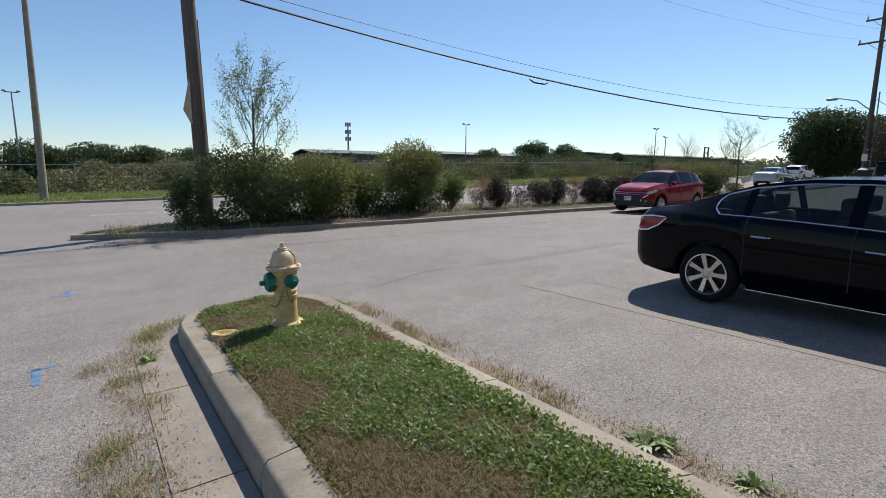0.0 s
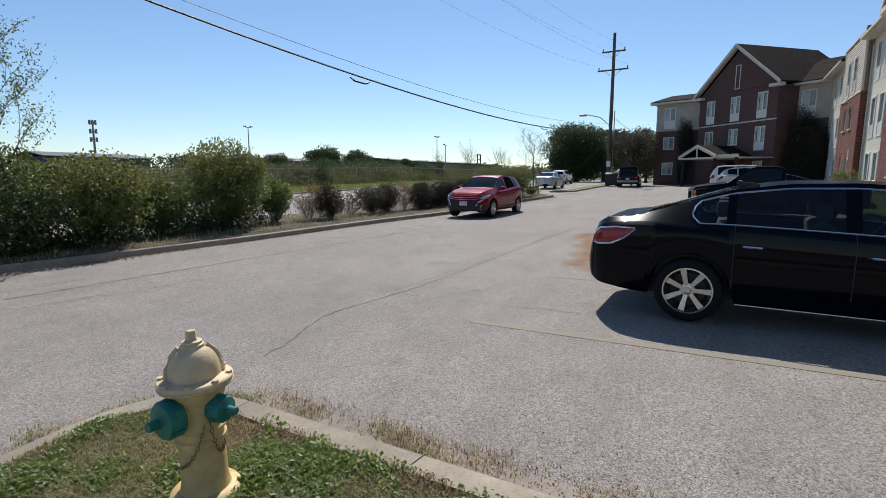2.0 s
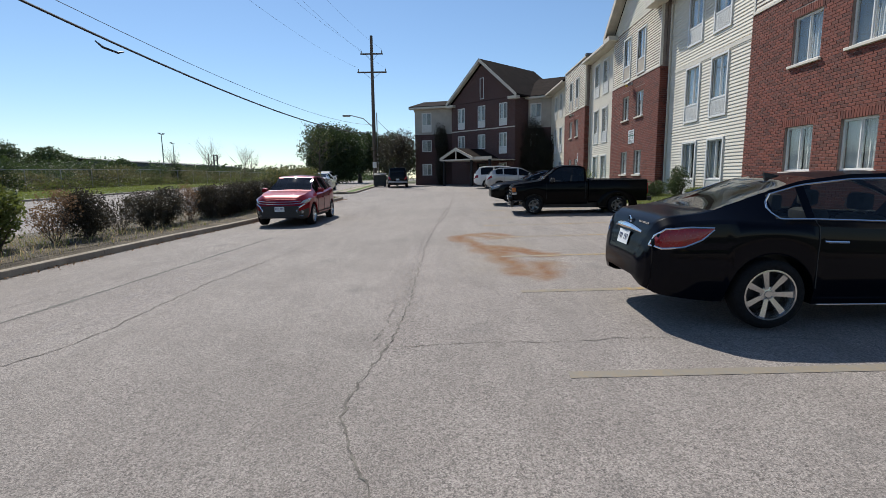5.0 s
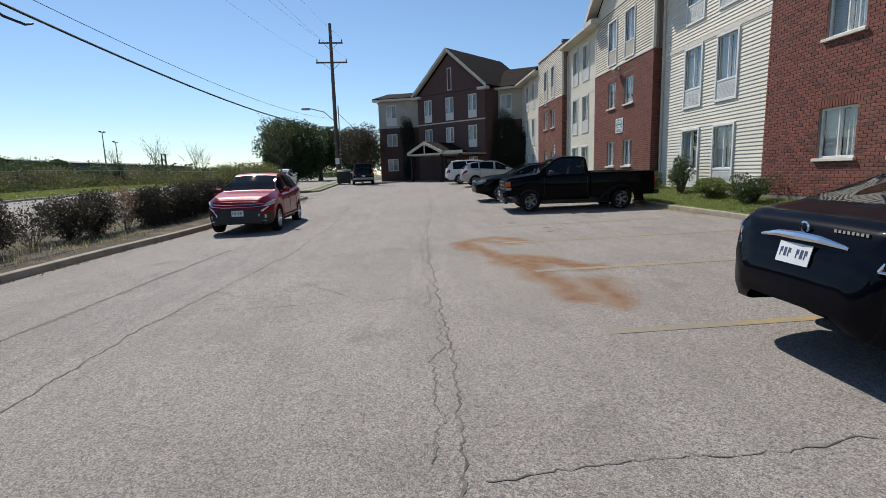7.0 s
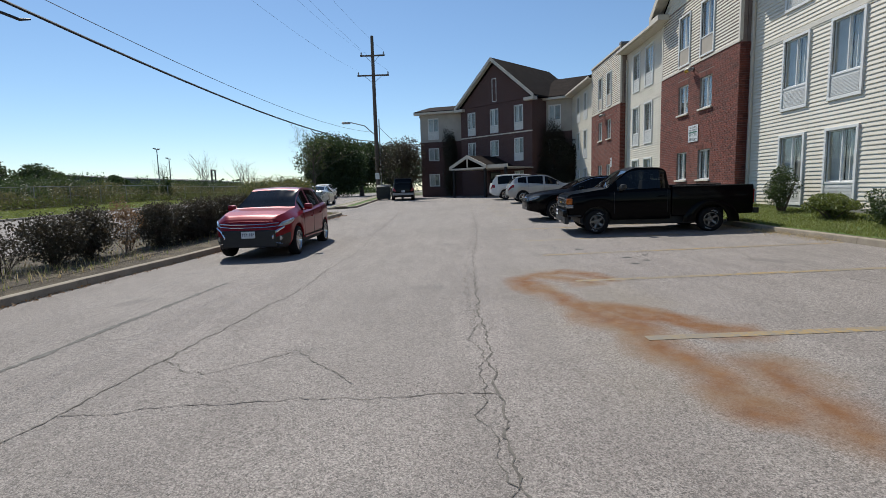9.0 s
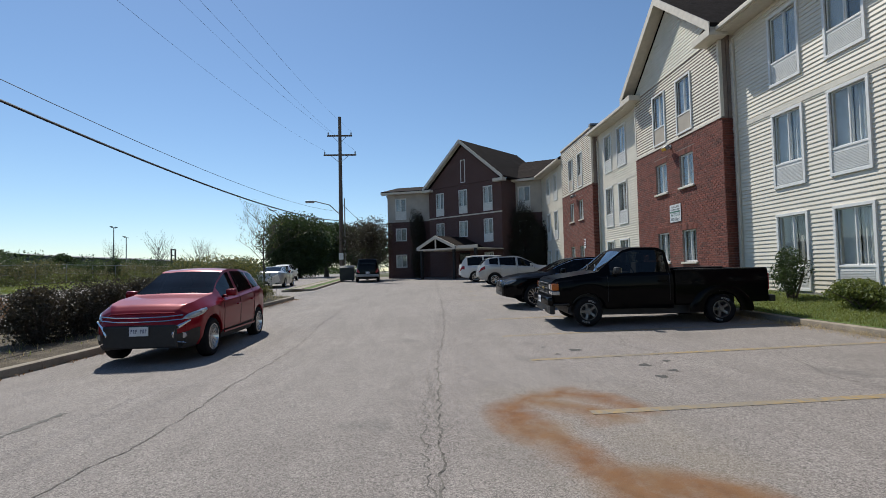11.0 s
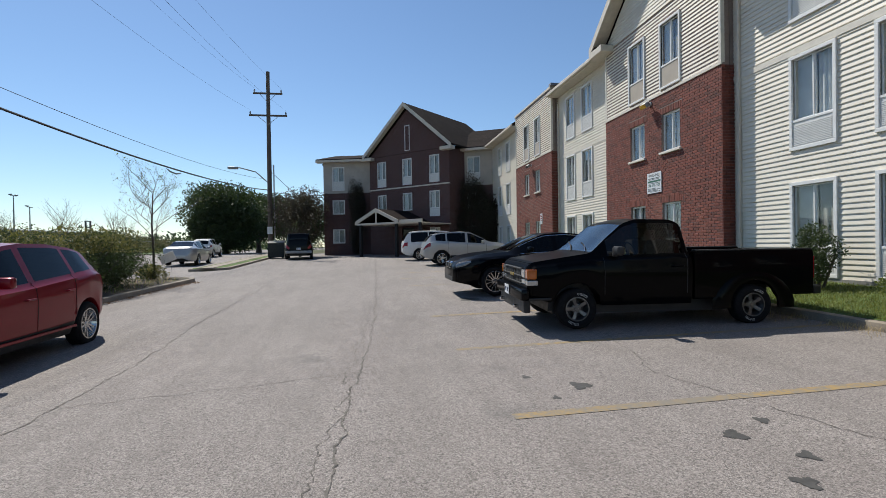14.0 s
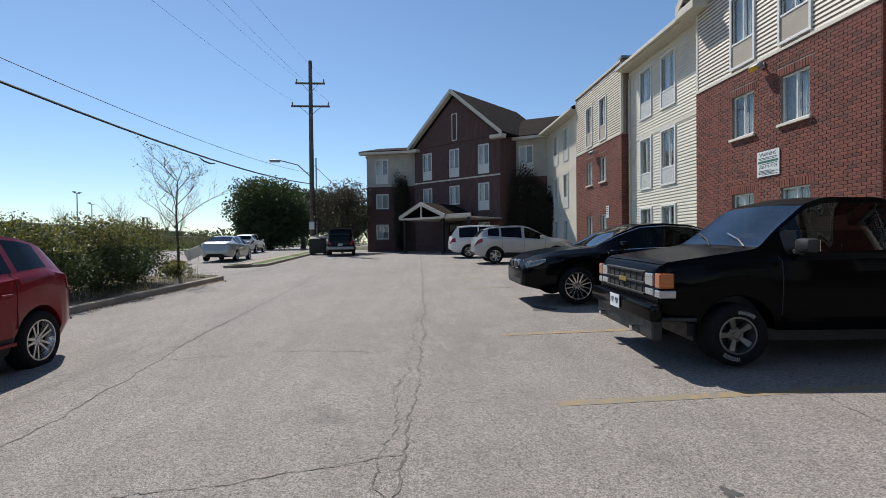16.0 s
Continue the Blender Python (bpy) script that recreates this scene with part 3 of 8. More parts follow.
def boards(k, x0, x1, z0, z1, face, wall, exposure=0.113):
    """Lap siding: each board is a wedge, thick at its lower edge, cut round the openings."""
    holes = [h for h in all_holes[k]]
    n = int(round((z1 - z0) / exposure))
    e = (z1 - z0) / n
    cache = {}
    for i in range(n):
        a, b = z0 + i * e, z0 + (i + 1) * e + 0.012
        spans = [(x0, x1)]
        for h in holes:
            if h[2] - 0.07 < b - 0.012 and h[3] + 0.07 > a:
                nxt = []
                for s, t in spans:
                    if h[1] <= s or h[0] >= t:
                        nxt.append((s, t))
                    else:
                        if h[0] - s > 0.02:
                            nxt.append((s, h[0]))
                        if t - h[1] > 0.02:
                            nxt.append((h[1], t))
                spans = nxt
        for s, t in spans:
            key = (round(t - s, 4))
            if key not in cache:
                w = t - s
                me = bpy.data.meshes.new("siding_board")
                vs = [(0, -0.030, 0), (0, 0.0, 0), (0, 0.0, 0.014), (0, -0.022, e + 0.012), (0, -0.030, e + 0.012)]
                vs += [(w, y, z) for _, y, z in vs]
                me.from_pydata(vs, [], [(0, 1, 6, 5), (1, 2, 7, 6), (2, 3, 8, 7), (3, 4, 9, 8), (4, 0, 5, 9), (0, 4, 3, 2, 1), (5, 6, 7, 8, 9)])
                me.materials.append(SIDING)
                cache[key] = me
            ob = new("siding_board", cache[key])
            ob.location = (s, face, a)
            ob.parent = wall


def trim_bar(x0, x1, y0, y1, z0, z1, mat=None, name="trim", label="pale trim board on the building"):
    return tagged(part(name, boxed(x0, x1, y0, y1, z0, z1, 0.004), mat or CREAM_TRIM), label, "trim", "", "structure")


# corner boards, bands and downpipes
for k, (x0, x1, kind) in enumerate(FRONTS):
    if kind == "siding":
        trim_bar(x0 + 0.004, x1 - 0.004, SID - 0.02, SID + 0.012, 5.60, 5.74)
    else:
        for x in (x0, x1 - 0.09):
            trim_bar(x - 0.004, x + 0.094, BAY - 0.1, BAY + 0.012, BRICK_TOP + 0.06, 9.2 if k == 5 else EAVE)
        trim_bar(x0 - 0.01, x1 + 0.01, BAY - 0.02, BAY + 0.022, BRICK_TOP + 0.005, BRICK_TOP + 0.075)
        # return walls of the bay
        bm = bmesh.new()
        for x in (x0, x1 - 0.1):
            box(bm, x - 0.002, x + 0.102, SID - 0.5, BAY - 0.252, GROUND_Z - 0.4, 9.2 if k == 5 else EAVE)
        tagged(part("wall_return_%d" % k, bm, MORTAR), "side of the brick bay", "wall", "", "structure")


def downpipe(x, y, z0, z1):
    root = empty("downpipe", None, "cream metal rain downpipe on the wall", "downpipe")
    part("pipe", boxed(x - 0.045, x + 0.045, y, y + 0.07, z0, z1, 0.01), FASCIA, root)
    for z in (z0 + 0.4, (z0 + z1) / 2, z1 - 0.5):
        part("bracket", boxed(x - 0.06, x + 0.06, y - 0.004, y + 0.076, z, z + 0.03), FASCIA, root)


downpipe(23.28, SID + 0.001, 0.6, 8.5)
downpipe(35.36, SID + 0.001, 0.6, 8.4)
downpipe(30.0, SID + 0.001, 0.6, 8.5)

# roofs
roof = empty("roof", None, "brown shingled roof with cream eaves and front gables", "roof", "", "structure")


def main_roof(x0, x1, eaves=True):
    bm = bmesh.new()
    f = -2.86 if eaves else -3.45
    u = (-2.86 - f) * 0.486
    prism(bm, [(f, 8.92 + u), (-9.2, 12.0), (-15.5, 8.92), (-15.5, 8.80), (-9.2, 11.86), (f, 8.78 + u)], x0, x1, Matrix(((0, 1, 0, 0), (1, 0, 0, 0), (0, 0, 1, 0), (0, 0, 0, 1))))
    part("roof_slope", bm, SHINGLE, roof)
    if not eaves:
        return
    part("eave", boxed(x0, x1, -3.42, -2.88, 8.70, 8.765), FASCIA, roof)
    part("gutter", boxed(x0, x1, -2.875, -2.76, 8.72, 8.86, 0.02), FASCIA, roof)


main_roof(4.0, 10.5)
main_roof(10.5, 17.0, False)
main_roof(17.0, 23.4)
main_roof(30.0, 35.45)
main_roof(41.5, 48.7)
main_roof(23.42, 29.98, False)


def front_gable(cx, half, foot, peak, front, wall_y, mat_wall, m, over=0.35, depth=6.5, returns=True):
    """A gable: triangular wall, two roof slopes that stick out, rake boards and eave returns. Local x along the front, y inwards."""
    bm = bmesh.new()
    prism(bm, [(cx - half, foot), (cx + half, foot), (cx, foot + (peak - foot) * half / (half + over))], wall_y, wall_y + 0.22, m)
    part("gable_wall", bm, mat_wall, roof)
    for s in (-1, 1):
        bm = bmesh.new()
        w = half + over
        sl = (peak - foot) / w
        a = [(cx + s * w, foot), (cx, peak), (cx, peak + 0.14), (cx + s * w, foot + 0.14)]
        prism(bm, a, front + 0.03, front + depth, m)
        part("roof_slope", bm, SHINGLE, roof)
        bm = bmesh.new()
        prism(bm, [(cx + s * w, foot - 0.16), (cx, peak - 0.16), (cx, peak + 0.15), (cx + s * w, foot + 0.15)], front, front + 0.05, m)
        part("rake_board", bm, FASCIA, roof)
        bm = bmesh.new()
        prism(bm, [(cx + s * w, foot - 0.06), (cx, peak - 0.06), (cx, peak - 0.004), (cx + s * w, foot - 0.004)], front + 0.052, wall_y + 0.02, m)
        part("soffit", bm, FASCIA, roof)
        if returns:
            bm = bmesh.new()
            x0, x1 = sorted((cx + s * w, cx + s * (w - 1.0)))
            box(bm, x0, x1, front + 0.002, wall_y + 0.1, foot - 0.26, foot - 0.02, 0.01, m)
            part("eave_return", bm, FASCIA, roof)
            bm = bmesh.new()
            prism(bm, [(x0, foot - 0.02), (x1, foot - 0.02), ((x0 + x1) / 2 + s * 0.3, foot + 0.12)], front + 0.06, wall_y + 0.1, m)
            part("return_cap", bm, SHINGLE, roof)


FLIP = Matrix.Diagonal((1, -1, 1, 1))
front_gable(26.65, 3.15, 8.85, 11.6, 2.55, 3.05, SIDING, FLIP)
front_gable(13.75, 3.15, 8.85, 11.6, 2.55, 3.05, SIDING, FLIP)
# flat-topped brick bay with a parapet
trim_bar(35.45, 41.45, BAY - 0.3, BAY + 0.05, 9.2, 9.3, FASCIA)
bm = bmesh.new()
box(bm, 35.5, 35.7, -7.5, BAY - 0.26, 8.5, 9.2)
box(bm, 41.2, 41.4, -7.5, BAY - 0.26, 8.5, 9.2)
box(bm, 35.5, 41.4, -7.5, BAY - 0.26, 8.95, 9.0)
tagged(part("parapet", bm, TAN_STUCCO), "tan parapet sides of the flat bay", "parapet", "", "structure")
trim_bar(35.3, 35.62, -5.2, BAY + 0.06, 9.3, 9.42, GREY_METAL, "parapet_cap", "grey metal parapet cap")

# ---- end building, turned by 45 degrees ----
END = Matrix(((-0.7071, 0.7071, 0, 53.25), (-0.7071, -0.7071, 0, 5.08), (0, 0, 1, 0), (0, 0, 0, 1)))   # local x along the gable front, y inwards


def uv_box(bm):
    """Box-mapped texture coordinates in metres, for brickwork."""
    uv = bm.loops.layers.uv.verify()
    bm.normal_update()
    for f in bm.faces:
        n = f.normal
        for lp in f.loops:
            c = lp.vert.co
            if abs(n.z) > 0.8:
                lp[uv].uv = (c.x, c.y)
            else:
                t = Vector((-n.y, n.x, 0)).normalized()
                lp[uv].uv = (c.dot(t), c.z)
    return bm


def block_wall(name, m, length, z0, z1, holes, material, label, thick=0.3, y0=0.0):
    bm = bmesh.new()
    wall_with_holes(bm, 0, length, z0, z1, y0, y0 + thick, holes, m)
    uv_box(bm)
    return tagged(part(name, bm, material), label, "wall", "", "structure")


def along(p, q):
    """Frame of a wall from p to q (left to right as seen from outside): x along it, y into it."""
    d = (Vector((*q, 0)) - Vector((*p, 0))).normalized()
    n = Vector((0, 0, 1)).cross(d)
    return Matrix(((d.x, n.x, 0, p[0]), (d.y, n.y, 0, p[1]), (0, 0, 1, 0), (0, 0, 0, 1))), (Vector(q) - Vector(p)).length


def at_wall(m, x, z):
    return m @ Matrix.Translation((x, 0, z))


cols = (-0.05, 2.68, 5.38)
holes = []
for i, c in enumerate(cols):
    for z0, z1, ph in ((1.5, 2.75, 0.0), (3.7, 5.55, 0.6) if i == 2 else (4.25, 5.55, 0.0), (6.3, 8.28, 0.6)):
        if z0 < 2 and i != 2:
            continue
        holes.append((c, c + 0.85, z0, z1))
        window("window_%d" % (100 + len(holes)), at_wall(END, c, z0), 0.85, z1 - z0, ph, GRILLE if ph else None, 0.05, False, 9)
holes.append((2.95, 3.35, 9.0, 10.9))
attic = window("window_%d" % 120, at_wall(END, 2.95, 9.0), 0.4, 1.9, 0, None, 0.05, False, 0, False)
for z in (0.62, 1.25):
    part("glazing_bar", boxed(0, 0.4, 0.03, 0.07, z, z + 0.05), WHITE_TRIM, attic)
holes.append((2.45, 3.75, 0.6, 2.85))      # entrance
SH = Matrix.Translation((-1.0, 0, 0))
block_wall("wall_gable", END @ SH, 8.2, 0.2, 8.75, [(a + 1.0, b + 1.0, c, d) for a, b, c, d in holes], BRICK_FAR_SHADED, "shaded red brick gable front of the end building")
front_gable(3.1, 4.1, 8.78, 12.55, -0.45, 0.0, BRICK_FAR_SHADED, END, 0.45, 9.0)
for ob in bpy.data.objects:
    if ob.name.startswith("gable_wall") and ob.data.materials[0] is BRICK_FAR_SHADED:
        b2 = bmesh.new()
        b2.from_mesh(ob.data)
        uv_box(b2)
        b2.to_mesh(ob.data)
        b2.free()
bm = bmesh.new()
box(bm, -1.02, 7.22, -0.03, 0.02, 6.02, 6.12, m=END)
tagged(part("trim", bm, FASCIA), "pale string course on the brick", "trim", "", "structure")
# flanks of the gable block
pL, pR = END @ Vector((-1.0, 0.3, 0)), END @ Vector((7.2, 0.3, 0))
inner_R = END @ Vector((7.2, 2.2, 0))
mR, lR = along((pR.x, pR.y), (inner_R.x, inner_R.y))
block_wall("wall_gable_side", mR, lR, 0.2, 8.75, [], BRICK_FAR_SHADED, "shaded brick flank of the gable block")
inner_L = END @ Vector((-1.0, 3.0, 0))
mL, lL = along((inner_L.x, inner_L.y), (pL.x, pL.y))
block_wall("wall_gable_side_2", mL, lL, 0.2, 8.75, [], BRICK_FAR_SHADED, "shaded brick flank of the gable block")


def wing(name, p, q, cols, brick_to, eave=8.75, rise=2.4):
    m, ln = along(p, q)
    hs = []
    for c in cols:
        for z0, z1, ph in ((1.75, 2.85, 0.0), (4.25, 5.35, 0.0), (6.3, 8.2, 0.7)):
            hs.append((c, c + 0.95, z0, z1))
            window("window_%d" % (130 + int(p[0]) + len(hs)), at_wall(m, c, z0), 0.95, z1 - z0, ph, GRILLE if ph else None, 0.06, False, 9)
    block_wall("wall_" + name, m, ln, 0.2, brick_to, hs, BRICK_FAR_SHADED, "shaded red brick wall of the end building")
    block_wall("wall_" + name + "_upper", m, ln, brick_to, eave, hs, END_STUCCO, "tan upper wall of the end building")
    bm = bmesh.new()
    prism(bm, [(-0.5, eave), (-0.5, eave + 0.14), (5.0, eave + rise + 0.2), (5.0, eave + rise)], -0.5, ln + 0.5, m @ Matrix(((0, 1, 0, 0), (1, 0, 0, 0), (0, 0, 1, 0), (0, 0, 0, 1))))
    part("roof_slope", bm, SHINGLE, roof)
    bm = bmesh.new()
    box(bm, -0.5, ln + 0.5, -0.54, 0.05, eave - 0.12, eave + 0.06, m=m)
    part("eave", bm, FASCIA, roof)
    return m, ln


wing("wing_north", (55.7, 9.75), (54.6, 5.6), [0.85], 6.0, rise=1.2)
wing("wing_corner", (49.75, -1.2), (48.5, -3.45), [0.55], 6.0)
m, ln = along((64, 9.6), (55.7, 9.75))
block_wall("wall_wing_end", m, ln, 0.2, 8.75, [], BRICK_FAR_SHADED, "end wall of the north wing")
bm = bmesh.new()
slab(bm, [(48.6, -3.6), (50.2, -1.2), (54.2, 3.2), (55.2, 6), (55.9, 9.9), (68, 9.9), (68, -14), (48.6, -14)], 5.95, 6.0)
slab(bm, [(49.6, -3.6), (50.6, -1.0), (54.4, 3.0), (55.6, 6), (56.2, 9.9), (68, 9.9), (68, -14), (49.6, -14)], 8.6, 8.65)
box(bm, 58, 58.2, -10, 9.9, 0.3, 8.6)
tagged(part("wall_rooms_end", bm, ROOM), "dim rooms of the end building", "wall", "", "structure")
# porch with a small open gable on posts
porch = empty("entrance_porch", END @ Matrix.Translation((3.1, 0, 0)), "white gabled entrance porch on posts", "porch")
bm = bmesh.new()
for s in (-1, 1):
    prism(bm, [(s * 2.1, 3.15), (0, 4.05), (0, 4.17), (s * 2.1, 3.27)], -3.6, 0)
part("porch_roof", bm, SHINGLE, porch)
bm = bmesh.new()
for s in (-1, 1):
    prism(bm, [(s * 2.15, 3.02), (0, 3.94), (0, 4.2), (s * 2.15, 3.28)], -3.68, -3.6)
box(bm, -2.0, 2.0, -3.66, -3.58, 3.0, 3.13)
box(bm, 2.0, 4.2, -3.5, -3.4, 3.05, 3.28)
part("porch_fascia", bm, FASCIA, porch)
part("truss", boxed(-0.06, 0.06, -3.65, -3.59, 3.1, 3.9), FASCIA, porch)
part("porch_ceiling", boxed(-2.0, 4.2, -3.4, 0, 2.98, 3.06), FASCIA, porch)
for x in (-1.8, 1.8, 4.0):
    part("porch_post", boxed(x - 0.10, x + 0.10, -3.5, -3.3, gz(50, 4) - 0.1, 3.02, 0.01), DARK, porch)
door = empty("door_1", END @ Matrix.Translation((2.45, 0.12, 0.6)), "dark glazed entrance door under the porch", "door", "", "structure")
part("door_frame", boxed(0, 1.3, 0, 0.08, 0, 2.25), DARK, door)
part("pane", boxed(0.1, 0.62, -0.012, 0.0, 0.25, 2.1), DARK_GLASS, door)
part("pane", boxed(0.7, 1.2, -0.012, 0.0, 0.25, 2.1), DARK_GLASS, door)

# ---- vehicles ----


def car_paint(name, c, metal=0.25, coat=0.45):
    k = Mat(name, 0.32, metal)
    f = k.noise(3.0, 4)
    k.colour(k.mix(f, tuple(0.85 * v for v in c), c))
    k.set(Coat_Weight=coat, Coat_Roughness=0.04, Specular_IOR_Level=0.1 if coat > 0.4 else 0.02)
    return k.m


NAVY = car_paint("black_blue_car_paint", (0.0015, 0.002, 0.005), 0.0, 0.24)
BLACK = car_paint("black_car_paint", (0.002, 0.002, 0.003), 0.0, 0.26)
WORN_BLACK = car_paint("worn_black_truck_paint", (0.0022, 0.0023, 0.003), 0.0, 0.13)
TRUCK_RIM = plain("dull_steel_rim", (0.17, 0.17, 0.17), 0.35, 0.8, 0.15)
RED = car_paint("red_car_paint", (0.20, 0.003, 0.011), 0.25, 0.42)
SILVER = car_paint("silver_car_paint", (0.44, 0.44, 0.43), 0.4)
WHITE = car_paint("white_car_paint", (0.72, 0.72, 0.70), 0.0)
CHROME = plain("chrome", (0.78, 0.78, 0.78), 0.12, 1.0, 0.04)
ALLOY = plain("alloy_wheel", (0.50, 0.50, 0.50), 0.22, 0.95, 0.08)
RUBBER = plain("tyre_rubber", (0.011, 0.011, 0.012), 0.85, 0.0, 0.25, 30, 0.3)
RUBBER.node_tree.nodes["Principled BSDF"].inputs["Specular IOR Level"].default_value = 0.15
BLACK_PLASTIC = plain("black_plastic", (0.015, 0.015, 0.016), 0.55)
SEAT_CLOTH = plain("dark_seat_cloth", (0.035, 0.034, 0.033), 0.9)
PLATE = plain("plate_white", (0.60, 0.62, 0.64), 0.5)
PLATE_INK = plain("plate_ink", (0.05, 0.06, 0.12), 0.6)
RED_LENS = plain("red_lens", (0.24, 0.004, 0.008), 0.25, 0.0, 0.15, 20, coat=0.25)
AMBER = plain("amber_lens", (0.40, 0.10, 0.01), 0.15, coat=1.0)
CLEAR_LENS = plain("headlamp_lens", (0.42, 0.43, 0.44), 0.08, 0.6, 0.2, 25, coat=1.0)
DARK_LENS = plain("dark_headlamp_lens", (0.20, 0.21, 0.22), 0.08, 0.5, 0.2, 25, coat=1.0)
WHITE_LETTER = plain("tyre_white_letter", (0.55, 0.55, 0.53), 0.8)


def smooth_interp(xs, keys, passes=2):
    kx, kv = zip(*keys)
    v = np.interp(xs, kx, kv)
    for _ in range(passes):
        u = v.copy()
        u[1:-1] = 0.25 * v[:-2] + 0.5 * v[1:-1] + 0.25 * v[2:]
        v = u
    return v


def wheel(parent, x, y, side, r, w, rim_r, spokes, rim_mat, letters=False, split=False, dark_hub=False):
    """A wheel at (x, y, r); side +1 faces +y. Tyre with tread shoulders, rim lip, spokes, hub and brake disc."""
    m = Matrix.Translation((x, y, r)) @ Matrix.Rotation(radians(-90 * side), 4, 'X')
    bm = bmesh.new()
    h = w / 2
    lathe(bm, [(rim_r - 0.005, -h * 0.8), (rim_r + 0.02, -h * 0.96), (r - 0.05, -h), (r - 0.015, -h * 0.85), (r, -h * 0.6), (r, h * 0.6), (r - 0.015, h * 0.85),
               (r - 0.05, h), (rim_r + 0.02, h * 0.96), (rim_r - 0.005, h * 0.8)], 36, m)
    tyre = part("wheel", bm, RUBBER, parent, "black rubber tyre on a %d-spoke wheel" % spokes if spokes else "black rubber tyre", True)
    bm = bmesh.new()
    lathe(bm, [(rim_r + 0.004, h * 0.84), (rim_r + 0.004, h * 0.92), (rim_r - 0.012, h * 0.93), (rim_r - 0.02, h * 0.7), (rim_r - 0.045, h * 0.1), (rim_r - 0.05, -h * 0.7)], 36, m)
    lathe(bm, [(0, h * 0.62), (0.032, h * 0.62), (0.036, h * 0.55), (0.075, h * 0.5), (0.08, h * 0.25)], 16, m)
    for i in range(spokes):
        a0 = 2 * math.pi * i / spokes
        pairs = ((-0.10,), (0.10,)) if split else ((0.0,),)
        for (off,) in pairs:
            t = m @ Matrix.Rotation(a0, 4, 'Z')
            w0, w1 = (0.014, 0.012) if split else (0.020, 0.030)
            o0, o1 = off * 0.16, off * rim_r * 1.9
            vs = [bm.verts.new(t @ Vector(p)) for p in ((0.05, o0 - w0, h * 0.56), (0.05, o0 + w0, h * 0.56), (rim_r - 0.015, o1 + w1, h * 0.74), (rim_r - 0.015, o1 - w1, h * 0.74),
                                                        (0.05, o0 - w0 * 1.3, h * 0.2), (0.05, o0 + w0 * 1.3, h * 0.2), (rim_r - 0.03, o1 + w1 * 1.2, h * 0.3), (rim_r - 0.03, o1 - w1 * 1.2, h * 0.3))]
            for q in ((0, 1, 2, 3), (7, 6, 5, 4), (0, 4, 5, 1), (1, 5, 6, 2), (2, 6, 7, 3), (3, 7, 4, 0)):
                bm.faces.new([vs[k] for k in q])
    for i in range(5):
        a = 2 * math.pi * (i + 0.5) / 5
        lathe(bm, [(0, h * 0.6), (0.010, h * 0.6), (0.010, h * 0.48)], 6, m @ Matrix.Translation((0.055 * math.cos(a), 0.055 * math.sin(a), 0)))
    bmesh.ops.recalc_face_normals(bm, faces=bm.faces)
    part("rim", bm, rim_mat, tyre)
    bm = bmesh.new()
    lathe(bm, [(0, -h * 0.1), (rim_r * 0.72, -h * 0.1), (rim_r * 0.72, -h * 0.2), (rim_r - 0.045, -h * 0.3), (rim_r - 0.045, -h * 0.6), (0, -h * 0.6)], 24, m)
    part("brake_disc", bm, BLACK_PLASTIC, tyre)
    if letters:
        bm = bmesh.new()
        for base in (0.9, 0.9 + math.pi):
            for i in range(9):
                a = base + i * 0.085
                for (dr0, dr1, da0, da1) in ((0.0, 0.036, -0.02, -0.008), (0.0, 0.036, 0.010, 0.022), (0.0, 0.008, -0.02, 0.022), (0.028, 0.036, -0.02, 0.022))[: 3 + i % 2]:
                    q = []
                    for rr, aa in ((dr0, da0), (dr0, da1), (dr1, da1), (dr1, da0)):
                        R = rim_r + 0.032 + rr
                        q.append(bm.verts.new(m @ Vector((R * math.cos(a + aa), R * math.sin(a + aa), h * 1.02))))
                    bm.faces.new(q)
        part("raised_letter", bm, WHITE_LETTER, tyre)["kind"] = "stuff"
    return tyre


SHAPES = {}


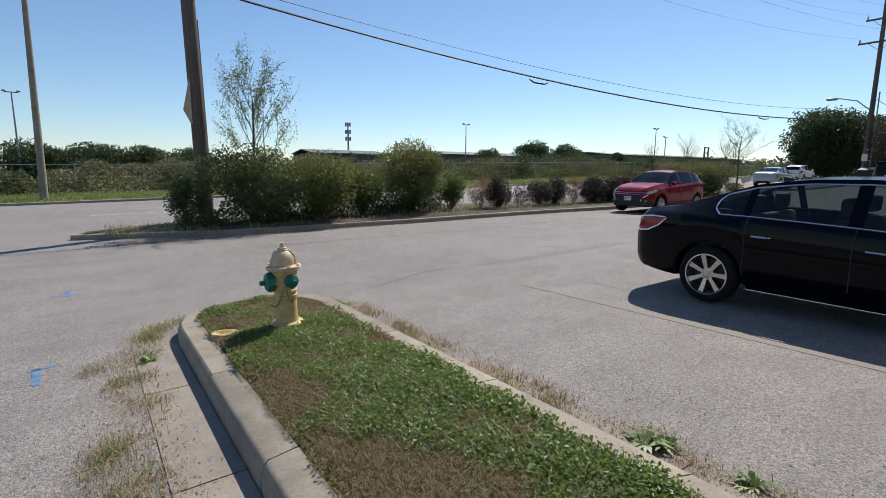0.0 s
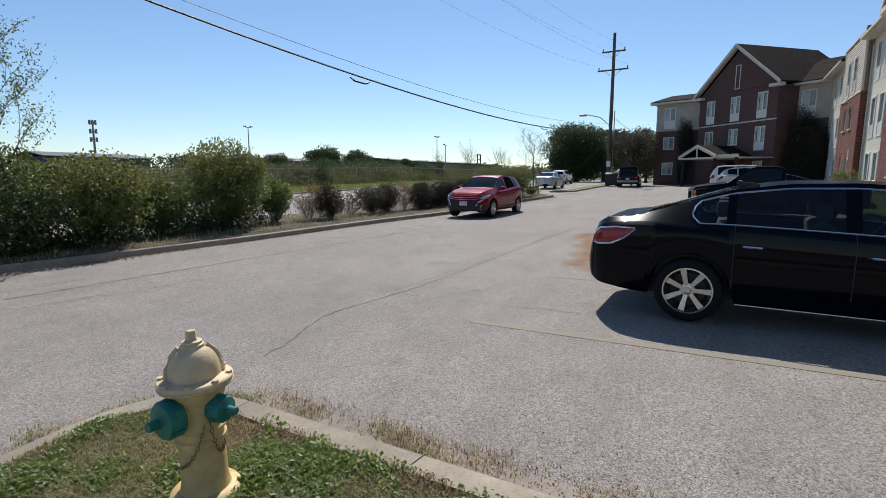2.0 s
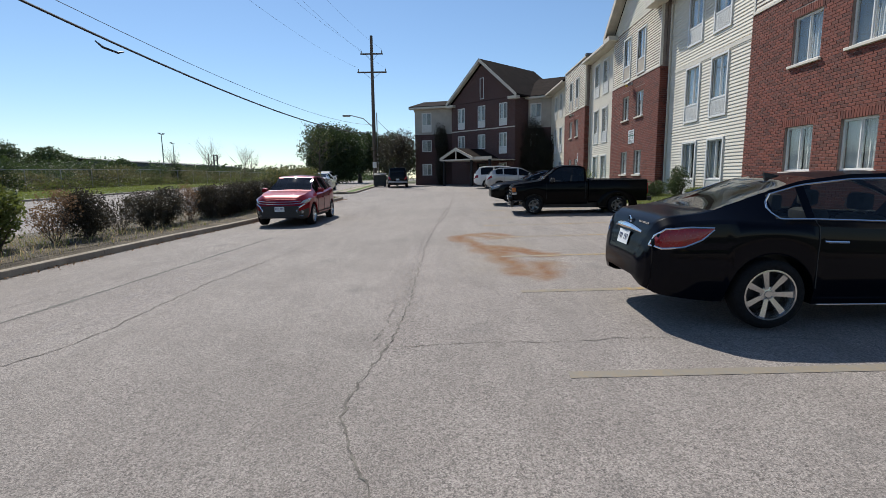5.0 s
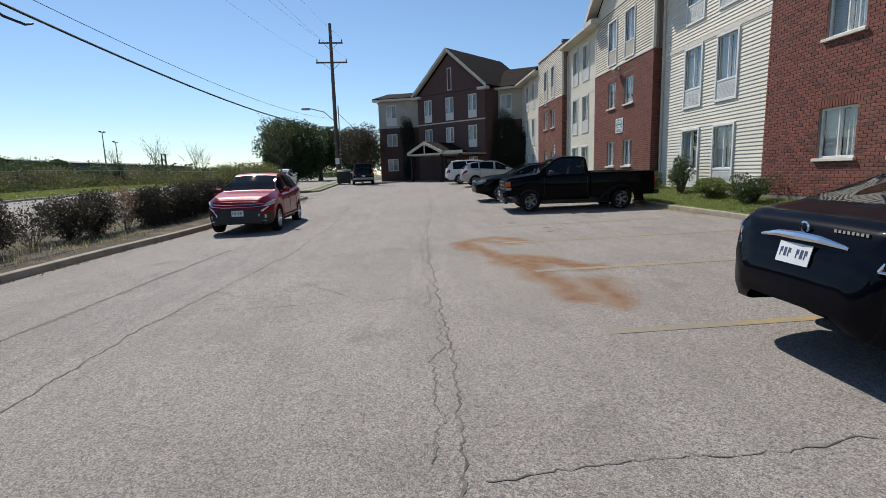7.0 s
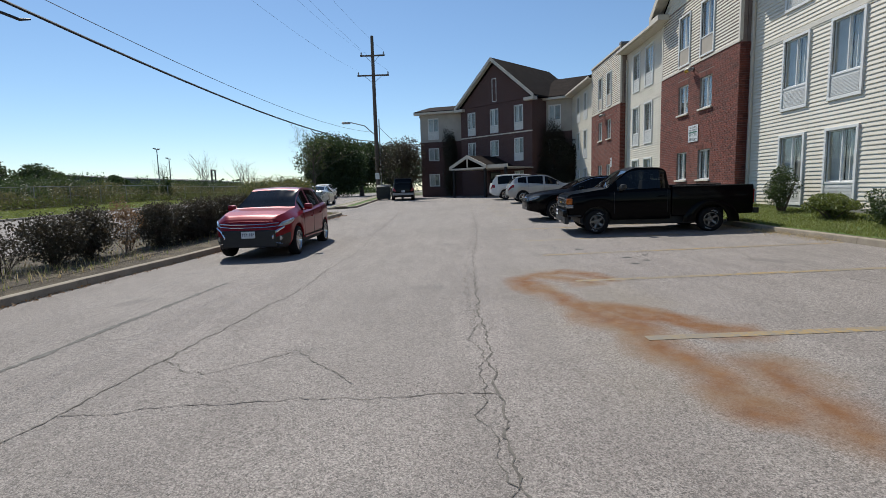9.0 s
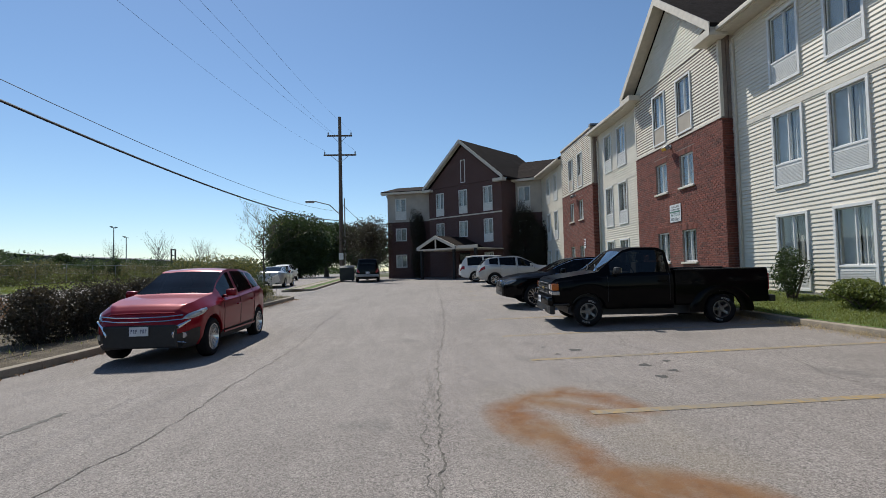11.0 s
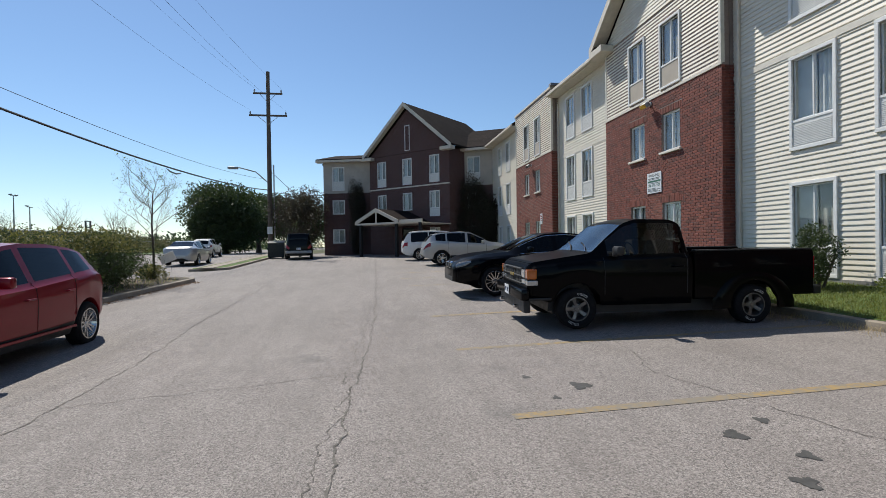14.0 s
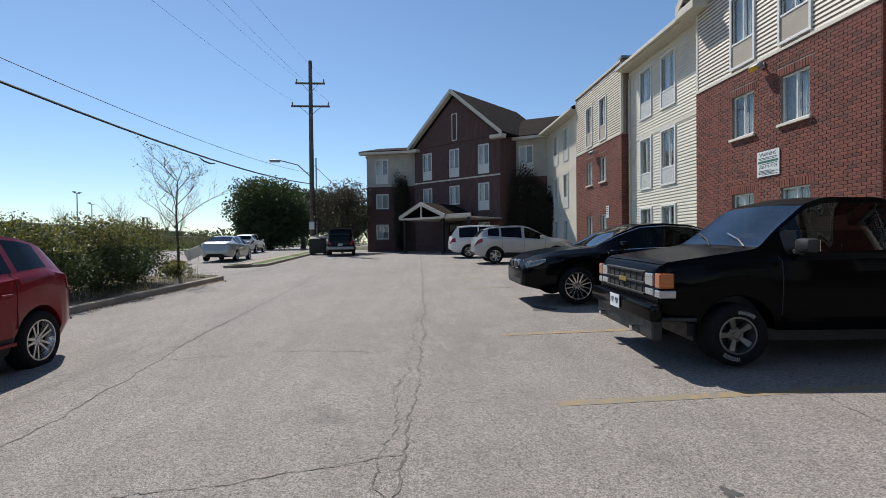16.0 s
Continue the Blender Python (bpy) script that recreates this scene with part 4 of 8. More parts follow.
def car(name, m, s, label, category):
    """A car lofted from stations along its length. Local x forwards, y to its left, z up from the ground."""
    root = empty(name, m, label, category)
    L0, L1 = s["rear"], s["front"]
    n = int((L1 - L0) / 0.04)
    xs = np.array(sorted({*np.round(np.linspace(L0, L1, n), 4), *[L0 + d for d in (0.01, 0.025, 0.05, 0.08, 0.11)], *[L1 - d for d in (0.01, 0.025, 0.05, 0.08, 0.11)]}))
    top = smooth_interp(xs, s["top"])
    belt = smooth_interp(xs, s["belt"])
    hw = smooth_interp(xs, s["half"], 1)
    tw = smooth_interp(xs, s["topw"])
    sill = smooth_interp(xs, s["sill"], 1)
    R = s["arch"]
    low = sill.copy()
    for xw in s["axles"]:
        d = R * R - (xs - xw) ** 2
        low = np.maximum(low, np.where(d > 0, s["hub"] + np.sqrt(np.maximum(d, 0)), -1))
    low = np.minimum(low, belt - 0.12)

    def ring(i):
        w, zl, zb, zt, wt = hw[i], low[i], belt[i], top[i], tw[i]
        h = max(0.0, zt - zb)
        b = w * 0.925
        tk = s.get("tuck", 0.9)
        zf = max(zl, sill[i])
        pts = [(w * 0.75, zl), (w * (tk if zl < sill[i] + 0.02 else 0.99), zl), (w * 0.985, zf + 0.22 * (zb - zf)) if zl < sill[i] + 0.02 else (w * 1.0, zl + 0.05 * (zb - zl)),
               (w * 0.995, zl + 0.52 * (zb - zl)), (w * 1.0, zl + 0.74 * (zb - zl)), (w * 0.975, zb - 0.035), (b, zb)]
        for f in (0.07, 0.86, 0.955):
            pts.append((b + (wt - b) * f, zb + h * f))
        pts += [(wt * 0.86, zt - 0.10 * min(h, 0.25)), (wt * 0.5, zt - 0.03 * min(h, 0.25)), (0.0, zt)]
        return pts

    rings = [ring(i) for i in range(len(xs))]
    N = len(rings[0])
    P = np.array([[(xs[i], y, z) for y, z in rings[i]] for i in range(len(xs))])
    SHAPES[root.name] = (xs, P)
    glass = {}

    def kind(i, j, side):
        x = 0.5 * (xs[i] + xs[i + 1])
        hh = min(top[i] - belt[i], top[i + 1] - belt[i + 1])
        if j == 7 and hh > 0.10:
            for k, (a, b) in enumerate(s["side_windows"]):
                if a < x < b:
                    return ("side_window", k, side)
        if j >= 9:
            a, b = s["windshield"]
            if a < x < b:
                return ("windshield", 0, 0)
            a, b = s["rear_window"]
            if a < x < b:
                return ("rear_window", 0, 0)
        return None

    bm = bmesh.new()
    grid = {}
    for side in (1, -1):
        for i in range(len(xs)):
            for j in range(N):
                if j == N - 1 and side == -1:
                    grid[(side, i, j)] = grid[(1, i, j)]
                else:
                    grid[(side, i, j)] = bm.verts.new((P[i][j][0], side * P[i][j][1], P[i][j][2]))
    for side in (1, -1):
        for i in range(len(xs) - 1):
            for j in range(N - 1):
                k = kind(i, j, side)
                if k:
                    glass.setdefault(k, []).append((i, j))
                    continue
                q = [grid[(side, i, j)], grid[(side, i + 1, j)], grid[(side, i + 1, j + 1)], grid[(side, i, j + 1)]]
                bm.faces.new(q if side == 1 else q[::-1])
    for i in (0, len(xs) - 1):
        ringv = [grid[(1, i, j)] for j in range(N)] + [grid[(-1, i, j)] for j in range(N - 2, -1, -1)]
        bm.faces.new(ringv)
    bmesh.ops.recalc_face_normals(bm, faces=bm.faces)
    body = part("body", bm, s["paint"], root, "", True)

    def patch(pname, cells, mat, side, off, parent, lab="", both=False, glassy=False):
        b2 = bmesh.new()
        cen = np.array((0.5 * (xs[0] + xs[-1]), 0, 0.6))
        for sd in ((1, -1) if both else (side,)):
            vs = {}

            def vert(i, j):
                if (i, j) not in vs:
                    p = P[i][j] * np.array((1, sd, 1))
                    a = P[min(i + 1, len(xs) - 1)][j] - P[max(i - 1, 0)][j]
                    b = P[i][min(j + 1, N - 1)] - P[i][max(j - 1, 0)]
                    nn = np.cross(a, b) * np.array((1, sd, 1))
                    ln = np.linalg.norm(nn)
                    nn = nn / ln if ln > 1e-9 else np.array((0, 0, 1.0))
                    if np.dot(nn, np.array((nn[0] * 0, p[1], p[2] - 0.6))) + (nn[0] * (1 if i > len(xs) / 2 else -1)) * 0.3 < 0:
                        nn = -nn
                    vs[(i, j)] = b2.verts.new(tuple(p + off * nn))
                return vs[(i, j)]
            for i, j in cells:
                b2.faces.new((vert(i, j), vert(i + 1, j), vert(i + 1, j + 1), vert(i, j + 1)))
        bmesh.ops.remove_doubles(b2, verts=b2.verts, dist=0.0004)
        bmesh.ops.recalc_face_normals(b2, faces=b2.faces)
        ob = part(pname, b2, mat, parent, lab, True)
        return ob

    for (gname, k, side), cells in glass.items():
        if gname == "side_window":
            g = patch(gname, cells, s.get("side_glass", s["glass"]), side, 0.0, root)
        else:
            both = glass[(gname, k, side)]
            g = patch(gname, sorted(set(both)), s["glass"], 1, 0.0, root, "", True)
        if s.get("clear"):
            g.visible_shadow = False

    def cells(xa, xb, j0, j1):
        return [(i, j) for i in range(len(xs) - 1) if xa - 1e-6 <= 0.5 * (xs[i] + xs[i + 1]) <= xb + 1e-6 for j in range(j0, j1)]

    for (pname, xa, xb, j0, j1, mat, lab) in s.get("patches", ()):
        for side in (1, -1):
            patch(pname, cells(xa, xb, j0, j1), mat, side, 0.008, root, lab)
    # bright line along the foot of the side windows
    if s.get("chrome_line"):
        a, b = s["chrome_line"]
        for side in (1, -1):
            idx = [i for i in range(len(xs)) if a <= xs[i] <= b]
            b2 = bmesh.new()
            i0 = idx[0]
            ib = int(np.argmin(abs(xs - (xs[i0] - 0.10))))
            loop = [(P[i][7][0], side * (P[i][7][1] + 0.004), P[i][7][2]) for i in idx[::-2]] + [tuple(P[i0][7] * (1, side, 1))]
            for f, u in ((0.25, 0.75), (0.5, 1.0), (0.78, 0.75)):
                q = (P[ib] * u + P[i0] * (1 - u))
                q = q[7] * (1 - f) + q[8] * f
                loop.append((q[0], side * (q[1] + 0.004), q[2]))
            loop += [(P[i][8][0], side * (P[i][8][1] + 0.004), P[i][8][2]) for i in [i0] + idx[::2]]
            tube(b2, loop, 0.010, 6)
            part("window_trim", b2, CHROME, root, "bright chrome window trim")
    # door joints
    for xd in s.get("joints", ()):
        i = int(np.argmin(abs(xs - xd)))
        for side in (1, -1):
            b2 = bmesh.new()
            tube(b2, [(P[i][j][0], side * (P[i][j][1] + 0.001), P[i][j][2]) for j in range(2, 8)], 0.005, 5)
            part("door_joint", b2, BLACK_PLASTIC, root)
    # door handles
    for xd in s.get("handles", ()):
        i = int(np.argmin(abs(xs - xd)))
        y, z = P[i][4][1], P[i][4][2] + 0.04
        for side in (1, -1):
            b2 = bmesh.new()
            tube(b2, [(xd - 0.1, side * (y - 0.005), z), (xd - 0.08, side * (y + 0.028), z), (xd + 0.08, side * (y + 0.03), z - 0.004), (xd + 0.1, side * (y - 0.005), z - 0.006)], [0.012, 0.014, 0.014, 0.012], 8)
            part("door_handle", b2, s.get("handle_mat", s["paint"]), root)
    # mirrors
    if "mirror" in s:
        xm = s["mirror"]
        i = int(np.argmin(abs(xs - xm)))
        for side in (1, -1):
            b2 = bmesh.new()
            y, z = P[i][7][1], P[i][7][2]
            box(b2, xm - 0.07, xm + 0.06, side * (y + 0.14) - 0.10, side * (y + 0.14) + 0.10, z + 0.02, z + 0.16, 0.035)
            box(b2, xm - 0.03, xm + 0.03, min(side * (y - 0.02), side * (y + 0.08)), max(side * (y - 0.02), side * (y + 0.08)), z + 0.0, z + 0.05, 0.01)
            mir = part("side_mirror", b2, s.get("mirror_mat", s["paint"]), root, "", True)
            part("mirror_glass", boxed(xm - 0.076, xm - 0.071, side * (y + 0.14) - 0.08, side * (y + 0.14) + 0.08, z + 0.035, z + 0.145), CHROME, mir)
    # under the body
    w = s["width"] / 2
    b2 = bmesh.new()
    box(b2, min(L0 + 0.55, s["axles"][0]), L1 - 0.45, -w * 0.74, w * 0.74, s["hub"] - 0.10, s["hub"] + 0.18)
    for xw in s["axles"]:
        box(b2, xw - R, xw + R, -w * 0.74, w * 0.74, s["hub"] - 0.05, s["hub"] + R - 0.02)
    part("underbody", b2, BLACK_PLASTIC, root)
    # seats and dashboard
    if s.get("seats"):
        for (sx, sy, sw) in s["seats"]:
            b2 = bmesh.new()
            zb = s["seat_z"]
            box(b2, sx - 0.05, sx + 0.45, sy - sw, sy + sw, zb, zb + 0.16, 0.04)
            box(b2, sx - 0.16, sx + 0.0, sy - sw, sy + sw, zb + 0.1, zb + 0.66, 0.05, Matrix.Translation((sx, 0, zb)) @ Matrix.Rotation(radians(-10), 4, 'Y') @ Matrix.Translation((-sx, 0, -zb)))
            for hy in ((0,) if sw < 0.4 else (-0.35, 0.35)):
                box(b2, sx - 0.26, sx - 0.14, sy + hy - 0.12, sy + hy + 0.12, zb + 0.68, zb + 0.86, 0.04)
            part("seat", b2, SEAT_CLOTH, root, "", True)
        a = s["windshield"][1]
        b2 = bmesh.new()
        box(b2, a - 0.75, a - 0.1, -w * 0.8, w * 0.8, s["seat_z"] + 0.2, s["seat_z"] + 0.45, 0.06)
        part("dashboard", b2, BLACK_PLASTIC, root)
        b2 = bmesh.new()
        lathe(b2, [(0.17, -0.012), (0.185, 0), (0.17, 0.012), (0.155, 0), (0.17, -0.012)], 24, Matrix.Translation((a - 0.85, 0.38, s["seat_z"] + 0.45)) @ Matrix.Rotation(radians(-65), 4, 'Y'))
        part("steering_wheel", b2, BLACK_PLASTIC, root)
    for i, xw in enumerate(s["axles"]):
        for side in (1, -1):
            wheel(root, xw, side * (w - s["wheel_w"] / 2 - 0.005), side, s["hub"], s["wheel_w"], s["rim"], s["spokes"], s.get("rim_mat", ALLOY), s.get("letters", False), s.get("split", False))
    return root


def plate(parent, m, wide=0.305, high=0.152):
    p = part("license_plate", boxed(-0.003, 0.003, -wide / 2, wide / 2, -high / 2, high / 2, 0.0, m), PLATE, parent, "white license plate with dark characters")
    for i in range(7):
        y = -wide * 0.38 + i * wide * 0.125
        if i == 3:
            continue
        bm = bmesh.new()
        box(bm, 0.0035, 0.0055, y - 0.011, y - 0.003, -0.03, 0.035, m=m)
        box(bm, 0.0035, 0.0055, y + 0.003, y + 0.011, -0.03 if i % 2 else 0.0, 0.035, m=m)
        box(bm, 0.0035, 0.0055, y - 0.003, y + 0.003, 0.02, 0.035, m=m)
        part("plate_character", bm, PLATE_INK, p)
    return p


def on_body(root, x, z, side, off):
    """The point of a car's skin at length x and height z."""
    xs, P = SHAPES[root.name]
    i = int(np.clip(np.searchsorted(xs, x) - 1, 0, len(xs) - 2))
    f = (x - xs[i]) / (xs[i + 1] - xs[i])
    R = P[i] * (1 - f) + P[i + 1] * f
    z = min(z, R[6][2] - 0.004)
    return (x, side * (float(np.interp(z, R[1:8, 2], R[1:8, 1])) + off), z)


def almond_lamp(root, side, xa, xb, upper, lower, mat, label, name="tail_light", rim=True):
    """A lamp that follows the body's skin between an upper and a lower line, with a bright rim."""
    bm = bmesh.new()
    n, k = 14, 5
    rows_ = []
    for i in range(n + 1):
        t = i / n
        x = xa + (xb - xa) * t
        zu, zl = np.interp(t, *zip(*upper)), np.interp(t, *zip(*lower))
        rows_.append([bm.verts.new(on_body(root, x, zl + (zu - zl) * j / k, side, 0.012 if 0 < j < k else 0.004)) for j in range(k + 1)])
    for ra, rb in zip(rows_, rows_[1:]):
        for j in range(k):
            bm.faces.new((ra[j], rb[j], rb[j + 1], ra[j + 1]))
    loop = [r[0].co.copy() for r in rows_] + [r[k].co.copy() for r in rows_[::-1]] + [rows_[0][0].co.copy()]
    bmesh.ops.remove_doubles(bm, verts=bm.verts, dist=0.0005)
    bmesh.ops.recalc_face_normals(bm, faces=bm.faces)
    lamp = part(name, bm, mat, root, label, True)
    if rim:
        loop = [p for i, p in enumerate(loop) if i == 0 or (p - loop[i - 1]).length > 0.004]
        b2 = bmesh.new()
        tube(b2, loop, 0.010, 6)
        part("lamp_rim", b2, CHROME, lamp, "chrome rim of the lamp")
    return lamp


def add(parent, name, b, mat, label="", smooth=False):
    return part(name, b, mat, parent, label, smooth)


# dark sedan, tail towards the lane
SEDAN = dict(
    rear=-2.56, front=2.46, axles=(-1.42, 1.42), hub=0.34, arch=0.40, width=1.86, wheel_w=0.225, rim=0.245, spokes=7, paint=NAVY, glass=CAR_GLASS, clear=True,
    top=[(-2.56, 0.62), (-2.53, 0.74), (-2.48, 0.90), (-2.43, 1.02), (-2.36, 1.075), (-1.98, 1.12), (-1.55, 1.26), (-1.05, 1.43), (-0.55, 1.495), (0.0, 1.505), (0.35, 1.47), (0.75, 1.30), (1.20, 1.06), (1.7, 0.99), (2.2, 0.86), (2.4, 0.74), (2.46, 0.62)],
    belt=[(-2.56, 0.60), (-2.52, 0.72), (-2.46, 0.90), (-2.40, 1.00), (-2.2, 1.04), (-1.9, 1.06), (-1.0, 1.03), (0.3, 0.965), (1.2, 0.955), (2.0, 0.87), (2.46, 0.60)],
    half=[(-2.56, 0.50), (-2.53, 0.61), (-2.47, 0.71), (-2.36, 0.80), (-2.15, 0.87), (-1.8, 0.915), (-1.3, 0.93), (1.4, 0.93), (2.0, 0.88), (2.3, 0.76), (2.46, 0.58)],
    topw=[(-2.56, 0.42), (-2.45, 0.58), (-2.3, 0.68), (-1.95, 0.68), (-1.5, 0.60), (-0.6, 0.57), (0.3, 0.57), (0.8, 0.62), (1.2, 0.70), (2.0, 0.66), (2.46, 0.4)],
    sill=[(-2.56, 0.44), (-2.52, 0.36), (-2.40, 0.30), (-2.0, 0.26), (-1.0, 0.23), (1.0, 0.22), (2.0, 0.24), (2.46, 0.34)],
    windshield=(0.42, 1.18), rear_window=(-1.93, -0.80), side_windows=((-1.40, -1.10), (-1.04, -0.12), (-0.02, 0.98)), chrome_line=(-1.38, 1.0),
    joints=(-1.02, -0.07, 0.98), handles=(-0.86, 0.14), handle_mat=CHROME, mirror=0.80, seats=((-0.05, 0.38, 0.26), (-0.05, -0.38, 0.26), (-0.95, 0.0, 0.6)), seat_z=0.42,
    patches=(("headlight", 2.0, 2.4, 4, 6, CLEAR_LENS, "clear headlight"),))
sx, sy = 6.87, 1.48
sedan = car("sedan", pose(sx, sy, gz(sx, sy), 0.95, 0, -90), SEDAN, "dark navy sedan parked nose to the building", "car")
for s in (1, -1):
    almond_lamp(sedan, s, -2.49, -1.98, [(0.0, 0.86), (0.2, 0.965), (0.6, 0.99), (1.0, 0.985)], [(0.0, 0.80), (0.15, 0.775), (0.5, 0.80), (0.8, 0.875), (1.0, 0.97)], RED_LENS, "dark red tail light")
    add(sedan, "sill_trim", boxed(-0.98, 0.98, s * 0.90 - 0.012, s * 0.90 + 0.012, 0.240, 0.252, 0.004), CHROME, "chrome strip along the sill")
bm = bmesh.new()
tube(bm, [(-2.475, -0.40, 0.895), (-2.50, -0.2, 0.925), (-2.508, 0, 0.93), (-2.50, 0.2, 0.925), (-2.475, 0.40, 0.895)], [0.012, 0.028, 0.034, 0.028, 0.012], 8)
add(sedan, "trunk_bar", bm, CHROME, "chrome bar across the trunk lid")
plate(sedan, Matrix.Translation((-2.525, 0, 0.80)) @ Matrix.Rotation(math.pi, 4, 'Z') @ Matrix.Rotation(radians(-14), 4, 'Y'))
bm = bmesh.new()
prism(bm, [(-1.02, 1.425), (-0.86, 1.455), (-0.92, 1.468), (-1.03, 1.492)], -0.014, 0.014)
add(sedan, "roof_antenna", bm, BLACK_PLASTIC, "black shark-fin antenna")
bm = bmesh.new()
for i in range(8):
    box(bm, -2.450, -2.436, -0.50 + i * 0.034, -0.48 + i * 0.034, 0.985, 1.005)
add(sedan, "badge", bm, CHROME)
lathe_m = Matrix.Translation((-2.455, 0, 0.99)) @ Matrix.Rotation(radians(-90), 4, 'Y')
bm = bmesh.new()
lathe(bm, [(0.034, 0), (0.046, 0.006), (0.034, 0.012)], 18, lathe_m)
add(sedan, "emblem", bm, CHROME)

# red crossover facing down the lane
CROSSOVER = dict(
    rear=-2.22, front=2.20, axles=(-1.38, 1.38), hub=0.345, arch=0.41, width=1.80, wheel_w=0.225, rim=0.235, spokes=5, split=True, paint=RED, glass=DARK_GLASS,
    top=[(-2.22, 0.70), (-2.19, 0.86), (-2.13, 1.02), (-2.05, 1.16), (-1.92, 1.34), (-1.74, 1.48), (-1.4, 1.56), (-0.8, 1.62), (-0.2, 1.63), (0.15, 1.59), (0.6, 1.36), (1.02, 1.12), (1.5, 1.07), (1.95, 0.98), (2.12, 0.85), (2.20, 0.70)],
    belt=[(-2.22, 0.66), (-2.18, 0.82), (-2.10, 0.98), (-1.95, 1.11), (-1.6, 1.17), (-1.0, 1.115), (0.0, 1.04), (1.0, 0.995), (1.6, 0.95), (2.05, 0.84), (2.20, 0.66)],
    half=[(-2.22, 0.50), (-2.18, 0.64), (-2.10, 0.75), (-1.90, 0.85), (-1.4, 0.90), (1.4, 0.90), (1.85, 0.86), (2.08, 0.74), (2.20, 0.60)],
    topw=[(-2.22, 0.42), (-2.1, 0.60), (-1.75, 0.58), (-0.8, 0.58), (0.1, 0.58), (0.6, 0.62), (1.05, 0.72), (1.8, 0.68), (2.2, 0.45)],
    sill=[(-2.22, 0.50), (-2.1, 0.36), (-1.8, 0.30), (-0.9, 0.26), (0.9, 0.26), (1.8, 0.27), (2.1, 0.25), (2.2, 0.33)],
    windshield=(0.20, 1.0), rear_window=(-2.04, -1.74), side_windows=((-1.62, -1.14), (-1.06, -0.14), (-0.04, 0.80)), joints=(-1.0, -0.08, 0.86), handles=(-0.82, 0.10), mirror=0.66,
    seats=((-0.1, 0.36, 0.25), (-0.1, -0.36, 0.25)), seat_z=0.55,
    patches=(("tail_light", -2.16, -1.90, 4, 5, RED_LENS, "red tail light"), ("sill_cladding", -0.96, 0.96, 0, 2, BLACK_PLASTIC, "black plastic sill cladding"), ("front_fascia", 1.86, 2.2, 0, 3, BLACK_PLASTIC, "black lower front bumper")))
rx, ry = 19.02, 11.40
rz_ = gz(rx, ry)
red = car("crossover", pose(rx, ry, rz_, 0, 0, 181.5), CROSSOVER, "glossy red crossover parked beside the hedge", "car")
bm = bmesh.new()
box(bm, 2.10, 2.222, -0.60, 0.60, 0.27, 0.66, 0.03)
add(red, "grille", bm, BLACK_PLASTIC, "black grille")
for z in (0.72, 0.79):
    bm = bmesh.new()
    tube(bm, [(2.12, -0.66, z + 0.02), (2.21, -0.4, z), (2.235, 0, z - 0.005), (2.21, 0.4, z), (2.12, 0.66, z + 0.02)], 0.011, 6)
    add(red, "grille_bar", bm, CHROME)
for s in (1, -1):
    bm = bmesh.new()
    tube(bm, [(2.06, s * 0.76, 0.72), (2.18, s * 0.60, 0.62), (2.215, s * 0.53, 0.50), (2.20, s * 0.56, 0.38), (2.10, s * 0.70, 0.34)], [0.016, 0.034, 0.026, 0.020, 0.012], 6)
    add(red, "bumper_trim", bm, CHROME, "chrome bumper trim")
    bm = bmesh.new()
    lathe(bm, [(0, 0.02), (0.05, 0.02), (0.055, 0), (0.055, -0.04)], 16, Matrix.Translation((2.13, s * 0.67, 0.47)) @ Matrix.Rotation(radians(90), 4, 'Y'))
    add(red, "fog_light", bm, CLEAR_LENS)
plate(red, Matrix.Translation((2.245, 0, 0.56)))
for a, b in (((0.85, -0.5, 1.185), (0.72, -0.1, 1.245)), ((0.85, 0.2, 1.19), (0.72, 0.55, 1.235))):
    bm = bmesh.new()
    tube(bm, [a, b], 0.01, 6)
    add(red, "wiper", bm, BLACK_PLASTIC)
for s in (1, -1):
    almond_lamp(red, s, 1.66, 2.14, [(0.0, 0.90), (0.3, 0.885), (0.7, 0.84), (1.0, 0.79)], [(0.0, 0.86), (0.25, 0.80), (0.7, 0.745), (1.0, 0.735)], CLEAR_LENS, "swept clear headlight", "headlight", False)
    b = bmesh.new()
    box(b, -0.96, 0.92, s * 0.905 - 0.010, s * 0.905 + 0.010, 0.36, 0.40, 0.006)
    add(red, "side_moulding", b, RED)

# dark saloon beside the truck, nose to the lane
SALOON = dict(SEDAN, rear=-2.50, front=2.45, axles=(-1.50, 1.48), arch=0.40, width=1.88, spokes=7, split=True, paint=BLACK, chrome_line=(-1.75, 0.9),
              top=[(-2.50, 0.78), (-2.46, 1.0), (-2.3, 1.09), (-1.75, 1.13), (-1.3, 1.30), (-0.8, 1.45), (-0.3, 1.49), (0.2, 1.46), (0.65, 1.28), (1.08, 1.03), (1.7, 0.98), (2.2, 0.89), (2.38, 0.80), (2.45, 0.68)],
              half=[(-2.50, 0.52), (-2.46, 0.66), (-2.36, 0.78), (-2.1, 0.88), (-1.4, 0.93), (1.6, 0.93), (2.1, 0.89), (2.32, 0.81), (2.41, 0.72), (2.45, 0.62)],
              patches=(),
              belt=[(-2.50, 0.76), (-2.40, 0.96), (-1.6, 1.02), (0.2, 0.97), (1.1, 0.95), (2.0, 0.88), (2.38, 0.77), (2.45, 0.66)],
              windshield=(0.30, 1.06), rear_window=(-1.72, -0.85), side_windows=((-1.35, -1.08), (-1.0, -0.1), (0.0, 0.84)), joints=(-1.0, -0.05, 0.92), handle_mat=BLACK, mirror=0.66,
              glass=CAR_GLASS, side_glass=DARK_GLASS, clear=False)
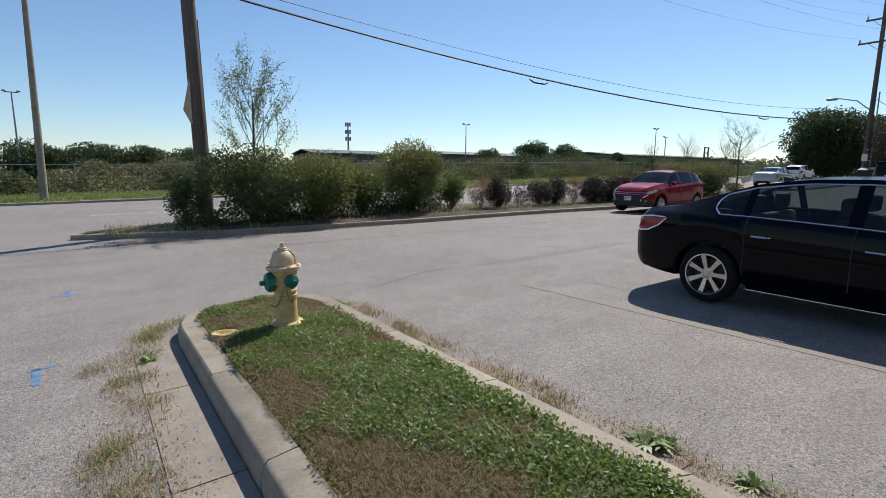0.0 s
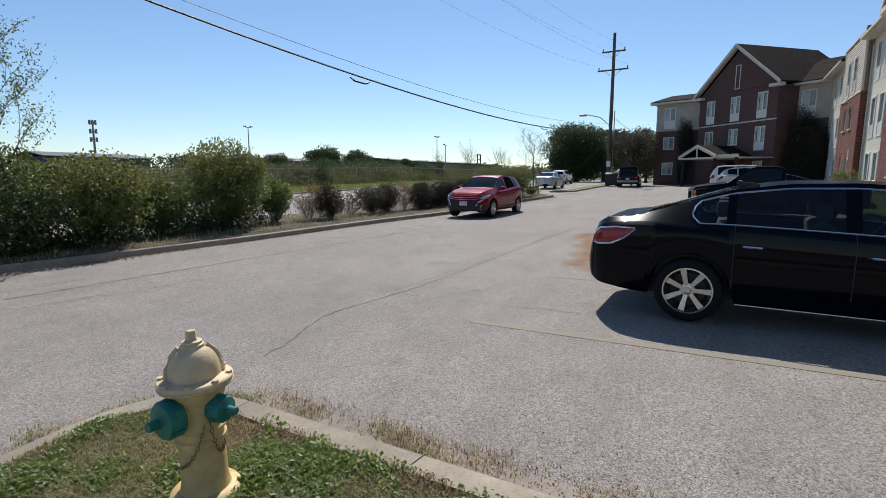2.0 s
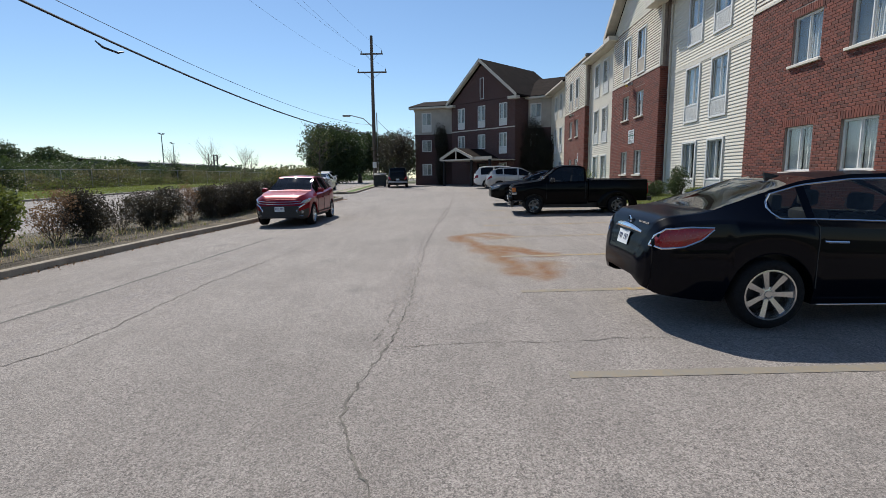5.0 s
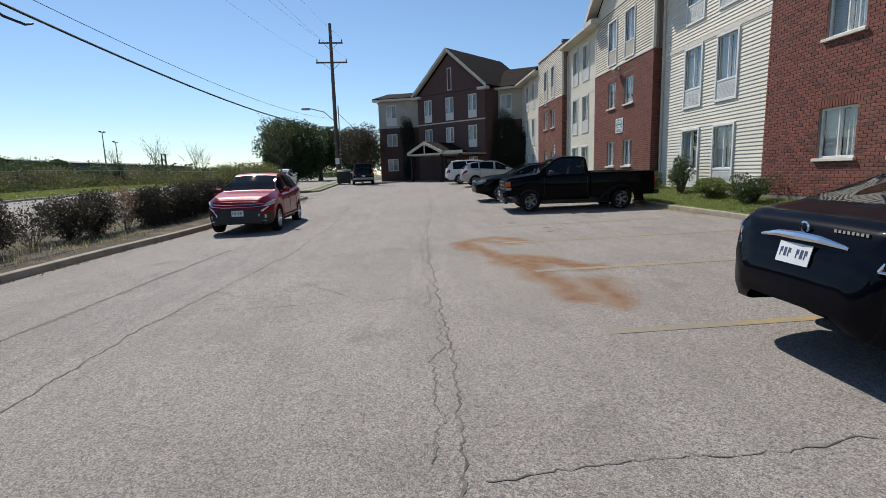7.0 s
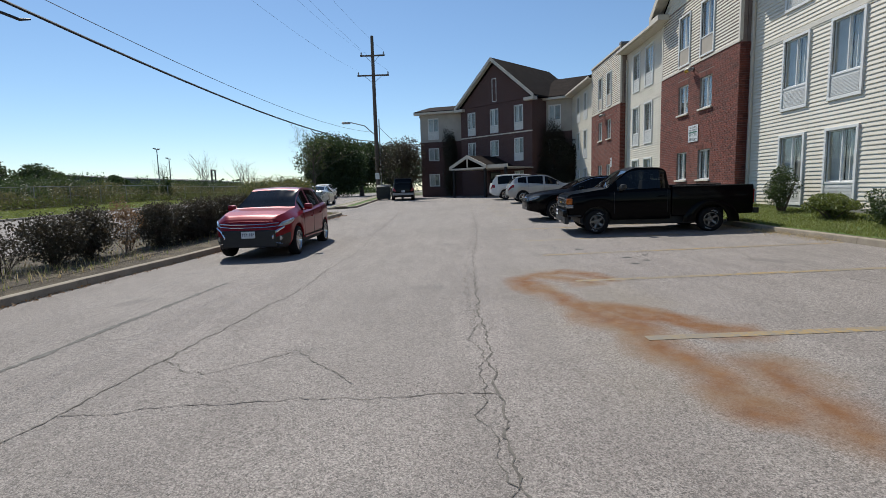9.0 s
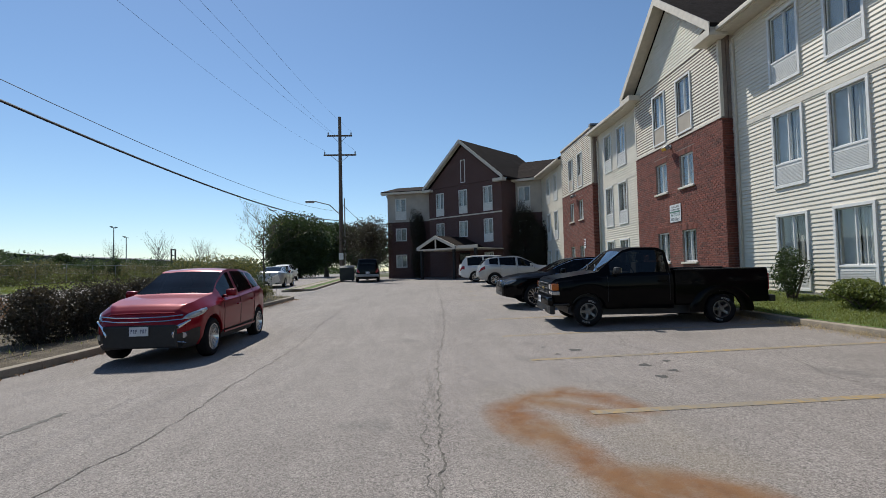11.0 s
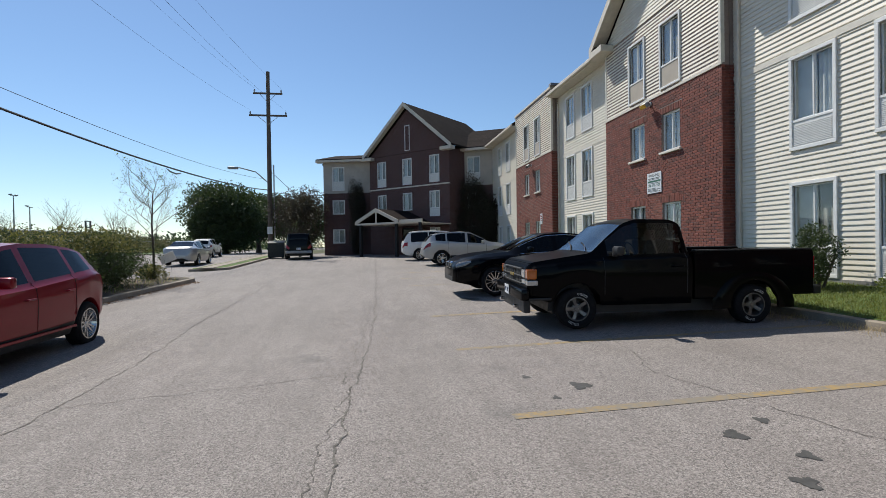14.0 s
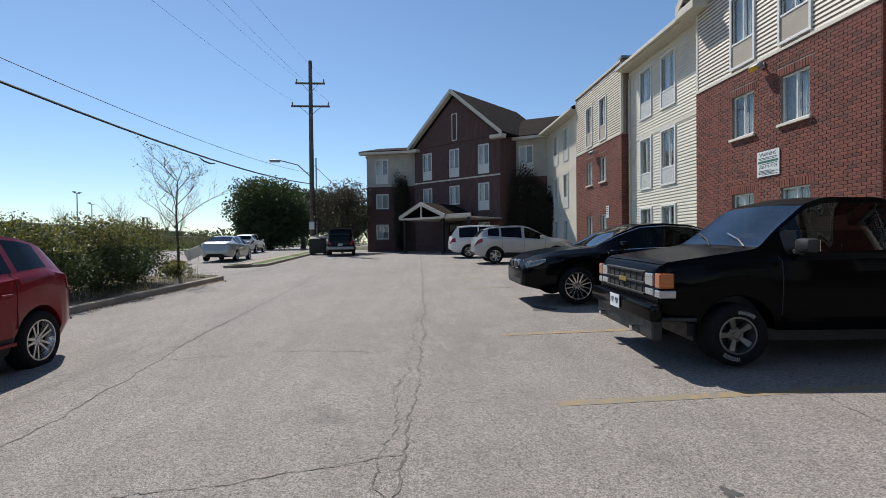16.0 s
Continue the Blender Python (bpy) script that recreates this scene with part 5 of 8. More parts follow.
bx, by = 24.02, 1.72
saloon = car("saloon", pose(bx, by, gz(bx, by), -0.95, 0, 90), SALOON, "black saloon parked nose out beside the pickup", "car")
for s in (1, -1):
    bm = bmesh.new()
    box(bm, 2.36, 2.46, s * 0.17 - 0.14, s * 0.17 + 0.14, 0.62, 0.80, 0.04)
    add(saloon, "kidney_grille", bm, CHROME, "chrome-framed grille half")
    bm = bmesh.new()
    box(bm, 2.44, 2.468, s * 0.17 - 0.115, s * 0.17 + 0.115, 0.645, 0.775, 0.01)
    add(saloon, "grille", bm, BLACK_PLASTIC)
for s in (1, -1):
    almond_lamp(saloon, s, 2.06, 2.40, [(0.0, 0.835), (0.4, 0.815), (1.0, 0.75)], [(0.0, 0.79), (0.4, 0.715), (1.0, 0.665)], DARK_LENS, "clear headlight", "headlight", False)
add(saloon, "air_intake", boxed(2.36, 2.452, -0.55, 0.55, 0.34, 0.46, 0.02), BLACK_PLASTIC)

# silver crossover further up
SUV = dict(CROSSOVER, paint=SILVER, spokes=5, width=1.84, axles=(-1.33, 1.34), sill=[(-2.22, 0.5), (-2.1, 0.36), (-1.8, 0.3), (-0.9, 0.30), (0.9, 0.30), (1.8, 0.3), (2.1, 0.28), (2.2, 0.33)],
           patches=(("tail_light", -2.18, -1.86, 4, 5, RED_LENS, "red tail light"), ("headlight", 1.72, 2.10, 4, 6, CLEAR_LENS, "clear headlight"), ("sill_cladding", -0.96, 0.96, 0, 2, BLACK_PLASTIC, "black plastic sill cladding")))
vx, vy = 36.15, 1.28
suv = car("compact_suv", pose(vx, vy, gz(vx, vy), 0.95, 0, -90), SUV, "silver compact SUV parked nose to the building", "car")
plate(suv, Matrix.Translation((-2.205, 0, 0.86)) @ Matrix.Rotation(math.pi, 4, 'Z'))
for s in (1, -1):
    bm = bmesh.new()
    tube(bm, [(-1.55, s * 0.575, 1.49), (-1.4, s * 0.575, 1.575), (-0.1, s * 0.575, 1.655), (0.05, s * 0.575, 1.585)], 0.014, 6)
    add(suv, "roof_rail", bm, BLACK_PLASTIC)
VAN = dict(CROSSOVER, paint=WHITE, rear=-2.5, front=2.5, axles=(-1.5, 1.5), width=1.96, arch=0.40, hub=0.34,
           top=[(-2.5, 0.85), (-2.46, 1.1), (-2.30, 1.45), (-2.1, 1.68), (-1.6, 1.75), (-0.5, 1.77), (0.3, 1.72), (0.9, 1.45), (1.45, 1.12), (2.0, 1.02), (2.4, 0.85), (2.5, 0.7)],
           belt=[(-2.5, 0.8), (-2.4, 1.02), (-1.0, 1.06), (1.0, 1.0), (2.0, 0.9), (2.5, 0.64)],
           half=[(-2.5, 0.66), (-2.42, 0.84), (-2.1, 0.95), (-1.4, 0.98), (1.4, 0.98), (2.1, 0.9), (2.4, 0.74), (2.5, 0.6)],
           topw=[(-2.5, 0.6), (-2.3, 0.72), (-1.0, 0.70), (0.3, 0.66), (1.0, 0.72), (2.0, 0.7), (2.5, 0.45)],
           sill=[(-2.5, 0.46), (-2.3, 0.3), (-1, 0.24), (1, 0.24), (2.3, 0.26), (2.5, 0.34)],
           windshield=(0.35, 1.4), rear_window=(-2.42, -2.08), side_windows=((-2.0, -1.0), (-0.92, 0.1), (0.2, 1.1)), joints=(-0.95, 0.15, 1.2), handles=(0.0, 0.3), mirror=1.0,
           patches=(("tail_light", -2.51, -2.2, 4, 7, RED_LENS, "red tail light"), ("headlight", 2.0, 2.4, 4, 6, CLEAR_LENS, "clear headlight")))
van = car("minivan", pose(41.9, 1.55, gz(41.9, 1.5), 0.95, 0, -90), VAN, "white minivan parked nose to the building", "car")
plate(van, Matrix.Translation((-2.515, 0, 0.86)) @ Matrix.Rotation(math.pi, 4, 'Z'))
# black van at the far kerb, tail to us
BIGVAN = dict(VAN, paint=BLACK, glass=DARK_GLASS, top=[(-2.5, 0.9), (-2.47, 1.2), (-2.40, 1.6), (-2.3, 1.83), (-1.6, 1.88), (0.0, 1.88), (0.5, 1.80), (1.0, 1.5), (1.45, 1.18), (2.0, 1.1), (2.4, 0.95), (2.5, 0.75)])
bv = car("black_van", pose(50.6, 11.2, gz(50.6, 11.2), 0, 0, 6), BIGVAN, "black van parked at the far kerb, tail outwards", "van")
add(bv, "bumper", boxed(-2.62, -2.45, -0.9, 0.9, 0.42, 0.62, 0.03), GREY_METAL)
plate(bv, Matrix.Translation((-2.64, 0, 0.75)) @ Matrix.Rotation(math.pi, 4, 'Z'))
# cars at the street's edge
STREET = dict(SEDAN, paint=SILVER, glass=DARK_GLASS, chrome_line=None, clear=False, handle_mat=SILVER)
st = car("street_sedan", pose(45.3, 17.3, gz(45.3, 17.3), 0, 0, 4), STREET, "silver sedan standing at the edge of the street", "car")
st2 = car("street_suv", pose(58.5, 20.2, gz(58.5, 20), 0, 0, 3), dict(SUV, paint=WHITE), "white SUV standing further along the street", "car")

# ---- black pickup ----
TRUCK = dict(
    rear=-0.42, front=2.22, axles=(-1.44, 1.44), hub=0.315, arch=0.40, width=1.92, wheel_w=0.245, rim=0.185, spokes=5, paint=WORN_BLACK, glass=CAR_GLASS, side_glass=SMOKED, clear=True, letters=True, rim_mat=TRUCK_RIM, tuck=0.95,
    top=[(-0.42, 1.10), (-0.41, 1.35), (-0.37, 1.62), (-0.2, 1.72), (0.4, 1.73), (0.62, 1.66), (0.95, 1.38), (1.18, 1.18), (1.4, 1.15), (2.10, 1.05), (2.20, 0.99), (2.22, 0.92)],
    belt=[(-0.42, 1.12), (0.5, 1.10), (1.2, 1.08), (2.1, 1.0), (2.22, 0.90)],
    half=[(-0.42, 0.95), (2.0, 0.95), (2.16, 0.93), (2.22, 0.90)],
    topw=[(-0.42, 0.66), (0.5, 0.66), (0.95, 0.72), (1.2, 0.82), (2.1, 0.84), (2.22, 0.8)],
    sill=[(-0.42, 0.36), (1.0, 0.36), (1.85, 0.42), (2.22, 0.52)],
    windshield=(0.62, 1.16), rear_window=(-0.415, -0.375), side_windows=((-0.28, 0.94),), joints=(-0.33, 1.02), handles=(-0.18,), mirror=0.82, mirror_mat=BLACK_PLASTIC,
    seats=((0.0, 0.40, 0.38), (0.0, -0.40, 0.38)), seat_z=0.72, patches=())
tx, ty = 19.88, 1.48
tz = gz(tx, ty)
truck = car("pickup_truck", pose(tx, ty, tz, -0.95, 0, 86), TRUCK, "black regular-cab pickup truck parked nose out", "truck")
bm = bmesh.new()
# bed: floor, two sides with wheel openings, tailgate, front panel
box(bm, -2.42, -0.46, -0.80, 0.80, 0.62, 0.68)
box(bm, -0.50, -0.46, -0.93, 0.93, 0.62, 1.16)
add(truck, "bed_floor", bm, WORN_BLACK)
for s in (1, -1):
    bm = bmesh.new()
    xs_ = np.linspace(-2.44, -0.45, 45)
    prev = None
    for x in xs_:
        d = 0.40 ** 2 - (x + 1.44) ** 2
        zl = max(0.42 if x > -2.05 else 0.46, 0.315 + math.sqrt(d) if d > 0 else 0)
        ringp = [(0.90, zl), (0.955, zl + 0.03), (0.962, 0.85), (0.95, 1.14), (0.93, 1.18), (0.82, 1.18), (0.82, 0.64)]
        cur = [bm.verts.new((x, s * y, z)) for y, z in ringp]
        if prev:
            for k in range(len(cur) - 1):
                bm.faces.new((prev[k], cur[k], cur[k + 1], prev[k + 1]))
        else:
            bm.faces.new(cur)
        prev = cur
    bm.faces.new(prev[::-1])
    bmesh.ops.recalc_face_normals(bm, faces=bm.faces)
    add(truck, "bed_side", bm, WORN_BLACK, "", True)
    # stepside fender: a bulged arch over the rear wheel
    bm = bmesh.new()
    rows_ = []
    for k in range(17):
        a = math.pi * (k / 16 * 1.06 - 0.03)
        rows_.append([bm.verts.new((-1.44 + r * math.cos(a) * (1.22 if r > 0.45 else 1.0), s * y, 0.315 + r * math.sin(a) * (0.98 if r > 0.45 else 1.0))) for r, y in ((0.395, 0.945), (0.40, 0.975), (0.45, 0.985), (0.52, 0.975), (0.57, 0.94))])
    for ra, rb in zip(rows_, rows_[1:]):
        for k in range(4):
            bm.faces.new((ra[k], ra[k + 1], rb[k + 1], rb[k]))
    bmesh.ops.recalc_face_normals(bm, faces=bm.faces)
    add(truck, "rear_fender", bm, WORN_BLACK, "", True)
    add(truck, "bed_rail", boxed(-2.43, -0.47, s * 0.88 - 0.06, s * 0.88 + 0.06, 1.181, 1.205, 0.01), BLACK_PLASTIC)
    # headlights, amber corner lamps, mirrors' arms
    add(truck, "headlight", boxed(2.195, 2.235, s * 0.70 - 0.10, s * 0.70 + 0.10, 0.80, 0.93, 0.01), CLEAR_LENS)
    add(truck, "headlight", boxed(2.195, 2.232, s * 0.70 - 0.10, s * 0.70 + 0.10, 0.70, 0.775, 0.01), CLEAR_LENS)
    bm = bmesh.new()
    box(bm, 2.080, 2.230, min(s * 0.83, s * 0.958), max(s * 0.83, s * 0.958), 0.79, 0.94, 0.015)
    add(truck, "corner_lamp", bm, AMBER, "amber corner lamp")
    bm = bmesh.new()
    box(bm, 2.060, 2.230, min(s * 0.83, s * 0.956), max(s * 0.83, s * 0.956), 0.69, 0.772, 0.012)
    add(truck, "side_marker", bm, CLEAR_LENS)
    add(truck, "tail_light", boxed(-2.47, -2.43, min(s * 0.86, s * 0.95), max(s * 0.86, s * 0.95), 0.72, 1.08, 0.01), RED_LENS)
    add(truck, "tow_hook", boxed(2.240, 2.360, s * 0.52 - 0.03, s * 0.52 + 0.03, 0.30, 0.36, 0.01), CHROME)
    bm = bmesh.new()
    box(bm, 1.85, 2.20, min(s * 0.80, s * 0.952), max(s * 0.80, s * 0.952), 0.46, 0.50, 0.01)
    add(truck, "valance_end", bm, BLACK_PLASTIC)
add(truck, "tailgate", boxed(-2.475, -2.43, -0.84, 0.84, 0.64, 1.17, 0.012), WORN_BLACK)
add(truck, "rear_bumper", boxed(-2.62, -2.49, -0.92, 0.92, 0.46, 0.60, 0.02), BLACK_PLASTIC)
bm = bmesh.new()
box(bm, 2.200, 2.330, -0.97, 0.97, 0.46, 0.64, 0.035)
add(truck, "front_bumper", bm, BLACK, "black front bumper", True)
add(truck, "air_dam", boxed(2.160, 2.270, -0.88, 0.88, 0.26, 0.47, 0.02), BLACK_PLASTIC)
add(truck, "grille", boxed(2.185, 2.225, -0.59, 0.59, 0.69, 0.945, 0.008), DARK)
for z in (0.70, 0.815, 0.93):
    add(truck, "grille_bar", boxed(2.220, 2.245, -0.60, 0.60, z - 0.012, z + 0.012, 0.005), BLACK_PLASTIC)
for i in range(7):
    y = -0.52 + i * 0.173
    add(truck, "grille_slat", boxed(2.220, 2.232, y - 0.006, y + 0.006, 0.70, 0.93), BLACK_PLASTIC)
bm = bmesh.new()
box(bm, 2.240, 2.255, -0.12, 0.12, 0.79, 0.84, 0.006)
add(truck, "emblem", bm, plain("gold_emblem", (0.42, 0.30, 0.08), 0.3, 0.7))
plate(truck, Matrix.Translation((2.345, 0.0, 0.56)))
for (y0, y1) in ((0.62, 0.05), (-0.05, -0.6)):
    bm = bmesh.new()
    tube(bm, [(1.20, y0, 1.19), (1.10, (y0 + y1) / 2, 1.27), (1.04, y1, 1.33)], 0.011, 6)
    add(truck, "wiper", bm, CHROME if y0 > 0 else BLACK_PLASTIC)

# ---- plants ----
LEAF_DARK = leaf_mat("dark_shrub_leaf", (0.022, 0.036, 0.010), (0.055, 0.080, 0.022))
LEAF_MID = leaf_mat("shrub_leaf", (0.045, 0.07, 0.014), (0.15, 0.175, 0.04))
LEAF_SUN = leaf_mat("sunlit_yellow_leaf", (0.07, 0.083, 0.018), (0.205, 0.19, 0.05))
LEAF_BANK = leaf_mat("weed_bank_leaf", (0.040, 0.046, 0.016), (0.150, 0.135, 0.055))
LEAF_PLUM = leaf_mat("dark_purple_leaf", (0.020, 0.022, 0.012), (0.050, 0.040, 0.024))
LEAF_TREE = leaf_mat("tree_leaf", (0.020, 0.034, 0.010), (0.05, 0.075, 0.02), 0.6, 0.2)
GRASS_GREEN = leaf_mat("green_grass_blade", (0.068, 0.095, 0.016), (0.185, 0.205, 0.05), 0.5, 0.3)
GRASS_DRY = leaf_mat("dry_grass_blade", (0.20, 0.15, 0.07), (0.48, 0.38, 0.21), 0.7, 0.25)
THATCH = leaf_mat("brown_thatch_blade", (0.10, 0.072, 0.034), (0.27, 0.20, 0.10), 0.8, 0.2)
WEED_LEAF = leaf_mat("weed_leaf", (0.055, 0.100, 0.015), (0.18, 0.235, 0.05), 0.5, 0.3)
DEAD_LEAF = leaf_mat("dead_leaf", (0.11, 0.06, 0.03), (0.28, 0.17, 0.09), 0.8, 0.15)


def leaf_quads(cen, size, rng, flat=0.0, aspect=0.55):
    """Small folded leaves at the points: two triangles each, turned every way."""
    n = len(cen)
    d = rng.normal(size=(n, 3))
    d /= np.linalg.norm(d, axis=1)[:, None]
    e = rng.normal(size=(n, 3))
    if flat:
        e[:, 2] += flat * 3
    u = np.cross(d, e)
    u /= np.linalg.norm(u, axis=1)[:, None] + 1e-9
    w = np.cross(u, d)
    s = (size * rng.uniform(0.6, 1.35, n))[:, None]
    a, b = cen - d * s * 0.5, cen + d * s * 0.5
    l, r = cen + u * s * aspect * 0.5 + w * s * 0.12, cen - u * s * aspect * 0.5 + w * s * 0.12
    v = np.stack([a, l, b, r], 1).reshape(-1, 3)
    i = np.arange(n) * 4
    f = np.concatenate([np.stack([i, i + 1, i + 2], 1), np.stack([i, i + 2, i + 3], 1)])
    return v, f


def mesh_np(name, v, f, mat, parent=None, kind=""):
    me = bpy.data.meshes.new(name)
    me.from_pydata([tuple(p) for p in np.round(v, 4).tolist()], [], f.tolist())
    me.materials.append(mat)
    ob = new(name, me)
    if parent:
        ob.parent = parent
    if kind:
        ob["kind"] = kind
    return ob


def crown_points(n, w, d, h, z0, rng, lumps=11, hollow=0.55):
    """Points for leaves: in uneven lumps spread over a rough egg."""
    L = []
    for k in range(lumps):
        a, c = rng.uniform(0, 2 * math.pi), rng.uniform(-1.0, 1.0)
        rr = math.sqrt(max(0.3, 1 - c * c)) * rng.uniform(0.35, 0.75)
        L.append((w / 2 * rr * math.cos(a), d / 2 * rr * math.sin(a), z0 + h * (0.5 + 0.36 * c), rng.uniform(0.20, 0.36)))
    idx = rng.integers(0, lumps, n)
    L = np.array(L)[idx]
    q = rng.normal(size=(n, 3))
    q /= np.linalg.norm(q, axis=1)[:, None]
    q *= (rng.uniform(hollow ** 3, 1, n) ** (1 / 3))[:, None]
    q *= 1 + 0.10 * rng.normal(size=(n, 1)) * (rng.random((n, 1)) < 0.25)
    sc = np.stack([L[:, 3] * w, L[:, 3] * d, L[:, 3] * h * 0.95], 1)
    return L[:, :3] + q * sc


def stems(bm, rng, base, tips, r0, bend=0.25, n=5):
    for t in tips:
        b = Vector(base) + Vector((rng.uniform(-1, 1), rng.uniform(-1, 1), 0)) * r0 * 3
        t = Vector(t)
        mid = b.lerp(t, 0.5) + Vector((rng.uniform(-1, 1), rng.uniform(-1, 1), 0.4)) * bend * (t - b).length * 0.4
        tube(bm, [b, b.lerp(mid, 0.6), mid, mid.lerp(t, 0.6) + Vector((rng.uniform(-.05, .05), rng.uniform(-.05, .05), 0)), t], [r0, r0 * 0.85, r0 * 0.65, r0 * 0.4, r0 * 0.2], n, False)


def fine_branches(bm, rng, base, direction, length, r, depth, spread=0.6, tips=None, up=0.25):
    """A branch that forks, down to bare twigs."""
    p = Vector(base)
    d = Vector(direction).normalized()
    pts = [p.copy()]
    for k in range(3):
        d = (d + Vector((rng.normal() * 0.13, rng.normal() * 0.13, up * 0.12 + rng.normal() * 0.06))).normalized()
        p = p + d * length / 3
        pts.append(p.copy())
    tube(bm, pts, [r, r * 0.85, r * 0.7, r * 0.55], 5 if depth > 1 else 4, False)
    if tips is not None and depth <= 1:
        tips += [tuple(q) for q in pts[1:]]
    if depth <= 0:
        return
    for k in range(3 if depth > 1 else 4):
        q = pts[1 + k % 3]
        nd = (d + Vector((rng.normal() * spread, rng.normal() * spread, rng.uniform(-0.1, 0.5)))).normalized()
        fine_branches(bm, rng, q, nd, length * rng.uniform(0.55, 0.8), r * 0.5, depth - 1, spread, tips, up)


def shrub(x, y, w, h, label, mat, n=4200, size=0.07, seed=0, bare=False, z=None, d=None, name="shrub", lumps=11, foot=0.12, mat2=None):
    rng = np.random.default_rng(seed)
    if name == "shrub" and not bare:
        w, h, n, size, lumps, foot = w * 1.08, h * 0.95, int(n * 2.2), size * 1.12, int(lumps * 2.2), min(foot, 0.14)
    z = gz(x, y) + 0.165 if z is None else z
    root = empty(name, pose(x, y, z), label, "shrub", "hedge shrubs" if name == "shrub" else "")
    bm = bmesh.new()
    if bare:
        for k in range(9):
            a = rng.uniform(0, 2 * math.pi)
            fine_branches(bm, rng, (0.05 * math.cos(a), 0.05 * math.sin(a), -0.05), (0.5 * math.cos(a), 0.5 * math.sin(a), 1.0), h * 0.45, 0.010, 2, 0.45)
    else:
        tips = [(w * 0.4 * math.cos(a) * q, w * 0.4 * math.sin(a) * q, h * rng.uniform(0.5, 0.85)) for a, q in zip(rng.uniform(0, 6.3, 12), rng.uniform(0.3, 1, 12))]
        stems(bm, rng, (0, 0, -0.06), tips, 0.018 + 0.006 * h)
    part("stem", bm, TWIG, root)
    pts = crown_points(n, w, d or w, h * (1 - foot), h * foot, rng, lumps)
    pts[:, 2] = np.maximum(pts[:, 2], 0.05)
    # lighter leaves scattered over the upper crown stand in for sunlight there
    sun_side = None
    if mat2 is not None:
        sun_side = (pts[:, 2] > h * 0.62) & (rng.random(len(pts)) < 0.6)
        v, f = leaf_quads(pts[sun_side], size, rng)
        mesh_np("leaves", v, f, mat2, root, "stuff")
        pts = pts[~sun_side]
    v, f = leaf_quads(pts, size, rng)
    mesh_np("leaves", v, f, mat, root, "stuff")
    return root


def tree(x, y, z, trunk_h, w, h, label, mat, n=9000, size=0.3, seed=0, lumps=16, r=0.25, name="tree", d=None):
    rng = np.random.default_rng(seed)
    root = empty(name, pose(x, y, z), label, "tree")
    bm = bmesh.new()
    tube(bm, [(0, 0, -0.1), (0.05, 0, trunk_h * 0.5), (0, 0.05, trunk_h), (0.1, 0, trunk_h + h * 0.4)], [r * 1.3, r, r * 0.85, r * 0.4], 10)
    part("trunk", bm, BARK, root)
    for k in range(7):
        bm = bmesh.new()
        a = 2 * math.pi * k / 7 + rng.uniform(-0.3, 0.3)
        fine_branches(bm, rng, (0, 0, trunk_h * rng.uniform(0.85, 1.2)), (math.cos(a), math.sin(a), 0.7), h * 0.28, r * 0.35, 1, 0.5)
        part("limb", bm, BARK, root)
    v, f = leaf_quads(crown_points(n, w, d or w, h, trunk_h, rng, lumps, 0.4), size, rng)
    mesh_np("crown", v, f, mat, root, "stuff")
    return root


def sapling(x, y, h, label, n_leaf, seed, mat, z=None, spread=0.42, trunk=0.05, low=0.25, length=0.34, depth=2, leaf=0.075):
    """A thin, half-bare young tree."""
    rng = np.random.default_rng(seed)
    z = gz(x, y) + 0.165 if z is None else z
    root = empty("young_tree", pose(x, y, z), label, "tree")
    tips = []
    bm = bmesh.new()
    tube(bm, [(0, 0, -0.08), (0.03, 0.01, h * 0.2), (0, 0.04, h * 0.45), (0.05, 0, h * 0.7)], [trunk, trunk * 0.85, trunk * 0.6, trunk * 0.3], 8)
    part("trunk", bm, BARK, root)
    for k in range(10):
        bm = bmesh.new()
        a = k * 2.4
        zz = h * (low + 0.45 * k / 10)
        fine_branches(bm, rng, (0.01, 0.02, zz), (spread * 1.6 * math.cos(a), spread * 1.6 * math.sin(a), 1.0), h * length * (1 - 0.3 * k / 10), trunk * 0.32, depth, spread, tips)
        part("limb", bm, TWIG, root)
    T = np.array(tips)
    c = T[rng.integers(0, len(T), n_leaf)] + rng.normal(size=(n_leaf, 3)) * 0.06
    v, f = leaf_quads(c, leaf, rng)
    mesh_np("leaves", v, f, mat, root, "stuff")
    return root


# hedge strip, from the pole to its far end
shrub(2.45, 16.7, 1.1, 1.45, "small dark shrub beside the utility pole", LEAF_DARK, 1500, 0.07, 1)
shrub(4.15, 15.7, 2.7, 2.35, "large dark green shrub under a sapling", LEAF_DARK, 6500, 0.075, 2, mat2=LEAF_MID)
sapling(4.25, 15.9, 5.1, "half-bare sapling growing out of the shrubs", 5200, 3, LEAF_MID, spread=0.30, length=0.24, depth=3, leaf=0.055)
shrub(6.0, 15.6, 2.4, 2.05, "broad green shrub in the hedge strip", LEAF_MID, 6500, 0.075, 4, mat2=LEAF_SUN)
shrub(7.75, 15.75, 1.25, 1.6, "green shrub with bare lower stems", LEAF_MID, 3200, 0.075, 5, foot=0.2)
shrub(9.75, 15.6, 2.3, 2.5, "tall rounded shrub with yellow, sunlit-coloured top leaves", LEAF_MID, 8000, 0.075, 6, mat2=LEAF_SUN)
shrub(11.6, 15.7, 1.05, 1.45, "small green shrub with thin stems", LEAF_MID, 1800, 0.075, 7, foot=0.25)
shrub(12.75, 15.3, 1.05, 1.2, "thin brownish half-bare shrub", DEAD_LEAF, 1900, 0.055, 8, True)
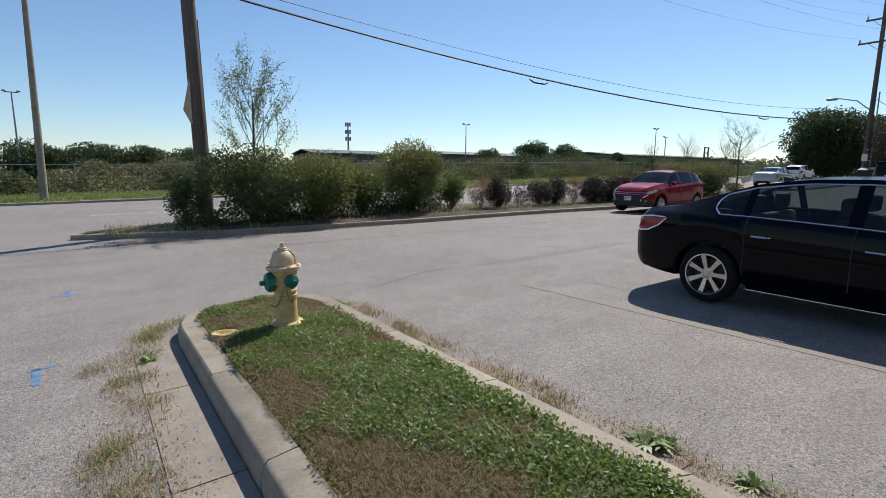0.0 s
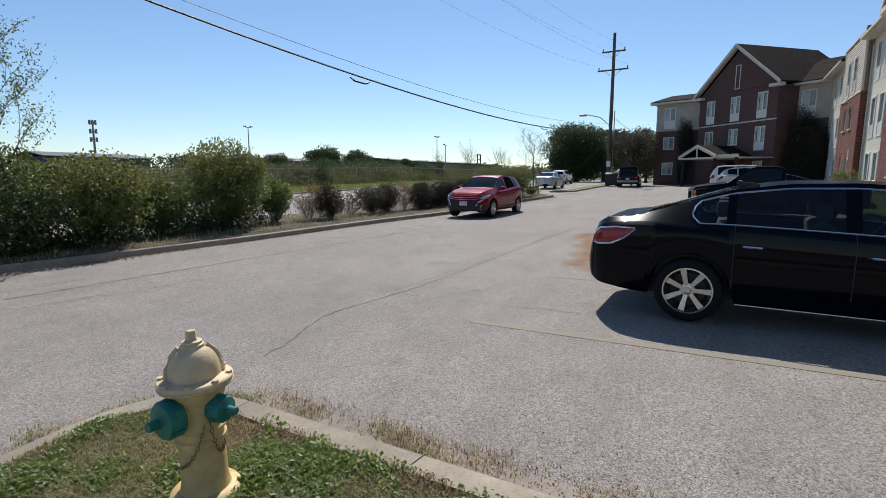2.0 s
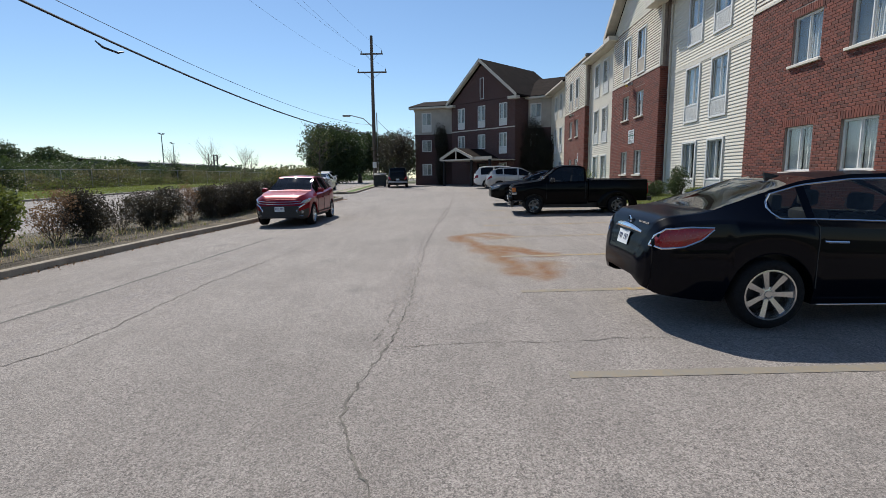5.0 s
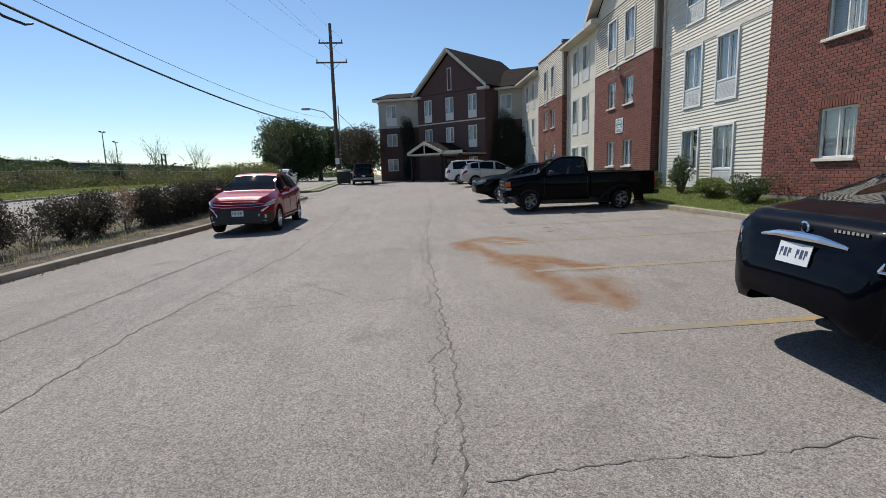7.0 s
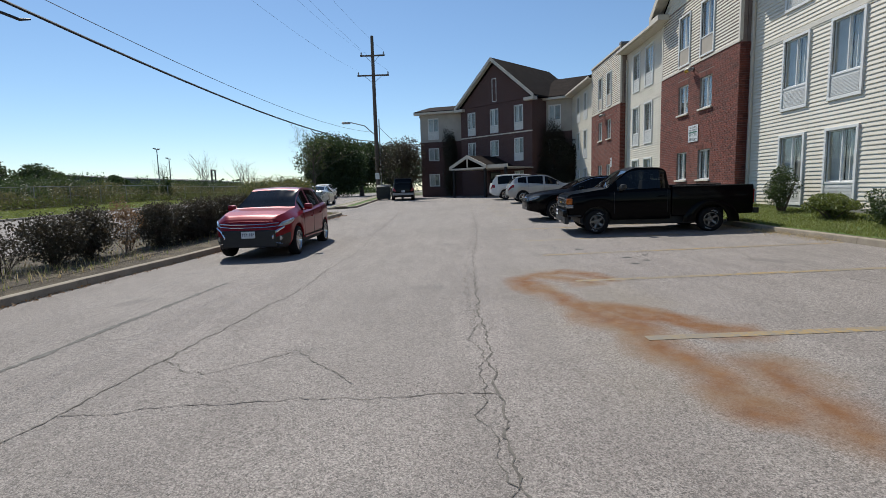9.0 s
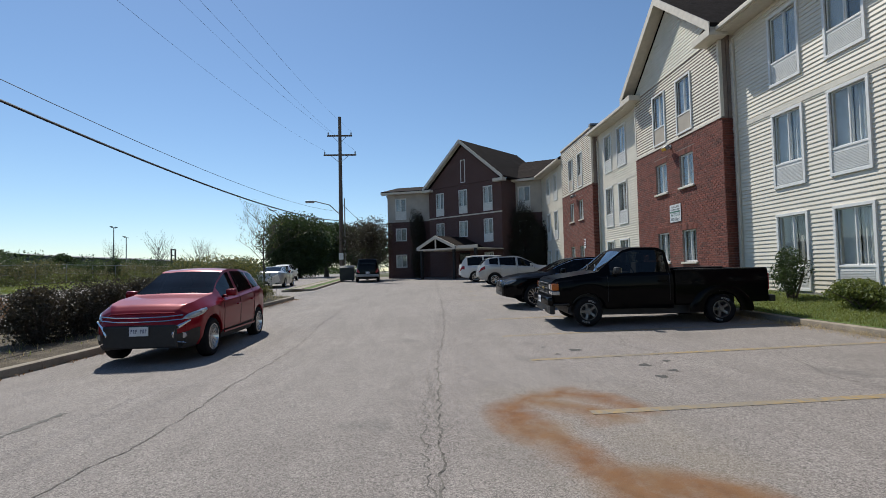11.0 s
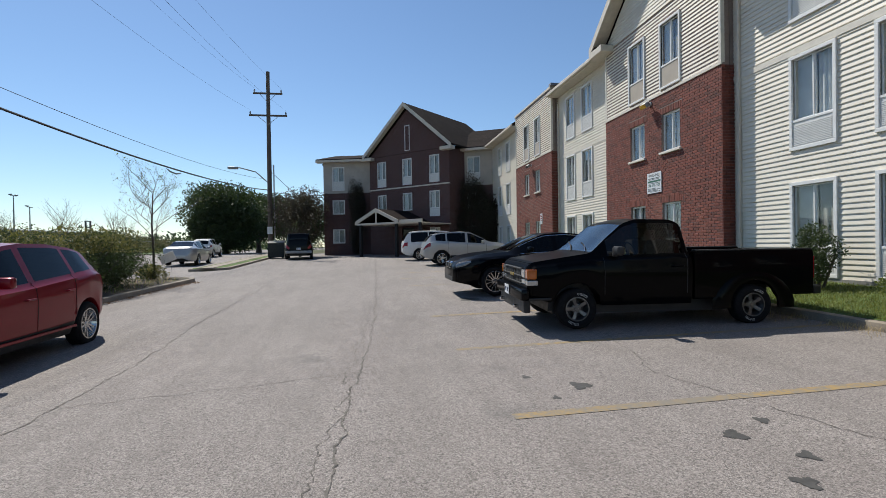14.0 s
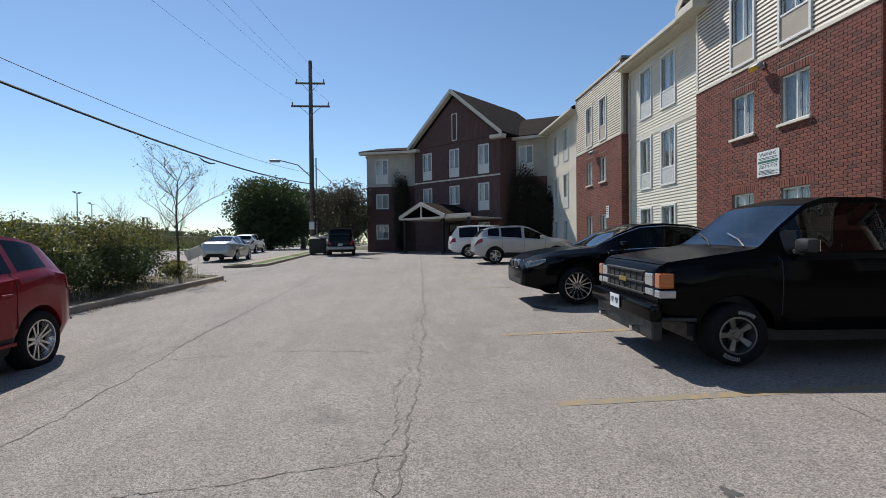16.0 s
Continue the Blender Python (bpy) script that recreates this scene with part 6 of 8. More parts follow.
shrub(13.55, 15.1, 1.0, 1.2, "dense dark purple clipped shrub", LEAF_PLUM, 4200, 0.05, 9, foot=0.04, lumps=16)
shrub(14.75, 15.1, 1.0, 1.05, "bare twiggy shrub with few leaves", LEAF_PLUM, 900, 0.055, 10, True)
shrub(15.8, 14.95, 1.2, 1.1, "dark clipped shrub with gaps", LEAF_PLUM, 2800, 0.05, 11, foot=0.1)
shrub(16.75, 14.9, 1.1, 1.15, "dark clipped shrub with gaps", LEAF_PLUM, 2800, 0.05, 12, foot=0.1)
shrub(17.75, 14.75, 0.8, 1.2, "bare reddish twigs in the hedge", DEAD_LEAF, 1500, 0.055, 13, True)
for i, x in enumerate((18.85, 20.0, 21.1, 22.2, 23.3)):
    shrub(x, 14.55 - 0.05 * i, 1.35, 1.2, "dense dark clipped hedge shrub", LEAF_PLUM, 4600, 0.05, 14 + i, foot=0.03, lumps=18, d=1.1)
shrub(25.2, 14.1, 2.0, 1.7, "large shrub with brownish, sunlit-coloured leaves at its top", LEAF_DARK, 6000, 0.06, 20, mat2=LEAF_SUN, lumps=15, foot=0.06)
shrub(26.9, 13.9, 2.1, 1.85, "large shrub with brownish, sunlit-coloured leaves at its top", LEAF_DARK, 6500, 0.06, 21, mat2=LEAF_SUN, lumps=15, foot=0.06)
shrub(28.6, 13.95, 1.9, 1.75, "large shrub with brownish, sunlit-coloured leaves at its top", LEAF_DARK, 5500, 0.06, 22, mat2=LEAF_SUN, lumps=15, foot=0.08)
sapling(30.6, 13.6, 4.4, "nearly bare young tree at the strip's end", 900, 23, LEAF_MID, spread=0.62, low=0.30, length=0.24, depth=3, leaf=0.05)
shrub(30.7, 13.7, 0.9, 0.6, "low weeds round the young tree's foot", LEAF_SUN, 900, 0.06, 24, foot=0.0)

# a white yard sign fallen against the young tree
yard_sign = empty("yard_sign", pose(31.15, 13.35, gz(31.15, 13.35) + 0.13, 0, 0, 115), "tilted white yard sign on a wire stake", "sign")
SIGN_BOARD = plain("white_corrugated_board", (0.72, 0.72, 0.70), 0.6, vary=0.08)
part("board", boxed(-0.26, 0.26, -0.006, 0.006, -0.18, 0.18, 0.0, Matrix.Translation((0, 0, 0.80)) @ Matrix.Rotation(radians(24), 4, 'Y') @ Matrix.Rotation(radians(-20), 4, 'X')), SIGN_BOARD, yard_sign)
for x in (-0.14, 0.10):
    bm = bmesh.new()
    tube(bm, [(x * 0.6, 0, -0.05), (x, 0.01, 0.72)], 0.006, 6)
    part("stake", bm, STEEL, yard_sign)

# bushes before the wall
shrub(20.4, -2.7, 0.95, 1.25, "small upright dark bush by the wall", LEAF_DARK, 4200, 0.055, 30, z=lawn_z(20.4, -2.7) - 0.01, name="wall_bush", foot=0.05)
shrub(18.15, -2.45, 1.6, 0.6, "low spreading green bush by the wall", LEAF_MID, 4200, 0.065, 31, z=lawn_z(18.3, -2.45) - 0.01, name="wall_bush", foot=0.0, d=1.1)
shrub(16.15, -2.35, 1.2, 0.9, "low dark bush at the brick corner", LEAF_DARK, 3000, 0.06, 32, z=lawn_z(16.1, -2.35) - 0.01, name="wall_bush", foot=0.0)
shrub(22.7, -2.7, 1.0, 0.75, "low dark bush by the brick bay", LEAF_DARK, 2200, 0.06, 33, z=lawn_z(22.7, -2.7) - 0.01, name="wall_bush", foot=0.0)
shrub(33.0, -2.4, 1.3, 1.1, "low green bush by the wall", LEAF_MID, 2000, 0.07, 34, z=lawn_z(33, -2.4) - 0.01, name="wall_bush", foot=0.0)
for i, (x, y, w, h) in enumerate(((48.9, -2.0, 2.2, 5.4), (47.7, -3.0, 1.6, 4.2), (49.9, -0.5, 2.0, 5.2), (51.2, 1.1, 1.6, 4.2))):
    shrub(x, y, w * 1.15, h, "tall dark climbing vine over the brick corner", LEAF_PLUM, 12000, 0.14, 40 + i, z=gz(x, y) - 0.02, name="climbing_vine", foot=0.0, lumps=20)
shrub(54.6, 6.9, 1.6, 5.9, "dark climbing vine on the brick wing", LEAF_PLUM, 8000, 0.13, 44, z=gz(54, 7) - 0.02, name="climbing_vine", foot=0.0, lumps=16)
tree(54.0, 11.6, gz(54, 11.6) - 0.02, 1.2, 4.2, 4.6, "small dark tree with sparse purple leaves", LEAF_PLUM, 7500, 0.17, 45, r=0.09, name="small_tree")
tree(75.0, 23.0, 0.6, 0.9, 9.0, 7.1, "large dense dark green tree across the lot's end", LEAF_TREE, 42000, 0.32, 46, 46, 0.4)
tree(84.0, 21.0, 0.6, 1.5, 9.0, 6.5, "dark green tree behind the pole", LEAF_TREE, 17000, 0.33, 47, 16, 0.35)
tree(92.0, 17.0, 0.6, 1.5, 9.0, 7.0, "dark green tree behind the pole", LEAF_TREE, 16000, 0.33, 48, 16, 0.35)
tree(70.0, 12.5, 0.6, 1.2, 5.0, 5.0, "dark tree between the pole and the building", LEAF_TREE, 6000, 0.26, 49, 14, 0.2)

# ---- the far side of the street ----
rng = np.random.default_rng(5)


def band(name, n, fx, fy, hz, size, mat, label, base=-0.05, flat=0.0):
    """Uneven mass of leaves along a strip; hz gives the height at a point."""
    x, y = fx(n), fy(n)
    H = hz(x, y)
    z = base + np.vectorize(gz)(x, y) + H * rng.random(n) ** 0.8
    v, f = leaf_quads(np.stack([x, y, z], 1), size, rng, flat)
    return tagged(mesh_np(name, v, f, mat), label, "vegetation", "", "stuff")


def lumpy(x, s, lo, hi, ph=0.0):
    return lo + (hi - lo) * (0.5 + 0.25 * np.sin(x * s + ph) + 0.17 * np.sin(x * s * 2.7 + 1.3 + ph) + 0.12 * np.sin(x * s * 7.1 + ph))


band("weed_bank", 95000, lambda n: rng.uniform(-45, 130, n), lambda n: rng.uniform(43.5, 50, n), lambda x, y: lumpy(x, 0.35, 1.1, 2.9), 0.21, LEAF_BANK, "tall green weeds along the fence")
band("low_weed_bank", 30000, lambda n: rng.uniform(-45, 110, n), lambda n: rng.uniform(42.5, 48, n), lambda x, y: lumpy(x, 0.5, 0.5, 1.7, 2.0), 0.17, LEAF_MID, "lighter green weeds along the fence")
band("scrub_bank", 60000, lambda n: rng.uniform(25, 170, n), lambda n: rng.uniform(46, 56, n), lambda x, y: lumpy(x, 0.22, 1.5, 3.9, 1.0), 0.25, LEAF_DARK, "dark scrub behind the fence")
band("verge_grass", 60000, lambda n: rng.uniform(-25, 75, n), lambda n: rng.uniform(33.3, 43, n), lambda x, y: np.full(len(x), 0.16), 0.12, GRASS_GREEN, "rough green grass on the far verge", 0.06)
band("far_woods", 34000, lambda n: rng.uniform(-160, 420, n), lambda n: rng.uniform(150, 175, n), lambda x, y: np.maximum(1.0, lumpy(x, 0.055, 0.5, 5.2, 0.6)), 0.7, LEAF_TREE, "distant dark tree line")
band("far_thicket", 20000, lambda n: rng.uniform(110, 420, n), lambda n: rng.uniform(40, 150, n), lambda x, y: lumpy(x + y, 0.05, 1.5, 5.5), 0.9, LEAF_TREE, "distant thicket along the street")
for i, (x, y, w, h) in enumerate(((86, 84, 9, 6.6), (94, 80, 8, 6.0), (79, 92, 6, 5.0), (104, 74, 5, 4.2), (-7, 108, 10, 5.6), (2, 111, 11, 5.2), (10, 112, 9, 4.8), (18, 114, 8, 4.8), (-30, 104, 12, 5.4))):
    tree(x, y, gz(x, y) - 0.1, 0.8, w, h, "round dark tree beyond the field", LEAF_TREE, 9000, 0.42, 60 + i, 22, 0.3, "field_tree")
for i, (x, y, h) in enumerate(((88, 48, 7.5), (93, 50, 6.0), (98, 46, 7.0), (80, 50, 5.5), (104, 47, 6.5))):
    sapling(x, y, h, "thin half-bare tree beyond the fence", 260, 80 + i, LEAF_TREE, gz(x, y), 0.35, 0.09)

band("hedge_understory", 15000, lambda n: rng.uniform(2.0, 11.2, n), lambda n: rng.uniform(15.1, 16.5, n), lambda x, y: lumpy(x, 1.9, 0.2, 1.25, 0.4) * np.clip(1.15 - np.abs(y - 15.8), 0.3, 1), 0.075, LEAF_DARK, "low dark growth between the hedge shrubs", 0.15)

# separate dark clumps in the weeds by the fence
cl = []
for k in range(34):
    cx, cy, w, h = rng.uniform(-25, 125), rng.uniform(44.6, 50), rng.uniform(1.6, 4.5), rng.uniform(1.8, 3.4)
    p = crown_points(1500, w, w, h, 0.0, rng, 9, 0.4)
    cl.append(p + np.array((cx, cy, gz(cx, cy) - 0.05)))
v, f = leaf_quads(np.concatenate(cl), 0.2, rng)
tagged(mesh_np("fence_scrub", v, f, LEAF_DARK), "dark green scrub clumps behind the fence", "vegetation", "", "stuff")
fence = empty("chain_link_fence", None, "long grey chain-link fence along the far verge", "fence")
post_bm = bmesh.new()
tube(post_bm, [(0, 0, 0), (0, 0, 2.2)], 0.045, 8)
post0 = part("fence_post", post_bm, GREY_METAL, fence)
post0.location = (-30, 44.2, gz(-30, 44) - 0.06)
for i in range(1, 34):
    o = new("fence_post", post0.data)
    o.parent = fence
    o.location = (-30 + 4.2 * i, 44.2, gz(-30 + 4.2 * i, 44) - 0.06)
for z in (2.12, 1.2, 0.3):
    bm = bmesh.new()
    tube(bm, [(x, 44.2, gz(x, 44) + z) for x in (-30, 0, 10, 19, 28, 62, 108)], 0.03 if z > 2 else 0.012, 6)
    part("fence_rail", bm, GREY_METAL, fence)
bm = bmesh.new()
for x in np.arange(-30, 60, 0.5):
    tube(bm, [(x, 44.2, gz(x, 44)), (x + 0.5, 44.2, gz(x, 44) + 2.1)], 0.005, 3, False)
    tube(bm, [(x + 0.5, 44.2, gz(x, 44)), (x, 44.2, gz(x, 44) + 2.1)], 0.005, 3, False)
part("fence_wire", bm, GREY_METAL, fence)["kind"] = "stuff"

# kerb of the far side, street marking
far_kerb = empty("far_kerb", None, "pale concrete kerb on the far side of the street", "kerb", "", "structure")
for i in range(40):
    a = -60 + 5 * i
    kerb_piece((a, ROAD_FAR), (a + 5, ROAD_FAR), (a, ROAD_FAR + 0.2), (a + 5, ROAD_FAR + 0.2), 0.13, far_kerb, 0.01)
LANE_PAINT = plain("worn_white_paint", (0.42, 0.42, 0.40), 0.8, 0, 0.3, 8)
for i in range(16):
    x = -27.0 + 9.0 * i
    bm = bmesh.new()
    slab(bm, [(x, 23.75), (x + 3.2, 23.75), (x + 3.2, 23.9), (x, 23.9)], lambda a, b: gz(a, b) + 0.001, lambda a, b: gz(a, b) + 0.006)
    tagged(part("lane_marking", bm, LANE_PAINT), "worn white lane dash on the street", "road marking", "lane dashes", "structure")

# long low sheds, masts and a gantry on the skyline
SHED = plain("dark_shed_wall", (0.06, 0.068, 0.075), 0.8, vary=0.2, scale=0.2)
SHED_ROOF = plain("shed_roof", (0.10, 0.11, 0.115), 0.7, vary=0.15, scale=0.2)


def shed(x, y, w, d, h):
    root = empty("warehouse", pose(x, y, gz(x, y) - 0.1), "long low dark warehouse on the skyline", "building")
    part("wall", boxed(-w / 2, w / 2, -d / 2, d / 2, 0, h), SHED, root)
    bm = bmesh.new()
    prism(bm, [(-d / 2 - 0.4, h), (0, h + 1.0), (d / 2 + 0.4, h), (d / 2 + 0.4, h + 0.15), (0, h + 1.15), (-d / 2 - 0.4, h + 0.15)], -w / 2 - 0.4, w / 2 + 0.4,
          Matrix(((0, 1, 0, 0), (1, 0, 0, 0), (0, 0, 1, 0), (0, 0, 0, 1))))
    part("roof", bm, SHED_ROOF, root)
    for i in range(int(w / 9)):
        part("dock_door", boxed(-w / 2 + 4 + 9 * i, -w / 2 + 8 + 9 * i, -d / 2 - 0.06, -d / 2 + 0.01, 0.4, h * 0.7), GREY_METAL, root)


shed(55, 124, 20, 14, 5.0)
shed(100, 118, 50, 16, 5.2)
shed(185, 112, 90, 20, 6.4)
shed(-45, 120, 50, 20, 4.6)


def mast(x, y, h, label, heads=2, wide=0.9):
    root = empty("light_mast", pose(x, y, gz(x, y) - 0.1), label, "light mast")
    bm = bmesh.new()
    tube(bm, [(0, 0, 0), (0, 0, h)], [0.18, 0.09], 8)
    part("pole", bm, GREY_METAL, root)
    part("crossarm", boxed(-wide, wide, -0.06, 0.06, h - 0.15, h), GREY_METAL, root)
    for k in range(heads):
        x0 = -wide + 2 * wide * k / max(1, heads - 1)
        part("lamp_head", boxed(x0 - 0.25, x0 + 0.25, -0.25, 0.25, h, h + 0.22, 0.03), GREY_METAL, root)


mast(35.0, 122, 13.5, "tall grey yard light mast on the skyline")
mast(80.0, 102, 12.5, "tall grey yard light mast on the skyline")
mast(128, 79, 12.5, "tall grey yard light mast on the skyline")
mast(133, 79, 10.5, "tall grey yard light mast on the skyline", 1)
mast(-8.5, 106, 14, "tall grey yard light mast on the skyline")
tower = empty("cell_tower", pose(84, 181, gz(84, 181) - 0.1), "slim grey cell tower with antenna rings", "tower")
bm = bmesh.new()
tube(bm, [(0, 0, 0), (0, 0, 18.5)], [0.5, 0.25], 8)
part("mast", bm, GREY_METAL, tower)
for z in (12.8, 15.4, 18.2):
    bm = bmesh.new()
    for k in range(6):
        a = k * math.pi / 3
        box(bm, 0.9 * math.cos(a) - 0.22, 0.9 * math.cos(a) + 0.22, 0.9 * math.sin(a) - 0.22, 0.9 * math.sin(a) + 0.22, z - 0.7, z + 0.7)
        tube(bm, [(0, 0, z), (0.9 * math.cos(a), 0.9 * math.sin(a), z)], 0.07, 4)
    part("antenna_ring", bm, GREY_METAL, tower)
gantry = empty("steel_gantry", pose(150, 76, gz(150, 76) - 0.1), "small dark steel gantry on the skyline", "gantry")
for x in (-1.1, 1.1):
    part("leg", boxed(x - 0.16, x + 0.16, -0.16, 0.16, 0, 8.2), SHED, gantry)
for z in (8.0, 6.4, 5.0):
    part("beam", boxed(-1.26, 1.26, -0.14, 0.14, z, z + 0.25), SHED, gantry)

# ---- poles and wires ----


def wood_pole(x, y, z, h, r, label):
    root = empty("utility_pole", pose(x, y, z), label, "utility pole")
    bm = bmesh.new()
    tube(bm, [(0, 0, -0.2), (0, 0, h * 0.5), (0, 0, h)], [r, r * 0.85, r * 0.68], 14)
    part("pole", bm, POLE_WOOD, root, "", True)
    return root


PX, PY = 2.95, 16.75
near_pole = wood_pole(PX, PY, gz(PX, PY) + 0.12, 14.6, 0.22, "brown wooden utility pole in the hedge strip")
near_pole.rotation_euler = (0, radians(-1.0), 0)
for z, w in ((13.4, 1.15), (11.6, 1.5)):
    arm = part("crossarm", boxed(-0.2, -0.08, -w, w, z - 0.07, z + 0.07, 0.01), POLE_WOOD, near_pole)
part("conduit", boxed(0.16, 0.22, -0.05, 0.03, 0.0, 6.0, 0.01), GREY_METAL, near_pole)
bm = bmesh.new()
for k in range(5):
    a = [(-0.20 - 0.05 * k, -0.10 - 0.004 * k, 3.0 + 0.1 * k), (-0.17 - 0.02 * k, -0.10 - 0.004 * k, 4.4 - 0.1 * k), (-0.13, -0.10 - 0.004 * k, 4.3), (-0.14 - 0.02 * k, -0.10 - 0.004 * k, 3.0)]
    bm.faces.new([bm.verts.new(p) for p in a])
part("torn_banner", bm, plain("faded_cloth", (0.50, 0.42, 0.30), 0.9), near_pole, "torn faded cloth strip")
FX, FY = 54.2, 13.95
far_pole = wood_pole(FX, FY, gz(FX, FY) + 0.05, 15.2, 0.21, "tall wooden utility pole with two crossarms")
for z, w in ((13.4, 1.15), (11.6, 1.5)):
    arm = part("crossarm", boxed(-0.16, -0.06, -w, w, z - 0.07, z + 0.07, 0.01), POLE_WOOD, far_pole)
    for y in (-w + 0.1, w - 0.1):
        bm = bmesh.new()
        tube(bm, [(-0.11, y, z + 0.07), (-0.11, y, z + 0.2), (-0.11, y, z + 0.34)], [0.04, 0.07, 0.035], 8)
        part("insulator", bm, GREY_METAL, arm)
    for s in (-1, 1):
        bm = bmesh.new()
        tube(bm, [(-0.15, 0.0, z - 0.75), (-0.15, s * w * 0.55, z - 0.06)], 0.02, 5)
        part("brace", bm, GREY_METAL, far_pole)
bm = bmesh.new()
tube(bm, [(0, 0.1, 6.1), (-0.3, 1.0, 6.95), (-0.5, 2.2, 7.25), (-0.55, 2.5, 7.25)], 0.045, 8)
arm = part("lamp_arm", bm, GREY_METAL, far_pole)
bm = bmesh.new()
box(bm, -0.75, -0.42, 2.3, 3.1, 7.12, 7.32, 0.07)
part("street_light", bm, GREY_METAL, arm, "grey street light head", True)
bm = bmesh.new()
tube(bm, [(0.25, -0.3, 0), (0.25, -0.3, 7.6)], 0.05, 8)
part("riser_pipe", bm, GREY_METAL, far_pole)
part("sign_plate", boxed(-0.24, -0.215, -0.2, 0.2, 1.9, 2.5), WHITE_TRIM, far_pole)
street_lamp = empty("street_lamp_pole", pose(-2.0, 35.6, -0.4, 0, 0.8, 0), "pale concrete street lamp pole on the far verge", "street lamp")
bm = bmesh.new()
tube(bm, [(0, 0, 0), (0, 0, 13.5)], [0.20, 0.11], 12)
part("pole", bm, CONCRETE, street_lamp, "", True)
part("base_collar", boxed(-0.3, 0.3, -0.3, 0.3, 0, 0.12, 0.02), CONCRETE, street_lamp)
bm = bmesh.new()
tube(bm, [(0, 0, 13.3), (0, -1.2, 14.0), (0, -2.4, 14.1)], 0.05, 6)
part("lamp_arm", bm, GREY_METAL, street_lamp)


def cable(name, p, q, sag, r, label, n=26):
    bm = bmesh.new()
    p, q = Vector(p), Vector(q)
    tube(bm, [p.lerp(q, t) - Vector((0, 0, 4 * sag * t * (1 - t))) for t in (k / n for k in range(n + 1))], r, 5, False)
    return tagged(part(name, bm, CABLE), label, "cable")


main_cable = cable("telephone_cable", (PX, PY, 6.75), (FX, FY, 6.15), 1.35, 0.035, "thick black telephone cable between the poles")
cable("service_wire", (PX, PY, 7.05), (FX, FY, 7.0), 1.35, 0.010, "thin wire above the telephone cable")
cable("telephone_cable", (PX, PY, 6.75), (-60, 20.5, 6.6), 1.3, 0.035, "thick black telephone cable running off along the street")
bm = bmesh.new()
tube(bm, [(16.3, 16.3, 5.50), (16.6, 16.3, 5.40), (17.2, 16.25, 5.38), (17.5, 16.25, 5.48)], [0.02, 0.035, 0.035, 0.02], 8)
part("splice_case", bm, CABLE, main_cable, "black splice case")
bm = bmesh.new()
tube(bm, [(36.0, 15.1, 5.10), (36.4, 15.1, 5.02), (37.0, 15.05, 5.0), (37.4, 15.0, 5.08)], [0.02, 0.035, 0.035, 0.02], 8)
part("splice_case", bm, CABLE, main_cable, "black splice case")
for i, (y, z) in enumerate(((-1.05, 13.9), (1.05, 13.9), (-1.4, 12.1), (1.4, 12.1))):
    cable("power_line", (FX, FY + y, gz(FX, FY) + z), (PX, PY + y, z - 0.2), 1.3, 0.005, "thin overhead power line")
    cable("power_line", (PX, PY + y, z - 0.2), (-60, 20.5 + y, 13.5), 1.3, 0.008, "thin overhead power line")
cable("power_line", (FX, FY, gz(FX, FY) + 7.2), (66, 10, 4.2), 0.2, 0.02, "black service drop from the far pole")

# ---- hydrant and the island ----
HYD_CREAM = plain("faded_yellow_hydrant_paint", (0.52, 0.36, 0.15), 0.55, 0, 0.22, 9, 0.25)
HYD_TOP = plain("sun_bleached_cream_paint", (0.53, 0.405, 0.245), 0.6, 0, 0.2, 9, 0.3)
HYD_GREEN = plain("green_hydrant_cap_paint", (0.008, 0.13, 0.10), 0.45, 0, 0.25, 12, 0.2)
RUSTY = plain("rusty_chain", (0.20, 0.12, 0.06), 0.8, 0.3, 0.3, 30)
HX, HY = 1.46, 4.60
HZ = gz(HX, HY) + 0.20
hydrant = empty("fire_hydrant", pose(HX, HY, HZ, 0, -1.5, 0), "pale yellow fire hydrant with green caps on the grass", "fire hydrant")
hydrant.scale = (0.94, 0.94, 0.94)
bm = bmesh.new()
lathe(bm, [(0.0, -0.08), (0.165, -0.08), (0.165, 0.03), (0.15, 0.045), (0.118, 0.05), (0.108, 0.09), (0.104, 0.30), (0.118, 0.305), (0.118, 0.325), (0.106, 0.335), (0.106, 0.355), (0.118, 0.36),
           (0.118, 0.375), (0.110, 0.385), (0.114, 0.50), (0.128, 0.545), (0.128, 0.585), (0.0, 0.585)], 32)
add(hydrant, "barrel", bm, HYD_CREAM, "", True)
bm = bmesh.new()
lathe(bm, [(0.10, 0.572), (0.150, 0.578), (0.166, 0.586), (0.170, 0.594), (0.164, 0.600), (0.170, 0.606), (0.170, 0.618), (0.164, 0.625), (0.128, 0.628), (0.118, 0.634), (0.117, 0.665), (0.110, 0.70), (0.096, 0.733), (0.075, 0.760), (0.056, 0.772), (0.054, 0.786), (0.046, 0.790), (0.046, 0.802), (0.038, 0.806), (0.0, 0.807)], 32)
bon = add(hydrant, "bonnet", bm, HYD_TOP, "domed cream bonnet", True)
for k in range(2):
    a = k * math.pi - 0.55
    bm = bmesh.new()
    tube(bm, [(0.124 * math.cos(a), 0.124 * math.sin(a), 0.632), (0.118 * math.cos(a), 0.118 * math.sin(a), 0.68), (0.096 * math.cos(a), 0.096 * math.sin(a), 0.738), (0.06 * math.cos(a), 0.06 * math.sin(a), 0.776)], 0.013, 6)
    add(bon, "rib", bm, HYD_TOP)
